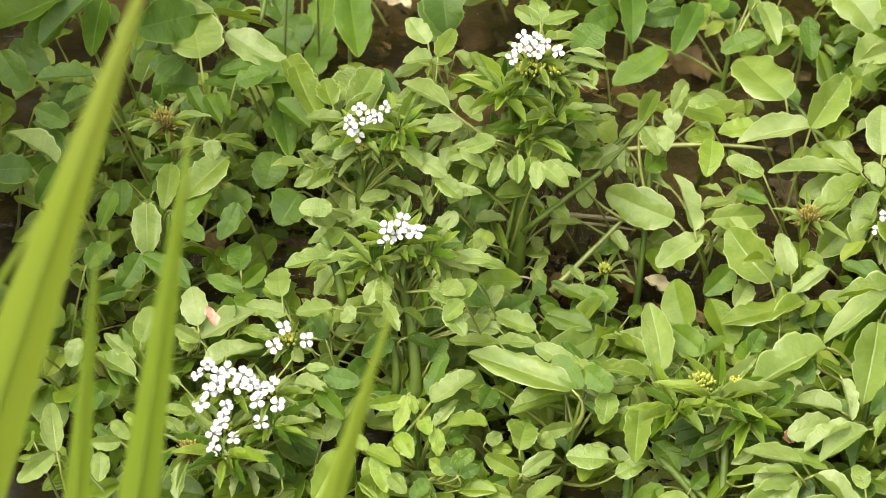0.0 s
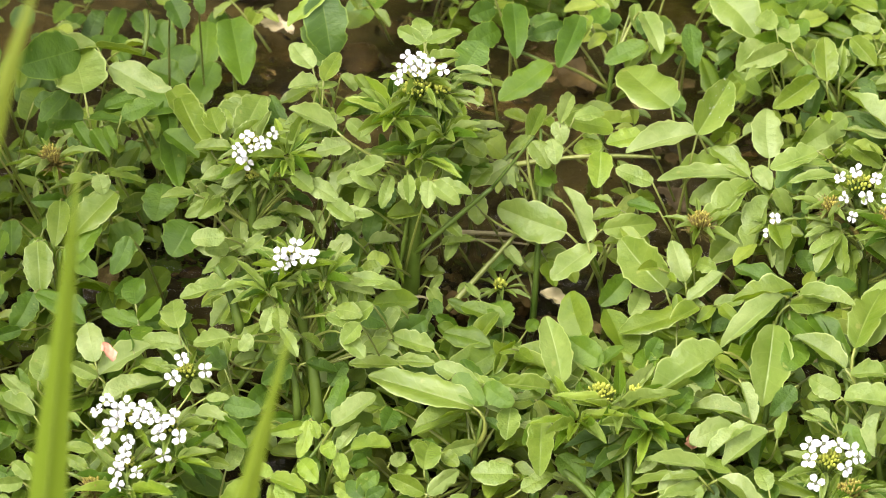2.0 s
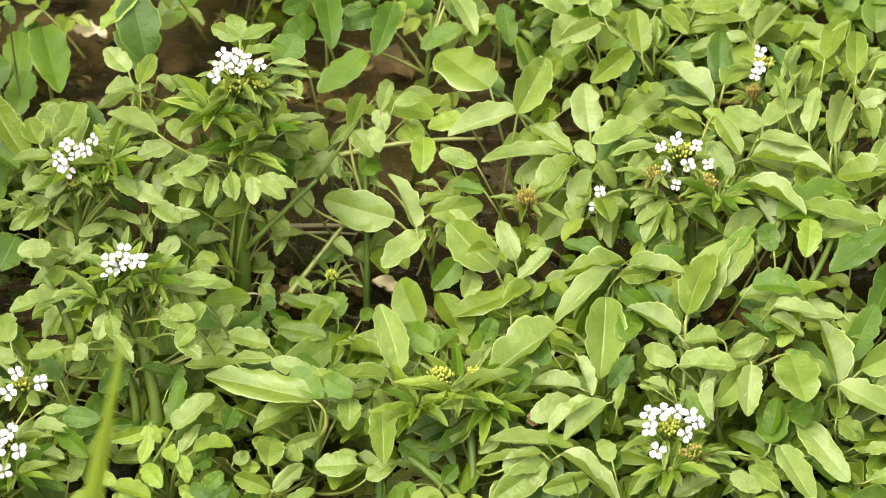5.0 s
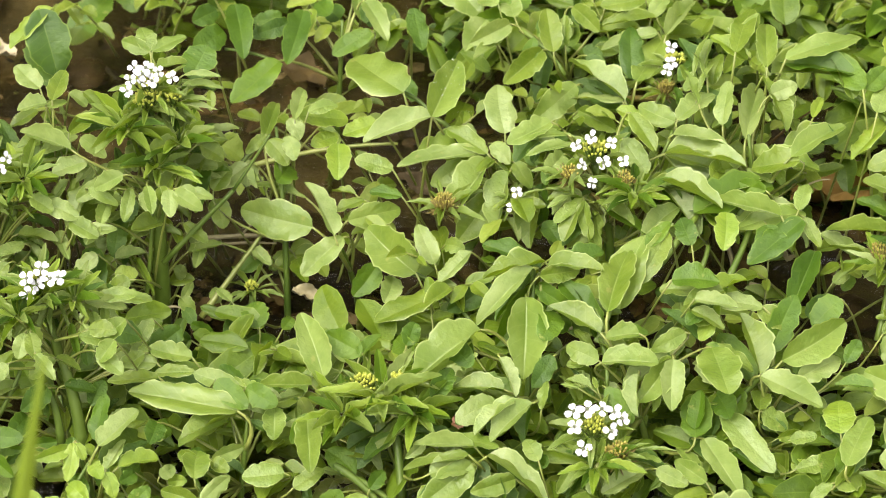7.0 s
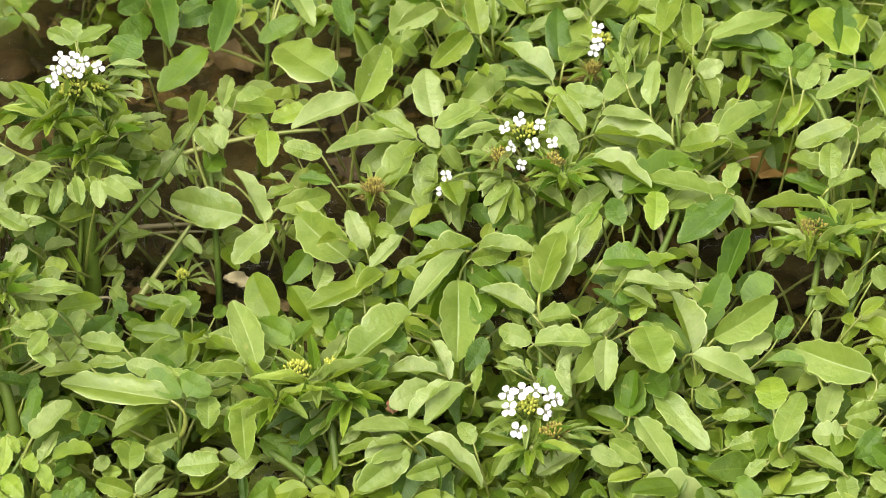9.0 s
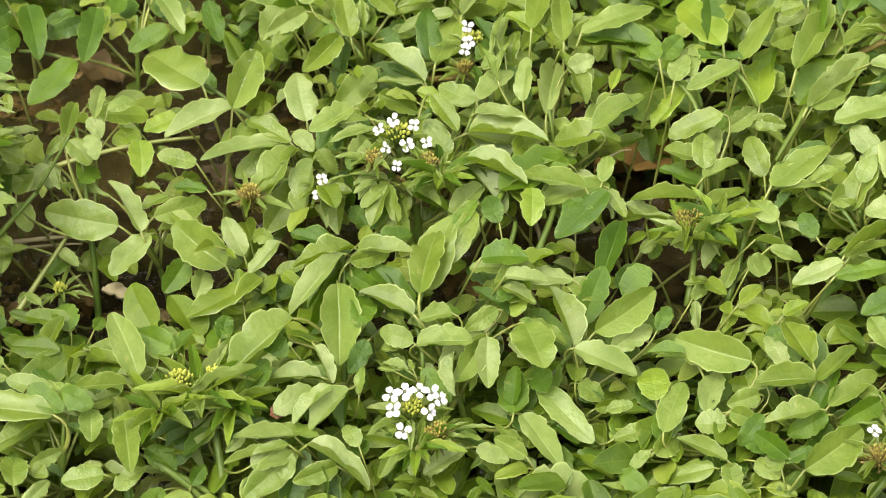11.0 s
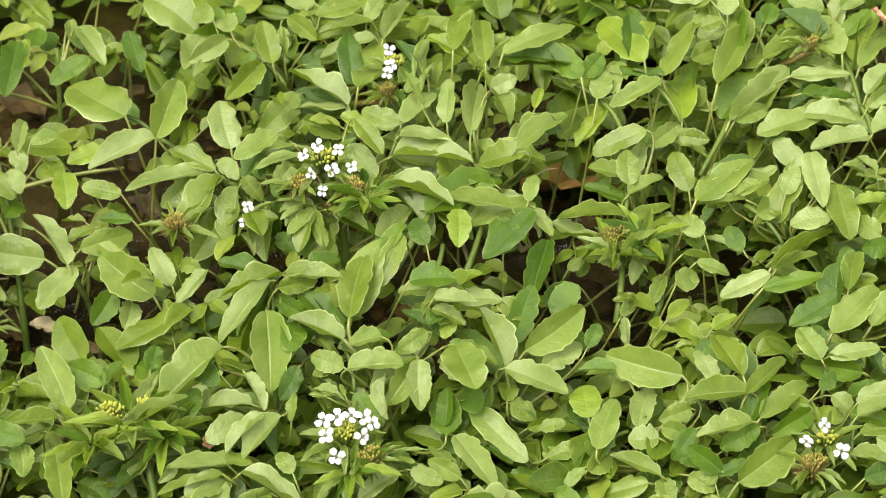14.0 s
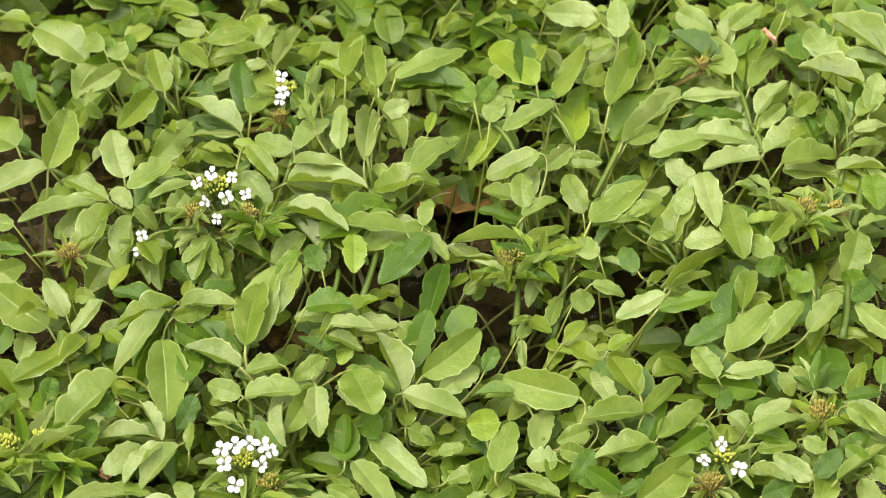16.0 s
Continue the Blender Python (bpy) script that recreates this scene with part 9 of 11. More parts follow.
bud_green, bud_brown = bud_mesh(bud_green_mat), bud_mesh(bud_brown_mat)


def flower_head(root, x, y, z, r, bud):
    """A crowded tip: a short stalk with a dome of buds, and scraps of narrow green round it."""
    at = root.matrix_basis.inverted() @ Vector((x, y, z))
    pts = SPINE[root.name]
    near = min(pts[2:], key=lambda q: (q - at).length + 2 * max(0.0, q.z - at.z + 0.02))
    bm = bmesh.new()
    low = at + Vector((0, 0.002, -0.9 * r - 0.004))
    tube(bm, bow(near, (near + low) / 2 + Vector((0, 0.004, -0.004)), low, 5), [0.0013] * 6, 6)
    n = max(11, int(r * 9800))
    buds = []
    for i in range(n):
        t = (i + 0.5) / n
        rad = r * math.sqrt(t) * pick.uniform(0.85, 1.1)
        a = i * 2.39996
        b = Vector((rad * math.cos(a), rad * 0.8 * math.sin(a), r * 0.6 * (1 - t) + pick.uniform(-0.0012, 0.0012))) + at
        buds.append(b)
        tube(bm, [low, (low + b) / 2 + Vector((0, 0, -0.001)), b], [0.0005, 0.0004, 0.0003], 4)
    spent = bud is bud_brown
    if spent:
        for i in range(2 * n):
            a = pick.uniform(0, math.tau)
            d = Vector((math.cos(a), math.sin(a), pick.uniform(-0.2, 0.9))).normalized() * (0.6 * r + pick.uniform(0.002, 0.005))
            tube(bm, bow(low, low + d * 0.6 + Vector((0, 0, 0.0012)), low + d + Vector((0, 0, 0.0015)), 3), [0.0004, 0.0003, 0.0003, 0.0002], 3)
    head = part("flower_head", mesh_of("flower_head", bm, [spent_mat if spent else stem_mat]), root, None, "spent tip with a brown fringe of thin stalks" if spent else "crowded tip of small buds on thin stalks")
    for b in buds:
        size = pick.uniform(0.0007, 0.0013) if spent else pick.uniform(0.0010, 0.0017)
        part("bud", bud, head, Matrix.Translation(b) @ (b - low).to_track_quat("Z", "Y").to_matrix().to_4x4() @ Matrix.Scale(size, 4))
    for k in range(12):
        a = k * math.tau / 12 + pick.uniform(-0.25, 0.25)
        s = (0.006 + r * 1.4) * pick.uniform(0.7, 1.4)
        d = Vector((math.cos(a), math.sin(a), pick.uniform(-0.1, 0.6))).normalized()
        right = d.cross(Vector((0, 0, 1))).normalized()
        m = Matrix((right, d, right.cross(d))).transposed().to_4x4()
        m.translation = low + d * 0.002 + Vector((0, 0, 0.002))
        part("bract", pick.choice(fresh[NARROW]), head, m @ Matrix.Diagonal((s * 0.18, s, s * 0.6, 1)), "narrow young leaf under the buds")
    return head


def flower(head, x, y, z):
    root = head.parent
    at = root.matrix_basis.inverted() @ Vector((x, y, z))
    to_eye = (EYE - Vector((x, y, z))).normalized()
    way = (to_eye * 0.75 + Vector((pick.uniform(-0.7, 0.7), pick.uniform(-0.5, 0.4), 0.5))).normalized()
    m = Matrix.Translation(at) @ way.to_track_quat("Z", "Y").to_matrix().to_4x4() @ pose(0, 0, 0, 0, 0, pick.uniform(0, 90)) @ Matrix.Scale(pick.uniform(0.0047, 0.0060) * (0.9 if y > 0.69 else 1.0), 4)
    part("flower", pick.choice(FLOWERS), head, m, "four-petalled white flower")



h = flower_head(PLANTS[8], -0.0926, 0.7084, 0.1005, 0.0044, bud_green)
flower(h, -0.0967, 0.7083, 0.1073)
flower(h, -0.0927, 0.7086, 0.1069)
flower(h, -0.0886, 0.7080, 0.1054)
flower(h, -0.0840, 0.7070, 0.1033)
flower(h, -0.0906, 0.7058, 0.1033)
flower(h, -0.0945, 0.7052, 0.1033)
flower(h, -0.0995, 0.7027, 0.1015)
flower(h, -0.0939, 0.7071, 0.1054)
flower(h, -0.0982, 0.7054, 0.1043)

h = flower_head(PLANTS[8], -0.0932, 0.7065, 0.0951, 0.0052, bud_green)

h = flower_head(PLANTS[8], -0.0843, 0.7079, 0.0945, 0.0028, bud_green)

h = flower_head(PLANTS[7], -0.1510, 0.6953, 0.0752, 0.0032, bud_green)
flower(h, -0.1526, 0.6934, 0.0795)
flower(h, -0.1480, 0.6929, 0.0779)
flower(h, -0.1434, 0.6954, 0.0799)
flower(h, -0.1499, 0.6907, 0.0758)
flower(h, -0.1459, 0.6926, 0.0772)
flower(h, -0.1548, 0.6888, 0.0746)
flower(h, -0.1521, 0.6871, 0.0722)
flower(h, -0.1555, 0.6902, 0.0764)

h = flower_head(PLANTS[7], -0.1431, 0.6908, 0.0652, 0.0026, bud_green)

h = flower_head(PLANTS[7], -0.1511, 0.6894, 0.0652, 0.0024, bud_green)

h = flower_head(PLANTS[4], -0.1275, 0.6362, 0.0757, 0.0023, bud_green)
flower(h, -0.1260, 0.6349, 0.0800)
flower(h, -0.1306, 0.6325, 0.0781)
flower(h, -0.1275, 0.6313, 0.0761)
flower(h, -0.1230, 0.6329, 0.0771)
flower(h, -0.1205, 0.6333, 0.0771)
flower(h, -0.1304, 0.6291, 0.0743)

h = flower_head(PLANTS[2], -0.1602, 0.6073, 0.0453, 0.0029, bud_green)
flower(h, -0.1614, 0.6067, 0.0510)
flower(h, -0.1639, 0.6022, 0.0464)
flower(h, -0.1536, 0.6053, 0.0478)

h = flower_head(PLANTS[3], -0.1732, 0.5752, 0.0524, 0.0037, bud_green)
flower(h, -0.1794, 0.5754, 0.0600)
flower(h, -0.1821, 0.5728, 0.0575)
flower(h, -0.1757, 0.5739, 0.0575)
flower(h, -0.1728, 0.5754, 0.0586)
flower(h, -0.1674, 0.5753, 0.0575)
flower(h, -0.1690, 0.5724, 0.0544)
flower(h, -0.1646, 0.5740, 0.0554)
flower(h, -0.1779, 0.5700, 0.0535)
flower(h, -0.1719, 0.5679, 0.0498)
flower(h, -0.1799, 0.5668, 0.0502)
flower(h, -0.1752, 0.5719, 0.0551)

h = flower_head(PLANTS[3], -0.1594, 0.5753, 0.0508, 0.0030, bud_green)
flower(h, -0.1611, 0.5726, 0.0542)
flower(h, -0.1577, 0.5745, 0.0556)
flower(h, -0.1619, 0.5701, 0.0514)
flower(h, -0.1551, 0.5705, 0.0506)
flower(h, -0.1601, 0.5658, 0.0461)

h = flower_head(PLANTS[3], -0.1712, 0.5638, 0.0443, 0.0022, bud_green)
flower(h, -0.1722, 0.5611, 0.0476)
flower(h, -0.1741, 0.5589, 0.0453)
flower(h, -0.1674, 0.5591, 0.0442)
flower(h, -0.1735, 0.5556, 0.0414)
flower(h, -0.1713, 0.5630, 0.0495)

h = flower_head(PLANTS[3], -0.1819, 0.5565, 0.0406, 0.0033, bud_brown)

h = flower_head(PLANTS[0], -0.2232, 0.6887, 0.0706, 0.0041, bud_brown)

h = flower_head(PLANTS[13], -0.0621, 0.6933, 0.0183, 0.0025, bud_green)

h = flower_head(PLANTS[11], 0.0091, 0.7083, 0.0426, 0.0041, bud_brown)

h = flower_head(PLANTS[14], -0.0203, 0.6074, 0.0480, 0.0045, bud_green)

h = flower_head(PLANTS[14], -0.0091, 0.6087, 0.0484, 0.0026, bud_green)

h = flower_head(PLANTS[11], 0.0353, 0.7092, 0.0421, 0.0010, bud_green)
flower(h, 0.0355, 0.7073, 0.0460)
flower(h, 0.0336, 0.7037, 0.0418)

h = flower_head(PLANTS[18], 0.0638, 0.7072, 0.0642, 0.0048, bud_green)
flower(h, 0.0571, 0.7048, 0.0680)
flower(h, 0.0625, 0.7069, 0.0700)
flower(h, 0.0695, 0.7057, 0.0681)
flower(h, 0.0587, 0.7004, 0.0628)
flower(h, 0.0665, 0.7011, 0.0630)
flower(h, 0.0735, 0.7015, 0.0628)
flower(h, 0.0618, 0.6963, 0.0577)

h = flower_head(PLANTS[18], 0.0544, 0.7005, 0.0600, 0.0030, bud_brown)

h = flower_head(PLANTS[18], 0.0737, 0.6981, 0.0574, 0.0036, bud_brown)

h = flower_head(PLANTS[16], 0.0545, 0.5901, 0.0412, 0.0041, bud_green)
flower(h, 0.0479, 0.5902, 0.0480)
flower(h, 0.0524, 0.5907, 0.0482)
flower(h, 0.0570, 0.5907, 0.0479)
flower(h, 0.0480, 0.5868, 0.0440)
flower(h, 0.0611, 0.5901, 0.0468)
flower(h, 0.0634, 0.5888, 0.0451)
flower(h, 0.0598, 0.5861, 0.0422)
flower(h, 0.0505, 0.5822, 0.0385)

h = flower_head(PLANTS[16], 0.0618, 0.5828, 0.0368, 0.0040, bud_brown)

h = flower_head(PLANTS[17], 0.0999, 0.7753, 0.0526, 0.0039, bud_green)
flower(h, 0.0979, 0.7752, 0.0587)
flower(h, 0.0978, 0.7713, 0.0542)
flower(h, 0.0964, 0.7696, 0.0522)

h = flower_head(PLANTS[17], 0.0958, 0.7652, 0.0481, 0.0030, bud_brown)

h = flower_head(PLANTS[20], 0.1642, 0.6729, 0.0410, 0.0052, bud_brown)

h = flower_head(PLANTS[27], 0.2109, 0.5633, 0.0356, 0.0034, bud_green)
flower(h, 0.2094, 0.5634, 0.0415)
flower(h, 0.2030, 0.5612, 0.0373)
flower(h, 0.2139, 0.5570, 0.0350)

h = flower_head(PLANTS[27], 0.2047, 0.5564, 0.0327, 0.0037, bud_brown)

h = flower_head(PLANTS[26], 0.2514, 0.5826, 0.0300, 0.0054, bud_brown)

h = flower_head(PLANTS[24], 0.2731, 0.6694, 0.0477, 0.0049, bud_brown)

h = flower_head(PLANTS[24], 0.2837, 0.6671, 0.0476, 0.0029, bud_brown)

h = flower_head(PLANTS[23], 0.2550, 0.7411, 0.0648, 0.0021, bud_brown)


def whorl(root, x, y, z, many, size):
    """A whorl of narrow young leaflets that arch outwards round a side tip."""
    at = root.matrix_basis.inverted() @ Vector((x, y, z))
    near = min(SPINE[root.name][2:], key=lambda q: (q - at).length + 2 * max(0.0, q.z - at.z + 0.01))
    bm = bmesh.new()
    tube(bm, bow(near, (near + at) / 2 + Vector((0, 0.003, -0.004)), at, 5), [0.0011, 0.0010, 0.0010, 0.0009, 0.0009, 0.0008], 6)
    tip = part("side_tip", mesh_of("side_tip", bm, [stalk_mat]), root, None, "side tip with a whorl of young leaves")
    for k in range(many):
        a = k * math.tau / many + pick.uniform(-0.3, 0.3)
        s = size * pick.uniform(0.7, 1.2)
        d = Vector((math.cos(a), math.sin(a), pick.uniform(0.15, 0.75))).normalized()
        right = d.cross(Vector((0, -0.25, 1))).normalized()
        m = Matrix((right, d, right.cross(d))).transposed().to_4x4()
        m.translation = at + d * 0.0015
        part("young_leaflet", pick.choice((fresh, dark, pale)[k % 3][pick.choice((FOLD, NARROW))]), tip, m @ Matrix.Diagonal((s * 0.24, s, s * 0.6, 1)))


whorl(PLANTS[8], -0.1014, 0.7035, 0.0835, 15, 0.0160)
whorl(PLANTS[8], -0.0836, 0.7027, 0.0770, 15, 0.0150)
whorl(PLANTS[8], -0.0917, 0.6997, 0.0697, 15, 0.0161)
whorl(PLANTS[7], -0.1516, 0.6922, 0.0661, 15, 0.0141)
whorl(PLANTS[7], -0.1389, 0.6960, 0.0687, 15, 0.0131)
whorl(PLANTS[4], -0.1271, 0.6341, 0.0680, 15, 0.0134)
whorl(PLANTS[4], -0.1351, 0.6297, 0.0630, 15, 0.0134)
whorl(PLANTS[4], -0.1165, 0.6345, 0.0655, 15, 0.0134)
whorl(PLANTS[14], -0.0146, 0.6041, 0.0423, 15, 0.0188)
whorl(PLANTS[14], -0.0276, 0.6005, 0.0400, 15, 0.0169)
whorl(PLANTS[14], -0.0042, 0.6010, 0.0391, 15, 0.0169)
whorl(PLANTS[16], 0.0546, 0.5793, 0.0328, 15, 0.0138)
whorl(PLANTS[3], -0.1699, 0.5566, 0.0369, 15, 0.0147)
whorl(PLANTS[3], -0.1569, 0.5670, 0.0424, 15, 0.0129)
whorl(PLANTS[18], 0.0770, 0.6941, 0.0521, 15, 0.0130)
whorl(PLANTS[20], 0.1635, 0.6670, 0.0355, 15, 0.0140)
whorl(PLANTS[20], 0.1740, 0.6700, 0.0374, 15, 0.0141)
whorl(PLANTS[26], 0.2505, 0.5777, 0.0263, 15, 0.0134)
whorl(PLANTS[24], 0.2714, 0.6633, 0.0436, 15, 0.0143)


# ---- undergrowth: low plants that fill the bed between ----
def cress(seed, tone_kit):
    """A small watercress plant with compound leaves round a short branched stem, to be copied."""
    rng = random.Random(seed)
    root = tagged(new("low_watercress"), "low green watercress filling the bed between taller plants", "plant", "undergrowth plants")
    foot, top = Vector((0, 0, -0.03)), Vector((rng.uniform(-0.01, 0.01), rng.uniform(-0.01, 0.01), 0.034))
    pts = bow(foot, Vector((0, 0, 0.01)), top, 4)
    bm = bmesh.new()
    tube(bm, pts, [0.0016, 0.0015, 0.0014, 0.0013, 0.0011], 6)
    blades = []
    for k in range(7):
        a = k * 2.4 + rng.uniform(-0.3, 0.3)
        start = pts[1 + k % 4]
        reach = rng.uniform(0.022, 0.046)
        out = Vector((math.cos(a), math.sin(a), 0))
        end = start + out * reach + Vector((0, 0, rng.uniform(-0.004, 0.014)))
        line = bow(start, (start + end) / 2 + Vector((0, 0, 0.006)), end, 4)
        sub = bmesh.new()
        tube(sub, line, [0.0008, 0.0007, 0.0006, 0.0005, 0.0005], 4)
        part("leaf_stalk", mesh_of("leaf_stalk", sub, [stalk_mat]), root)
        side = Vector((-math.sin(a), math.cos(a), 0))
        for at, way, size in ((line[4], out, 0.024), (line[3], side + out * 0.5, 0.017), (line[3], -side + out * 0.5, 0.017)):
            s = size * rng.uniform(0.8, 1.3)
            d = (way + Vector((0, 0, rng.uniform(-0.35, 0.25)))).normalized()
            up = Vector((rng.uniform(-0.35, 0.35), rng.uniform(-0.5, 0.2), 1))
            right = d.cross(up).normalized()
            m = Matrix((right, d, right.cross(d))).transposed().to_4x4()
            m.translation = at
            blades.append((rng.choice(tone_kit[rng.choice((0, 0, 1))]), m @ Matrix.Diagonal((s * rng.uniform(0.5, 0.68), s, s * 0.8, 1))))
    part("stem", mesh_of("stem", bm, [stem_mat]), root)
    for me, m in blades:
        part("leaflet", me, root, m)
    return root


# Three of the five models use the darker blades, with shade in the colour.
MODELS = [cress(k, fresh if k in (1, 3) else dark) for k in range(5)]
for k, ob in enumerate(MODELS):
    ob.matrix_basis = pose(-0.10 + 0.09 * k, 1.02, -0.005, 0, 0, 70 * k)


def undergrowth(x, y, turn, size, which):
    # Rear plants swap to darker models: their shade comes from leaf colour.
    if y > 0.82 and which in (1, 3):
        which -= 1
    deep = 0.022 if y < 0.82 or (x < -0.12 and y < 1.0) else 0.005
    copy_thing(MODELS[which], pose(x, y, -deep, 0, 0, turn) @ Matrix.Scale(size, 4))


undergrowth(-0.202, 0.525, 260, 0.69, 4)
undergrowth(-0.236, 0.604, 95, 0.73, 0)
undergrowth(-0.287, 0.750, 202, 0.73, 3)
undergrowth(-0.391, 1.017, 327, 1.06, 2)
undergrowth(-0.187, 0.535, 282, 0.63, 0)
undergrowth(-0.232, 0.655, 148, 0.67, 3)
undergrowth(-0.260, 0.723, 26, 0.61, 3)
undergrowth(-0.161, 0.523, 97, 0.68, 1)
undergrowth(-0.191, 0.602, 0, 0.85, 2)
undergrowth(-0.331, 1.039, 294, 1.04, 0)
undergrowth(-0.204, 0.749, 309, 0.81, 0)
undergrowth(-0.139, 0.545, 143, 0.73, 1)
undergrowth(-0.194, 0.750, 67, 0.72, 0)
undergrowth(-0.242, 1.070, 169, 1.22, 2)
undergrowth(-0.098, 0.559, 277, 0.69, 0)
undergrowth(-0.132, 0.680, 314, 0.58, 3)
undergrowth(-0.094, 0.643, 141, 0.84, 1)
undergrowth(-0.170, 1.085, 207, 1.11, 2)
undergrowth(-0.082, 0.642, 59, 0.85, 3)
undergrowth(-0.107, 0.924, 273, 1.16, 4)
undergrowth(-0.132, 1.094, 114, 1.18, 0)
undergrowth(-0.088, 0.929, 328, 0.87, 4)
undergrowth(-0.100, 1.001, 158, 0.86, 4)
undergrowth(-0.031, 0.540, 175, 0.56, 4)
undergrowth(-0.039, 0.626, 32, 0.62, 3)
undergrowth(-0.058, 0.947, 252, 1.14, 4)
undergrowth(-0.066, 1.082, 267, 1.11, 4)
undergrowth(-0.028, 0.940, 22, 0.84, 4)
undergrowth(-0.022, 1.018, 47, 0.88, 4)
undergrowth(-0.042, 1.108, 206, 1.24, 2)
undergrowth(0.005, 0.653, 55, 0.71, 1)
undergrowth(0.005, 1.006, 298, 1.05, 0)
undergrowth(0.008, 1.097, 223, 1.14, 0)
undergrowth(0.016, 0.556, 104, 0.60, 4)
undergrowth(0.021, 0.637, 69, 0.73, 1)
undergrowth(0.033, 0.851, 49, 0.61, 0)
undergrowth(0.029, 1.013, 64, 1.07, 0)
undergrowth(0.031, 0.566, 59, 0.84, 4)
undergrowth(0.040, 0.628, 36, 0.80, 3)
undergrowth(0.037, 0.693, 291, 0.70, 3)
undergrowth(0.048, 0.876, 48, 0.83, 4)
undergrowth(0.050, 0.957, 167, 1.17, 2)
undergrowth(0.061, 1.015, 6, 1.10, 4)
undergrowth(0.052, 0.567, 84, 0.61, 0)
undergrowth(0.057, 0.614, 322, 0.79, 3)
undergrowth(0.073, 0.778, 59, 0.63, 1)
undergrowth(0.084, 0.856, 355, 0.81, 2)
undergrowth(0.092, 0.946, 36, 1.15, 2)
undergrowth(0.087, 0.996, 319, 1.27, 0)
undergrowth(0.095, 1.106, 337, 0.98, 2)
undergrowth(0.069, 0.557, 328, 0.85, 1)
undergrowth(0.133, 1.009, 290, 1.26, 0)
undergrowth(0.100, 0.614, 253, 0.60, 4)
undergrowth(0.127, 0.775, 187, 0.73, 4)
undergrowth(0.129, 0.861, 151, 0.64, 0)
undergrowth(0.149, 1.015, 203, 1.23, 0)
undergrowth(0.103, 0.539, 124, 0.63, 0)
undergrowth(0.119, 0.642, 125, 0.69, 4)
undergrowth(0.166, 0.911, 327, 1.10, 4)
undergrowth(0.188, 0.993, 70, 1.19, 2)
undergrowth(0.126, 0.557, 139, 0.66, 4)
undergrowth(0.183, 0.864, 20, 1.22, 4)
undergrowth(0.189, 0.911, 52, 1.11, 0)
undergrowth(0.236, 1.068, 245, 0.99, 2)
undergrowth(0.131, 0.538, 38, 0.80, 0)
undergrowth(0.192, 0.774, 78, 0.60, 4)
undergrowth(0.206, 0.841, 218, 0.83, 4)
undergrowth(0.221, 0.897, 42, 0.86, 2)
undergrowth(0.247, 0.985, 4, 0.96, 0)
undergrowth(0.264, 1.077, 253, 1.14, 4)
undergrowth(0.153, 0.532, 336, 0.62, 2)
undergrowth(0.167, 0.598, 351, 0.72, 2)
undergrowth(0.209, 0.752, 264, 0.83, 1)
undergrowth(0.259, 0.907, 188, 1.16, 2)
undergrowth(0.280, 0.991, 232, 0.90, 2)
undergrowth(0.195, 0.602, 279, 0.64, 0)
undergrowth(0.228, 0.734, 332, 0.58, 3)
undergrowth(0.252, 0.815, 235, 0.71, 2)
undergrowth(0.298, 0.971, 316, 0.86, 0)
undergrowth(0.330, 1.055, 193, 1.21, 0)
undergrowth(0.195, 0.544, 5, 0.71, 0)
undergrowth(0.233, 0.683, 85, 0.66, 2)
undergrowth(0.305, 0.896, 31, 0.91, 2)
undergrowth(0.325, 0.962, 101, 0.97, 0)
undergrowth(0.358, 1.035, 260, 1.04, 0)
undergrowth(0.206, 0.538, 159, 0.82, 4)
undergrowth(0.260, 0.662, 338, 0.84, 4)
undergrowth(0.281, 0.719, 111, 0.67, 1)
undergrowth(0.313, 0.800, 140, 0.70, 0)
undergrowth(0.362, 0.944, 310, 1.15, 0)
undergrowth(0.269, 0.640, 104, 0.60, 1)
undergrowth(0.331, 0.780, 300, 0.69, 4)
undergrowth(0.367, 0.857, 349, 1.01, 0)
undergrowth(0.420, 1.008, 161, 1.26, 2)


# ---- carpet of small leaves low over the water ----
# open water: middle x, y and half sizes in millimetres
POOLS = (
    (-96, 871, 34, 25),
    (-59, 852, 26, 25),
    (-132, 862, 36, 34),
    (-40, 849, 40, 18),
    (-74, 820, 14, 14),
    (-76, 727, 26, 20),
    (-38, 705, 21, 16),
    (-219, 863, 29, 25),
    (-191, 723, 24, 28),
    (162, 753, 18, 21),
    (155, 671, 10, 14),
    (130, 620, 9, 8),
    (-285, 708, 20, 21),
    (-183, 839, 28, 33),
    (-8, 778, 18, 11),
    (-88, 719, 19, 16),
    (-59, 607, 18, 14),
    (235, 627, 8, 9),
    (81, 700, 13, 13),
    (30, 823, 14, 23),
    (-20, 808, 18, 11),
    (149, 700, 7, 8),
)


def covers_pool(p, reach=1.0):
    """Whether a low leaf, seen from the camera, would cover one of the open pools."""
    return any(((1000 * p.x - x) / a) ** 2 + ((1000 * p.y + 1100 * p.z - y) / b) ** 2 < reach for x, y, a, b in POOLS)


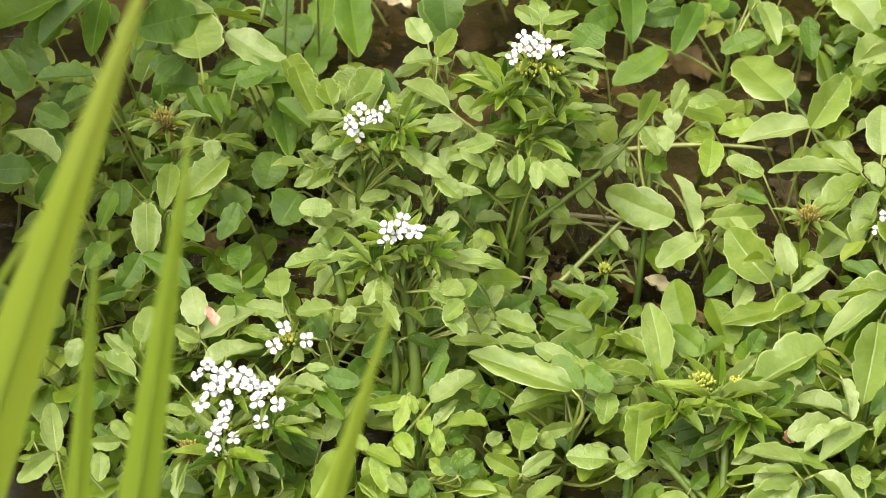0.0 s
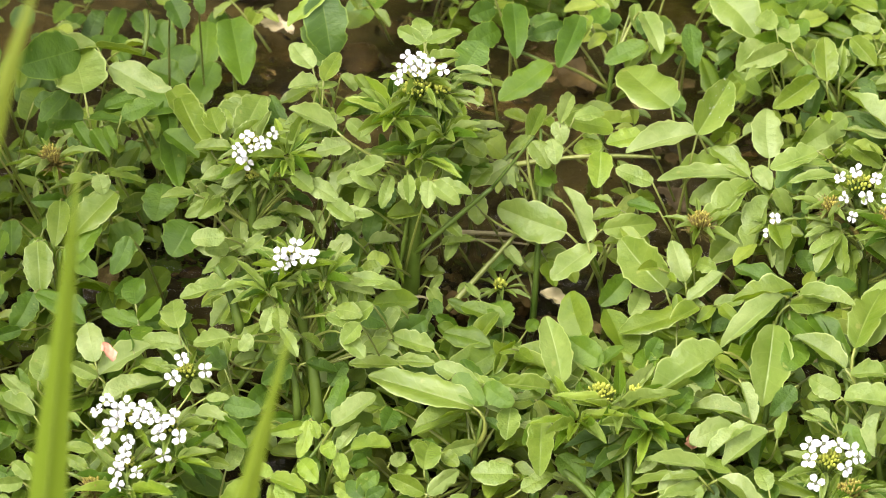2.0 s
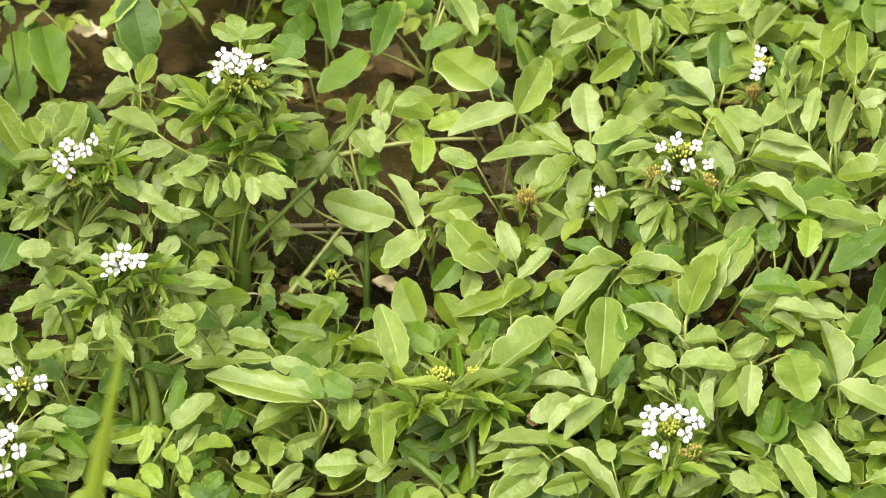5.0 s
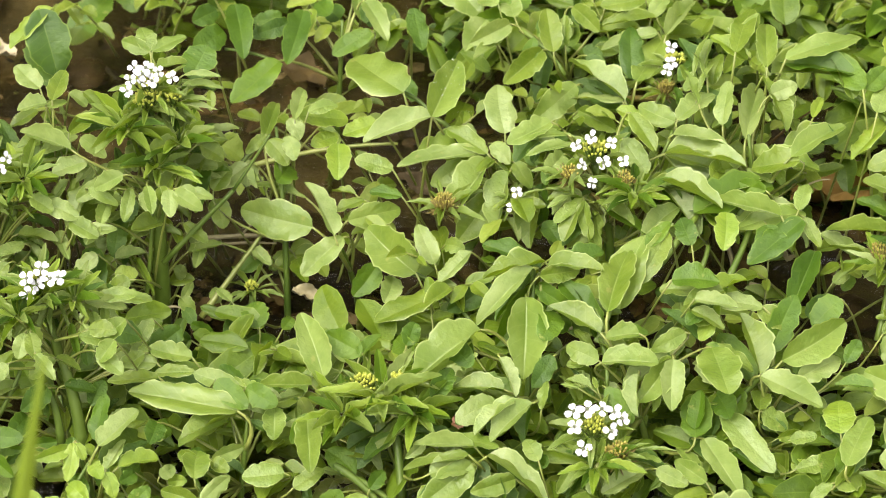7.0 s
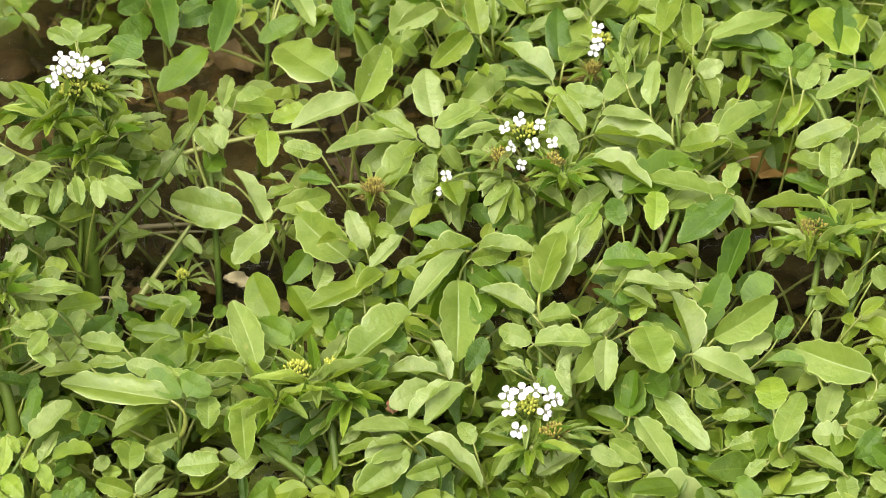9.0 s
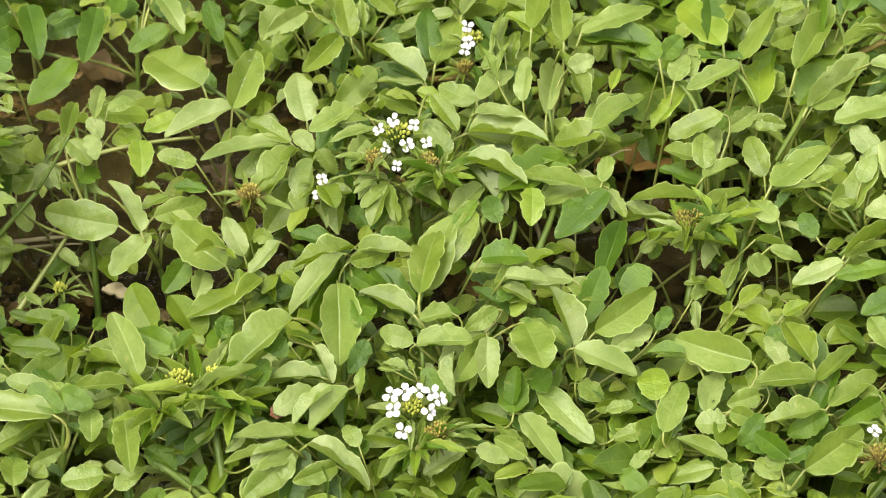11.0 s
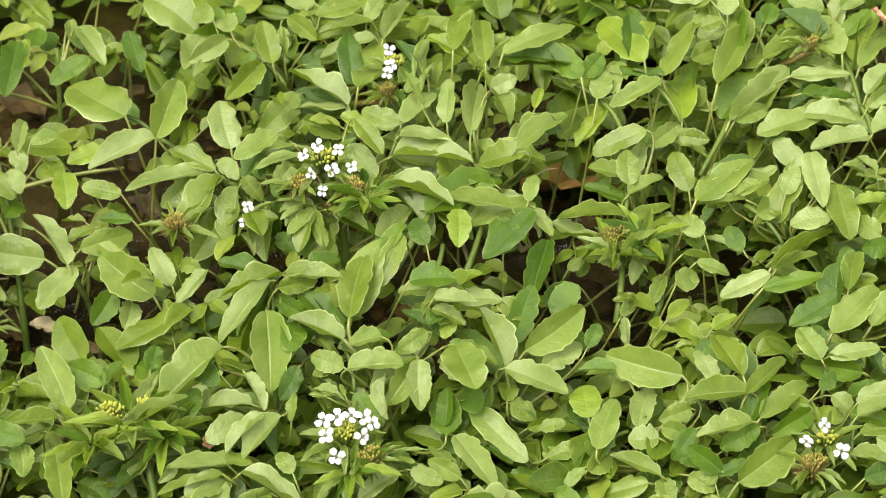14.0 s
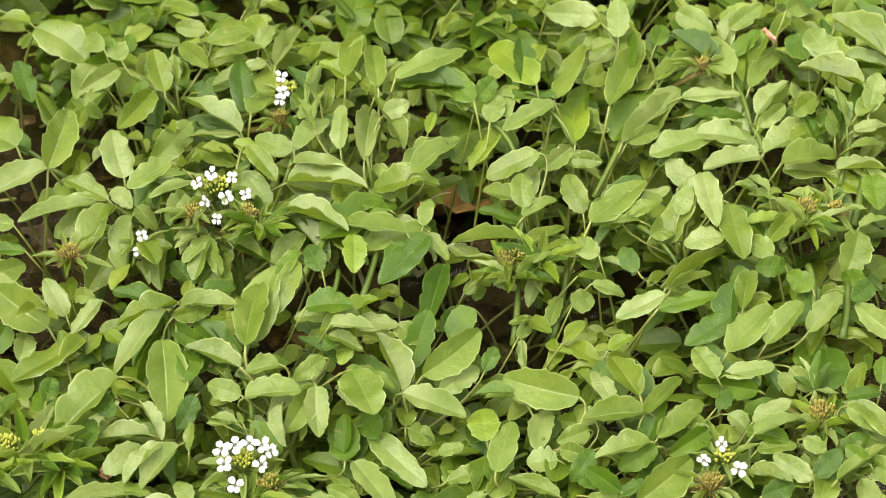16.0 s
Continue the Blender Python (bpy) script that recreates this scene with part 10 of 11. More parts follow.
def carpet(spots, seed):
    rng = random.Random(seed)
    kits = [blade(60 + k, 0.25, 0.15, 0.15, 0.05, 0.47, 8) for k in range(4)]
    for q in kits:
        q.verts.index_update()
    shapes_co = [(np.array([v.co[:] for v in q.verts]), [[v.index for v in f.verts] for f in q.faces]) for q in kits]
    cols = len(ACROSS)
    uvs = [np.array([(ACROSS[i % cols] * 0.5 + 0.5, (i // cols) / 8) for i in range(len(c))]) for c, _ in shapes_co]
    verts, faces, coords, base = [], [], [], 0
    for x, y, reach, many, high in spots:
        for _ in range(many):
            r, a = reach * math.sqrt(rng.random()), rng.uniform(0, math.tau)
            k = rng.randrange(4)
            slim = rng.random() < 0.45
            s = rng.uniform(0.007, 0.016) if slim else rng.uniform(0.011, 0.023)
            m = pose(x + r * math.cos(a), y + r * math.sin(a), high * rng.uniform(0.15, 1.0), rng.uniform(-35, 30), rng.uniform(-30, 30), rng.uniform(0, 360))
            if covers_pool(m.translation) and rng.random() < 0.85:
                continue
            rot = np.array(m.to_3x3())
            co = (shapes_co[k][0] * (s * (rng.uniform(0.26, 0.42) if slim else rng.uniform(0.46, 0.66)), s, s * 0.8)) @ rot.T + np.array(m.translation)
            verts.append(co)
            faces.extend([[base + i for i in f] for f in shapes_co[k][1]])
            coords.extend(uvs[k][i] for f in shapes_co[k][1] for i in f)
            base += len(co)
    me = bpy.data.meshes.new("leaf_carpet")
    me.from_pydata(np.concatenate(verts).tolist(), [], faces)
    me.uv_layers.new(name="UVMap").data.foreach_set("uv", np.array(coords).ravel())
    me.materials.append(shaded_carpet_mat)
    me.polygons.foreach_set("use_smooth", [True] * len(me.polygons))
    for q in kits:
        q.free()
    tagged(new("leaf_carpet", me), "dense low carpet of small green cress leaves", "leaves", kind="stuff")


def sprigs(many, seed):
    """Side shoots between the large leaves: each a thin stalk with a few small leaflets in pairs and one at its end, joined into one mesh."""
    rng = random.Random(seed)
    kits = [blade(80 + k, 0.2 + 0.22 * (k % 3), 0.10 + 0.10 * (k % 2), 0.14, 0.06, 0.5, 8) for k in range(6)]
    for q in kits:
        q.verts.index_update()
    base_co = [np.array([v.co[:] for v in q.verts]) for q in kits]
    base_faces = [[v.index for v in f.verts] for f in kits[0].faces]
    cols = len(ACROSS)
    base_uv = np.array([(ACROSS[i % cols] * 0.5 + 0.5, (i // cols) / 8) for i in range(len(base_co[0]))])
    verts, faces, coords, kinds, count = [], [], [], [], 0
    made = 0
    while made < many:
        y = rng.uniform(0.53, 0.88)
        x = y * math.tan(radians(rng.uniform(-21.5, 23)))
        z = rng.uniform(0.008, 0.010 + min(0.040, 0.17 * max(0.0, y - 0.54)))
        spot = Vector((x, y, z))
        if covers_pool(spot, 0.95):
            continue
        made += 1
        a = rng.gauss(-math.pi / 2, 1.5)
        out = Vector((math.cos(a), math.sin(a), rng.uniform(0.0, 0.5))).normalized()
        reach = rng.uniform(0.010, 0.020)
        foot = spot - out * 0.012 + Vector((0, 0.004, -z))
        line = bow(foot, spot + Vector((0, 0.002, -0.3 * z)), spot + out * reach, 6)
        side = out.cross(Vector((0, 0, 1))).normalized()
        tubes = bmesh.new()
        tube(tubes, line, [0.0006, 0.0006, 0.0005, 0.0005, 0.0004, 0.0004, 0.0003], 4)
        tubes.verts.index_update()
        co = np.array([v.co[:] for v in tubes.verts])
        for f in tubes.faces:
            faces.append([count + v.index for v in f.verts])
            coords.extend([(0.5, 0.5)] * len(f.verts))
            kinds.append(1)
        verts.append(co)
        count += len(co)
        tubes.free()
        big = rng.uniform(0.009, 0.015)
        pairs = rng.choice((1, 1, 2))
        slots = [(line[6], out, big)]
        for p in range(pairs):
            for w in (-1, 1):
                slots.append((line[5 - 2 * p], side * w + out * rng.uniform(0.2, 0.7), big * rng.uniform(0.6, 0.9)))
        for at, way, size in slots:
            d = (way.normalized() + Vector((0, 0, rng.uniform(-0.45, 0.25)))).normalized()
            up = Vector((rng.uniform(-0.4, 0.4), rng.uniform(-0.45, 0.25), 1))
            right = d.cross(up).normalized()
            rot = np.array(Matrix((right, d, right.cross(d))).transposed())
            co = (base_co[rng.randrange(6)] * (size * rng.uniform(0.42, 0.66), size, size * 0.8)) @ rot.T + np.array(at)
            verts.append(co)
            faces.extend([[count + i for i in f] for f in base_faces])
            coords.extend(base_uv[i] for f in base_faces for i in f)
            kinds.extend([0] * len(base_faces))
            count += len(co)
    me = bpy.data.meshes.new("cress_sprigs")
    me.from_pydata(np.concatenate(verts).tolist(), [], faces)
    me.uv_layers.new(name="UVMap").data.foreach_set("uv", np.array(coords).ravel())
    me.materials.append(sprig_mat)
    me.materials.append(stalk_mat)
    me.polygons.foreach_set("material_index", kinds)
    me.polygons.foreach_set("use_smooth", [True] * len(me.polygons))
    for q in kits:
        q.free()
    tagged(new("cress_sprigs", me), "small green cress shoots crowded between larger leaves", "leaves", kind="stuff")


def litter(seed):
    """Bits of rotting leaf, bark and small pebbles sunk in the open pools, uneven and overlapping."""
    rng = random.Random(seed)
    verts, faces, base = [], [], 0
    for x, y, a, b in POOLS:
        for _ in range(int(14 + a * b * 0.06)):
            r0, ang = 1.25 * math.sqrt(rng.random()), rng.uniform(0, math.tau)
            px, py = (x + a * r0 * math.cos(ang)) / 1000, (y + b * r0 * math.sin(ang)) / 1000
            high = min(-0.002, max(bed(px, py) + 0.002, rng.uniform(-0.022, -0.004)))
            size, slim, turn = 0.0010 + 0.0050 * rng.random() ** 2, rng.uniform(0.3, 1.0), rng.uniform(0, math.tau)
            tx, ty = rng.uniform(-0.5, 0.5), rng.uniform(-0.5, 0.5)
            n = rng.choice((5, 6, 7))
            ring = []
            for k in range(n):
                q = k * math.tau / n
                u, v = size * rng.uniform(0.7, 1.2) * math.cos(q), size * slim * rng.uniform(0.7, 1.2) * math.sin(q)
                ring.append((px + u * math.cos(turn) - v * math.sin(turn), py + u * math.sin(turn) + v * math.cos(turn), high + tx * u + ty * v))
            verts.append((px, py, high + size * rng.uniform(0.1, 0.45)))
            verts.extend(ring)
            verts.append((px, py, high - size * 0.3))
            for k in range(n):
                p, q = base + 1 + k, base + 1 + (k + 1) % n
                faces.append((base, p, q))
                faces.append((base + n + 1, q, p))
            base += n + 2
    me = bpy.data.meshes.new("sunken_litter")
    me.from_pydata(verts, [], faces)
    me.materials.append(litter_mat)
    tagged(new("sunken_litter", me), "brown and ochre bits of rotting leaf in shallow water", "debris", kind="stuff")


litter(9)
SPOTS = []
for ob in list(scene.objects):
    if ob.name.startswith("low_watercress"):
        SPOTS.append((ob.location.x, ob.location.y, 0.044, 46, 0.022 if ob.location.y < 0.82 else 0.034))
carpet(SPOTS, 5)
sprigs(480, 31)



# ---- grass blades on the near bank ----
def grass_blade(root, tip, width, bend, label):
    bm = bmesh.new()
    uv = bm.loops.layers.uv.new("UVMap")
    a, b = Vector(root), Vector(tip)
    pts = bow(a, (a + b) / 2 + Vector(bend), b, 16)
    side = Vector((1, 0, 0))
    rows = []
    for i, p in enumerate(pts):
        t = i / 16
        w = width * 0.5 * (1 - t ** 3) * (0.75 + 0.25 * min(1.0, 4 * (1 - t))) + 0.0003
        rows.append([(bm.verts.new(p + side * w * j + Vector((0, 0.22 * w * abs(j), 0))), (j * 0.5 + 0.5, t)) for j in (-1, -0.5, 0, 0.5, 1)])
    for r, s in zip(rows, rows[1:]):
        for k in range(4):
            quad = (r[k], r[k + 1], s[k + 1], s[k])
            for loop, q in zip(bm.faces.new([q[0] for q in quad]).loops, quad):
                loop[uv].uv = q[1]
    ob = tagged(new("grass_blade", mesh_of("grass_blade", bm, [grass_mat])), label, "grass", "grass blades")
    rib = bmesh.new()
    tube(rib, [p + Vector((0, -0.0004, 0)) for p in pts], [0.0007 * (1 - 0.8 * i / 16) for i in range(17)], 5)
    part("midrib", mesh_of("midrib", rib, [grass_mat]), ob)


grass_blade((-0.2208, 0.3300, 0.0400), (-0.1047, 0.3300, 0.3934), 0.0181, (-0.0096, 0, 0), "long yellow-green grass blade on the near bank")
grass_blade((-0.1627, 0.3350, 0.0400), (-0.1236, 0.3350, 0.3200), 0.0089, (-0.0032, 0, 0), "long yellow-green grass blade on the near bank")
grass_blade((-0.1613, 0.3320, 0.0400), (-0.1029, 0.3320, 0.3533), 0.0112, (0.0010, 0, 0), "long yellow-green grass blade on the near bank")
grass_blade((-0.1254, 0.3450, 0.0400), (-0.0703, 0.3450, 0.3056), 0.0092, (-0.0063, 0, 0), "long yellow-green grass blade on the near bank")
grass_blade((-0.2892, 0.3320, 0.0400), (-0.1317, 0.3320, 0.3305), 0.0069, (-0.0044, 0, 0), "yellowing grass blade on the near bank")


# Reeds standing left of the view, added only to shade the left plants.
reed = random.Random(21)
for k in range(95):
    x, y = reed.uniform(-0.45, -0.33), reed.uniform(0.50, 0.71)
    high = reed.uniform(0.34, 0.45) - 0.8 * (x + 0.33)
    grass_blade((x, y, -0.01), (x + reed.uniform(-0.03, 0.03), y + reed.uniform(-0.04, 0.04), high), reed.uniform(0.015, 0.023), (0.0, 0.0, 0.03), "tall green reed blade added out of view to darken the left side")

# Arching reeds, also unseen, that widen this added shade.
for k in range(36):
    x, y = reed.uniform(-0.47, -0.36), reed.uniform(0.46, 0.80)
    grass_blade((x, y, -0.01), (x + reed.uniform(-0.02, 0.05), y + reed.uniform(-0.02, 0.10), reed.uniform(0.36, 0.50)), reed.uniform(0.010, 0.016), (-0.03, 0.0, 0.10), "tall arching reed blade added out of view to darken the left side")


# Unseen rear-left reeds, added to darken leaves and water reflections.
for k in range(46):
    x, y = reed.uniform(-0.66, -0.46), reed.uniform(0.72, 1.25)
    grass_blade((x, y, -0.01), (x + reed.uniform(-0.06, 0.06), y + reed.uniform(-0.05, 0.05), reed.uniform(0.45, 0.75)), reed.uniform(0.012, 0.018), (0.0, 0.0, 0.05), "tall green reed blade added out of view to darken the left side")


def branch(root, a, b, r, mat=stem_mat):
    """A side stem of a plant, between two places."""
    inv = root.matrix_basis.inverted()
    p, q = inv @ Vector(a), inv @ Vector(b)
    bm = bmesh.new()
    tube(bm, bow(p, (p + q) / 2 + Vector((0.002, 0.001, 0.002)), q, 6), [r * (1.1 - 0.05 * i + 0.05 * (i % 2)) for i in range(7)], 8)
    part("side_stem", mesh_of("side_stem", bm, [mat]), root)


branch(PLANTS[8], (-0.0932, 0.6940, 0.0303), (-0.0663, 0.7038, 0.0548), 0.0010)
branch(PLANTS[8], (-0.0663, 0.7038, 0.0548), (-0.0520, 0.7110, 0.0739), 0.0006)
branch(PLANTS[8], (-0.1018, 0.6873, 0.0113), (-0.0958, 0.7007, 0.0513), 0.0008)
branch(PLANTS[4], (-0.1179, 0.6137, 0.0147), (-0.1234, 0.6305, 0.0449), 0.0021)
branch(PLANTS[4], (-0.1250, 0.6145, 0.0181), (-0.1291, 0.6249, 0.0372), 0.0014)
branch(PLANTS[4], (-0.1452, 0.6271, 0.0458), (-0.1543, 0.6375, 0.0662), 0.0016)
branch(PLANTS[4], (-0.1461, 0.6169, 0.0285), (-0.1369, 0.6266, 0.0423), 0.0008)
branch(PLANTS[11], (-0.0042, 0.7550, 0.0573), (0.0066, 0.7460, 0.0517), 0.0008)
branch(PLANTS[11], (0.0066, 0.7460, 0.0517), (0.0151, 0.7381, 0.0469), 0.0009)
branch(PLANTS[11], (0.0151, 0.7381, 0.0469), (0.0278, 0.7299, 0.0417), 0.0009)
branch(PLANTS[11], (0.0278, 0.7299, 0.0417), (0.0466, 0.7153, 0.0325), 0.0013)
branch(PLANTS[12], (-0.0036, 0.6886, 0.0254), (0.0074, 0.6793, 0.0217), 0.0008)
branch(PLANTS[12], (0.0074, 0.6793, 0.0217), (0.0180, 0.6668, 0.0169), 0.0009)
branch(PLANTS[15], (0.0379, 0.6497, 0.0589), (0.0351, 0.6382, 0.0537), 0.0008)
branch(PLANTS[16], (0.0591, 0.6259, 0.0488), (0.0635, 0.6339, 0.0532), 0.0008)
branch(PLANTS[16], (0.0591, 0.6250, 0.0483), (0.0605, 0.6097, 0.0394), 0.0009)
branch(PLANTS[17], (0.0421, 0.7982, 0.0534), (0.0584, 0.7798, 0.0443), 0.0010)
branch(PLANTS[17], (0.0808, 0.7686, 0.0384), (0.0763, 0.7553, 0.0324), 0.0011)
branch(PLANTS[18], (0.0931, 0.7221, 0.0599), (0.0880, 0.7131, 0.0539), 0.0008)
branch(PLANTS[14], (-0.0118, 0.6064, 0.0323), (-0.0100, 0.5819, 0.0116), 0.0015)
branch(PLANTS[14], (-0.0331, 0.5951, 0.0241), (-0.0157, 0.5830, 0.0129), 0.0013)
branch(PLANTS[14], (-0.0254, 0.5912, 0.0203), (-0.0100, 0.5819, 0.0116), 0.0011)
branch(PLANTS[19], (0.0834, 0.6721, 0.0375), (0.0995, 0.6901, 0.0462), 0.0014)
branch(PLANTS[19], (0.1067, 0.6644, 0.0344), (0.1183, 0.6856, 0.0445), 0.0012)
branch(PLANTS[19], (0.1198, 0.6977, 0.0502), (0.1136, 0.6890, 0.0460), 0.0012)
branch(PLANTS[19], (0.0958, 0.6652, 0.0345), (0.1023, 0.6787, 0.0410), 0.0010)
branch(PLANTS[20], (0.1694, 0.7274, 0.0600), (0.1529, 0.7374, 0.0653), 0.0009)
branch(PLANTS[20], (0.1694, 0.7274, 0.0600), (0.1759, 0.7142, 0.0526), 0.0009)
branch(PLANTS[20], (0.1842, 0.7360, 0.0654), (0.1916, 0.7296, 0.0619), 0.0007)
branch(PLANTS[20], (0.1906, 0.7297, 0.0619), (0.1979, 0.7155, 0.0539), 0.0008)
branch(PLANTS[20], (0.1732, 0.6943, 0.0410), (0.1670, 0.6797, 0.0324), 0.0009)
branch(PLANTS[20], (0.1603, 0.6524, 0.0165), (0.1678, 0.6778, 0.0313), 0.0012)
branch(PLANTS[20], (0.1743, 0.6514, 0.0163), (0.1857, 0.6746, 0.0300), 0.0012)
branch(PLANTS[21], (0.1145, 0.6221, 0.0302), (0.1243, 0.6268, 0.0321), 0.0007)
branch(PLANTS[21], (0.1145, 0.6221, 0.0302), (0.0997, 0.6084, 0.0250), 0.0009)
branch(PLANTS[22], (0.1383, 0.5848, 0.0235), (0.1502, 0.5888, 0.0252), 0.0008)
branch(PLANTS[23], (0.2665, 0.7440, 0.0557), (0.2686, 0.7200, 0.0472), 0.0010)
branch(PLANTS[23], (0.2686, 0.7200, 0.0472), (0.2692, 0.7065, 0.0425), 0.0011)
branch(PLANTS[23], (0.2378, 0.7579, 0.0585), (0.2379, 0.7415, 0.0526), 0.0008)
branch(PLANTS[23], (0.2192, 0.7247, 0.0453), (0.2031, 0.7042, 0.0368), 0.0010)
branch(PLANTS[24], (0.3027, 0.7062, 0.0517), (0.2913, 0.6835, 0.0428), 0.0011)
branch(PLANTS[24], (0.2913, 0.6835, 0.0428), (0.2859, 0.6730, 0.0387), 0.0010)
branch(PLANTS[24], (0.2916, 0.6671, 0.0370), (0.3033, 0.6904, 0.0462), 0.0014)
branch(PLANTS[25], (0.2118, 0.6742, 0.0455), (0.2217, 0.6562, 0.0398), 0.0009)
branch(PLANTS[25], (0.2135, 0.6490, 0.0367), (0.2314, 0.6608, 0.0422), 0.0007)
branch(PLANTS[26], (0.2248, 0.6117, 0.0269), (0.2195, 0.5961, 0.0209), 0.0008)
branch(PLANTS[26], (0.2698, 0.6148, 0.0313), (0.2781, 0.6349, 0.0391), 0.0013)
branch(PLANTS[26], (0.2663, 0.6442, 0.0415), (0.2626, 0.6251, 0.0344), 0.0012)
branch(PLANTS[27], (0.1914, 0.5913, 0.0324), (0.1928, 0.5818, 0.0292), 0.0008)
branch(PLANTS[27], (0.2240, 0.5770, 0.0298), (0.2188, 0.5621, 0.0241), 0.0008)
branch(PLANTS[2], (-0.1940, 0.6148, 0.0386), (-0.1880, 0.6014, 0.0334), 0.0006)
branch(PLANTS[2], (-0.1677, 0.6310, 0.0428), (-0.1616, 0.6164, 0.0371), 0.0006)
branch(PLANTS[3], (-0.2350, 0.5560, 0.0332), (-0.2250, 0.5539, 0.0305), 0.0005)
branch(PLANTS[3], (-0.2250, 0.5539, 0.0305), (-0.2081, 0.5460, 0.0229), 0.0007)
branch(PLANTS[1], (-0.1859, 0.6474, 0.0376), (-0.1854, 0.6405, 0.0344), 0.0005)
branch(PLANTS[6], (-0.0774, 0.5886, 0.0250), (-0.0762, 0.5767, 0.0207), 0.0006)
branch(PLANTS[5], (-0.1098, 0.5965, 0.0338), (-0.1162, 0.5844, 0.0299), 0.0007)
branch(PLANTS[0], (-0.2006, 0.7544, 0.0883), (-0.1986, 0.7372, 0.0803), 0.0010)
branch(PLANTS[10], (-0.0509, 0.7947, 0.0431), (-0.0733, 0.8017, 0.0471), 0.0007)
branch(PLANTS[9], (-0.0566, 0.7298, 0.0568), (-0.0677, 0.7211, 0.0489), 0.0009)

# ---- debris in and on the water ----
def scrap(name, label, x, y, z, turn, tilt, length, width, mat, seed, curl=0.25):
    """A crinkled dead leaf or scrap."""
    rng = random.Random(seed)
    bm = bmesh.new()
    n, half = 9, 4
    ph = [rng.uniform(0, 6.3) for _ in range(4)]
    grid = []
    for i in range(n + 1):
        t = i / n
        wide = math.sin(math.pi * min(0.98, 0.06 + t * 0.92)) ** 0.6
        row = []
        for j in range(-half, half + 1):
            s = j / half
            px = 0.5 * width * s * wide * (1 + 0.14 * math.sin(t * 13 + ph[0]) + 0.08 * math.sin(t * 31 + ph[3]))
            pz = length * (0.06 * math.sin(t * 8 + s * 4 + ph[1]) + 0.05 * math.sin(t * 17 - s * 6 + ph[2]) + curl * s * s * 0.5 * math.sin(t * 3 + 0.3))
            row.append(bm.verts.new((px, (t - 0.5) * length, pz)))
        grid.append(row)
    for a, b in zip(grid, grid[1:]):
        for k in range(2 * half):
            bm.faces.new((a[k], a[k + 1], b[k + 1], b[k]))
    me = mesh_of(name, bm, [mat])
    ob = tagged(new(name, me), label, "debris")
    ob.matrix_basis = pose(x, y, z, tilt, 0, turn)
    return ob


def stick(label, a, b, r, sag, mat):
    bm = bmesh.new()
    pts = bow(Vector(a), (Vector(a) + Vector(b)) / 2 + Vector(sag), Vector(b), 10)
    tube(bm, pts, [r * (1.0 - 0.05 * i + 0.08 * (i % 3)) for i in range(11)], 7)
    return tagged(new("dry_stem", mesh_of("dry_stem", bm, [mat])), label, "stick")


def stone(x, y, z, size, seed, flat=0.6):
    bm = bmesh.new()
    bmesh.ops.create_icosphere(bm, subdivisions=3, radius=size)
    for v in bm.verts:
        v.co *= 1 + 0.28 * noise.noise(v.co / size * 1.1 + Vector((seed * 7.3, 0, 0))) + 0.06 * noise.noise(v.co / size * 4 + Vector((seed, 3, 0)))
        v.co.z *= flat
    ob = tagged(new("stream_stone", mesh_of("stream_stone", bm, [stone_mat])), "brown rounded stone lying in the shallow stream", "stone", "stream stones")
    ob.location = (x, y, z)


scrap("dead_leaf", "pinkish brown dead leaf lying in dark water", -0.0470, 0.8436, 0.0040, 60, 12, 0.024, 0.015, dead_mat, 1)
scrap("dead_leaf", "orange brown sunken leaf in shallow water", 0.1665, 0.7520, 0.0020, 85, 6, 0.044, 0.020, rust_mat, 2)
scrap("dead_leaf", "yellowed dead leaf floating on brown water", -0.1736, 0.8643, 0.0060, 80, 8, 0.015, 0.009, straw_mat, 21, 0.3)
scrap("dead_leaf", "ochre dead leaf at the water's edge", -0.0776, 0.6941, 0.0060, 150, 20, 0.020, 0.013, dead_mat, 3)
scrap("dead_leaf", "ochre dead leaf beside dark water", -0.0563, 0.7051, 0.0040, 70, 15, 0.016, 0.012, dead_mat, 4)
scrap("leaf_scrap", "pale curled leaf scrap on dark water", -0.0430, 0.6984, 0.0080, 75, 25, 0.011, 0.007, straw_mat, 5, 0.6)
scrap("dead_leaf", "pale crinkled dead leaf on a stem", 0.1285, 0.6855, 0.0300, 120, 40, 0.014, 0.009, straw_mat, 6, 0.5)
scrap("dead_leaf", "withered brownish leaf hanging by a stem", 0.1146, 0.6908, 0.0250, 20, 60, 0.016, 0.006, dead_mat, 7, 0.5)
# A pinkish stone, made from the same crinkled sheet as the dead leaves.
scrap("leaf_scrap", "pinkish stone on the water, made as a crinkled scrap", -0.0013, 0.7566, 0.0120, 70, 30, 0.015, 0.010, rose_mat, 8)
scrap("leaf_scrap", "brown leaf scrap low among leaves", -0.1257, 0.6770, 0.0100, 70, 20, 0.012, 0.008, dead_mat, 9)
scrap("pink_leaf_tip", "pink faded leaf tip among green leaves", -0.1805, 0.5877, 0.0700, 60, 50, 0.007, 0.004, pink_mat, 10)
scrap("pink_leaf_tip", "pink faded leaf tip among green leaves", 0.2817, 0.7454, 0.0700, 80, 50, 0.008, 0.004, pink_mat, 11)
scrap("pink_leaf_tip", "pinkish leaf scrap among green leaves", 0.0104, 0.6063, 0.0300, 20, 50, 0.005, 0.005, pink_mat, 12)
scrap("leaf_scrap", "grey brown scrap between leaves", 0.1375, 0.7525, 0.0300, 30, 50, 0.010, 0.006, stone_mat, 13)
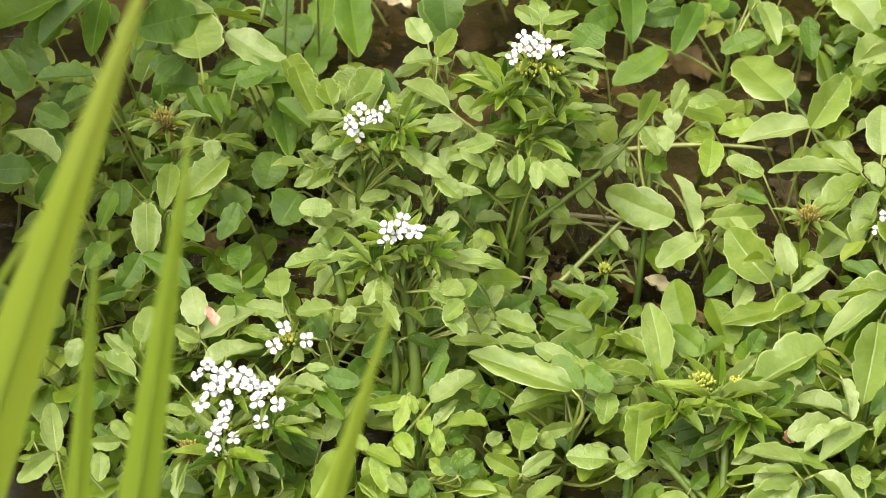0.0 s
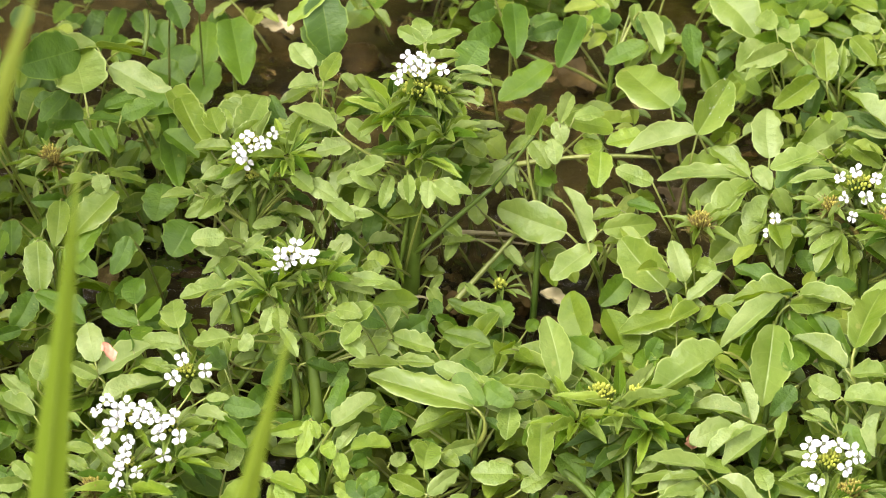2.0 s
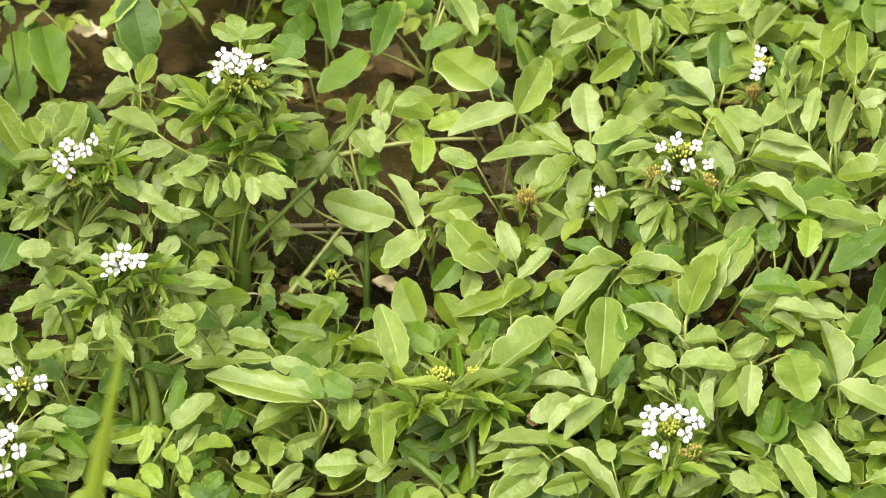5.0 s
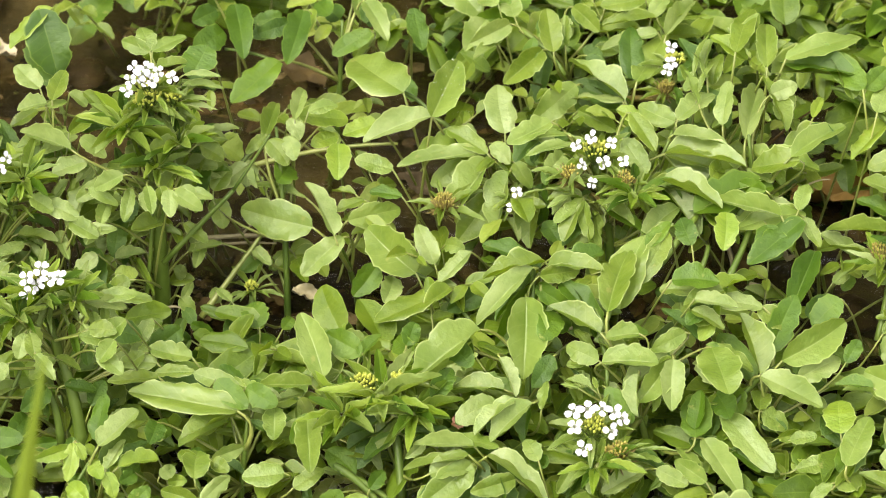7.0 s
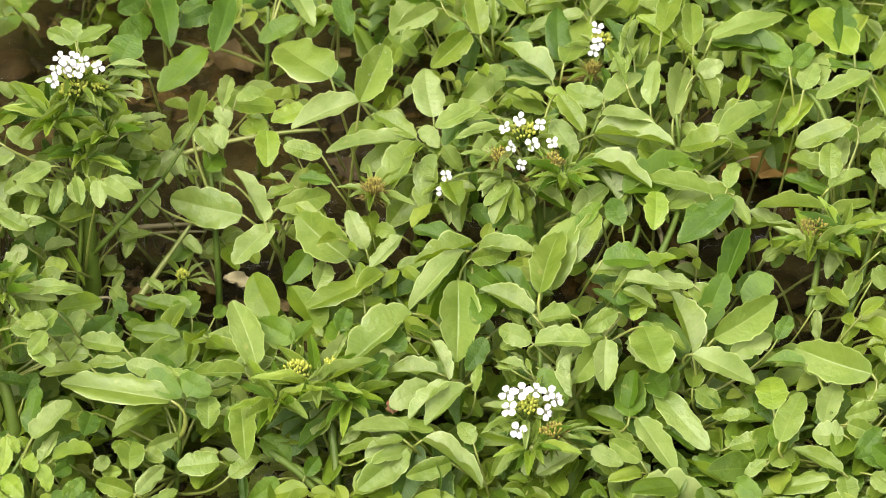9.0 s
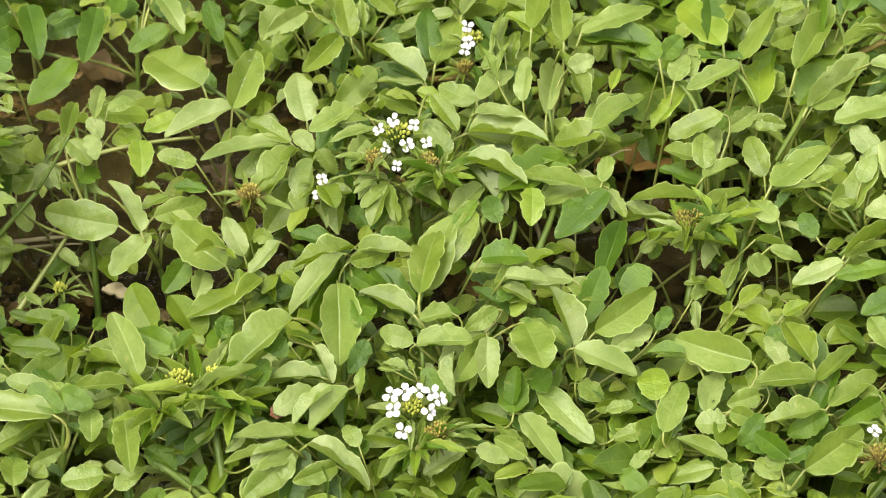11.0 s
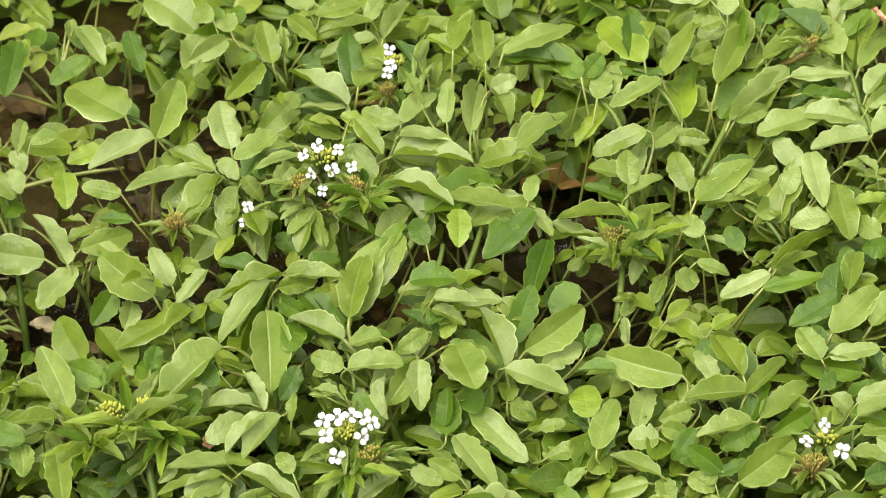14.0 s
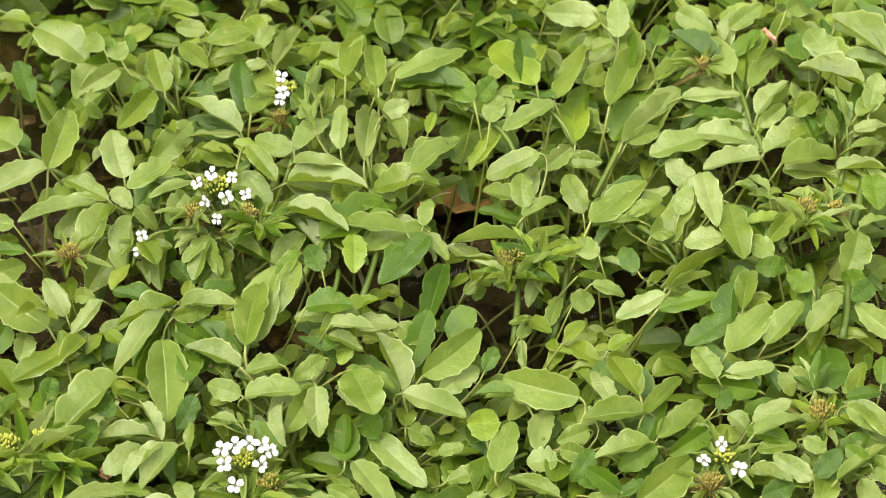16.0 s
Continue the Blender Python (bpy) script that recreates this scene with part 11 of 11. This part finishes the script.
scrap("dead_leaf", "orange brown dead leaf low among stems", -0.1282, 0.6097, 0.0100, 30, 40, 0.008, 0.006, dead_mat, 14)
scrap("dead_leaf", "yellowed dead leaf under pale stems", -0.0103, 0.6751, 0.0100, 100, 30, 0.012, 0.008, straw_mat, 15)
stick("pale dry reed stem lying over dark water", (-0.0854, 0.7285, 0.0120), (-0.0454, 0.7231, 0.0160), 0.0010, (0, 0, 0.002), straw_mat)
stick("thin pale dry stem lying over dark water", (-0.0800, 0.7268, 0.0100), (-0.0541, 0.7242, 0.0120), 0.0006, (0, 0.002, 0), straw_mat)
stick("thin dry stem among the leaves", (-0.0684, 0.7305, 0.0100), (-0.0623, 0.7294, 0.0180), 0.0005, (0, 0, 0.001), straw_mat)
stick("pale curved stalk low by a stem", (-0.0979, 0.6889, 0.0100), (-0.0852, 0.6877, 0.0120), 0.0006, (0, 0, 0.006), straw_mat)
stick("yellow green stalk lying over the water", (-0.0656, 0.7714, 0.0120), (-0.0072, 0.7720, 0.0200), 0.0011, (0, 0.003, 0.003), stalk_mat)
stick("pale green stalk slanting over dark water", (-0.0810, 0.6864, 0.0100), (-0.0570, 0.7101, 0.0300), 0.0012, (0.002, 0, 0.003), stalk_mat)
stick("pale reddish stalk between leaves", (0.0407, 0.6545, 0.0220), (0.0521, 0.6528, 0.0280), 0.0013, (0, 0, 0.001), straw_mat)
stick("pale stalk between leaves", (0.0355, 0.6334, 0.0200), (0.0499, 0.6440, 0.0280), 0.0010, (0, 0, 0.001), stalk_mat)
stick("thin pale tendril over brown water", (0.1432, 0.7178, 0.0350), (0.1512, 0.7148, 0.0400), 0.0004, (0, 0, 0.002), straw_mat)
stick("brown twig among stems", (0.1292, 0.7443, 0.0300), (0.1486, 0.7443, 0.0500), 0.0007, (0, 0, 0.002), dead_mat)
stick("pale dry stem between stalks", (0.1207, 0.6927, 0.0100), (0.1317, 0.6822, 0.0100), 0.0010, (0, 0, 0.002), straw_mat)
stick("pale dry stem between stalks", (0.1133, 0.7026, 0.0200), (0.1146, 0.6974, 0.0050), 0.0010, (0.002, 0, 0), straw_mat)
for i, (x, y) in enumerate(((-0.14, 0.87), (0.03, 0.86), (-0.05, 0.76), (-0.01, 0.74), (0.02, 0.75), (0.14, 0.80), (0.17, 0.78), (-0.20, 0.93), (0.16, 0.70), (-0.22, 0.80))):
    stone(x, y, -0.022, 0.010 + 0.003 * (i % 4), i, 0.5)
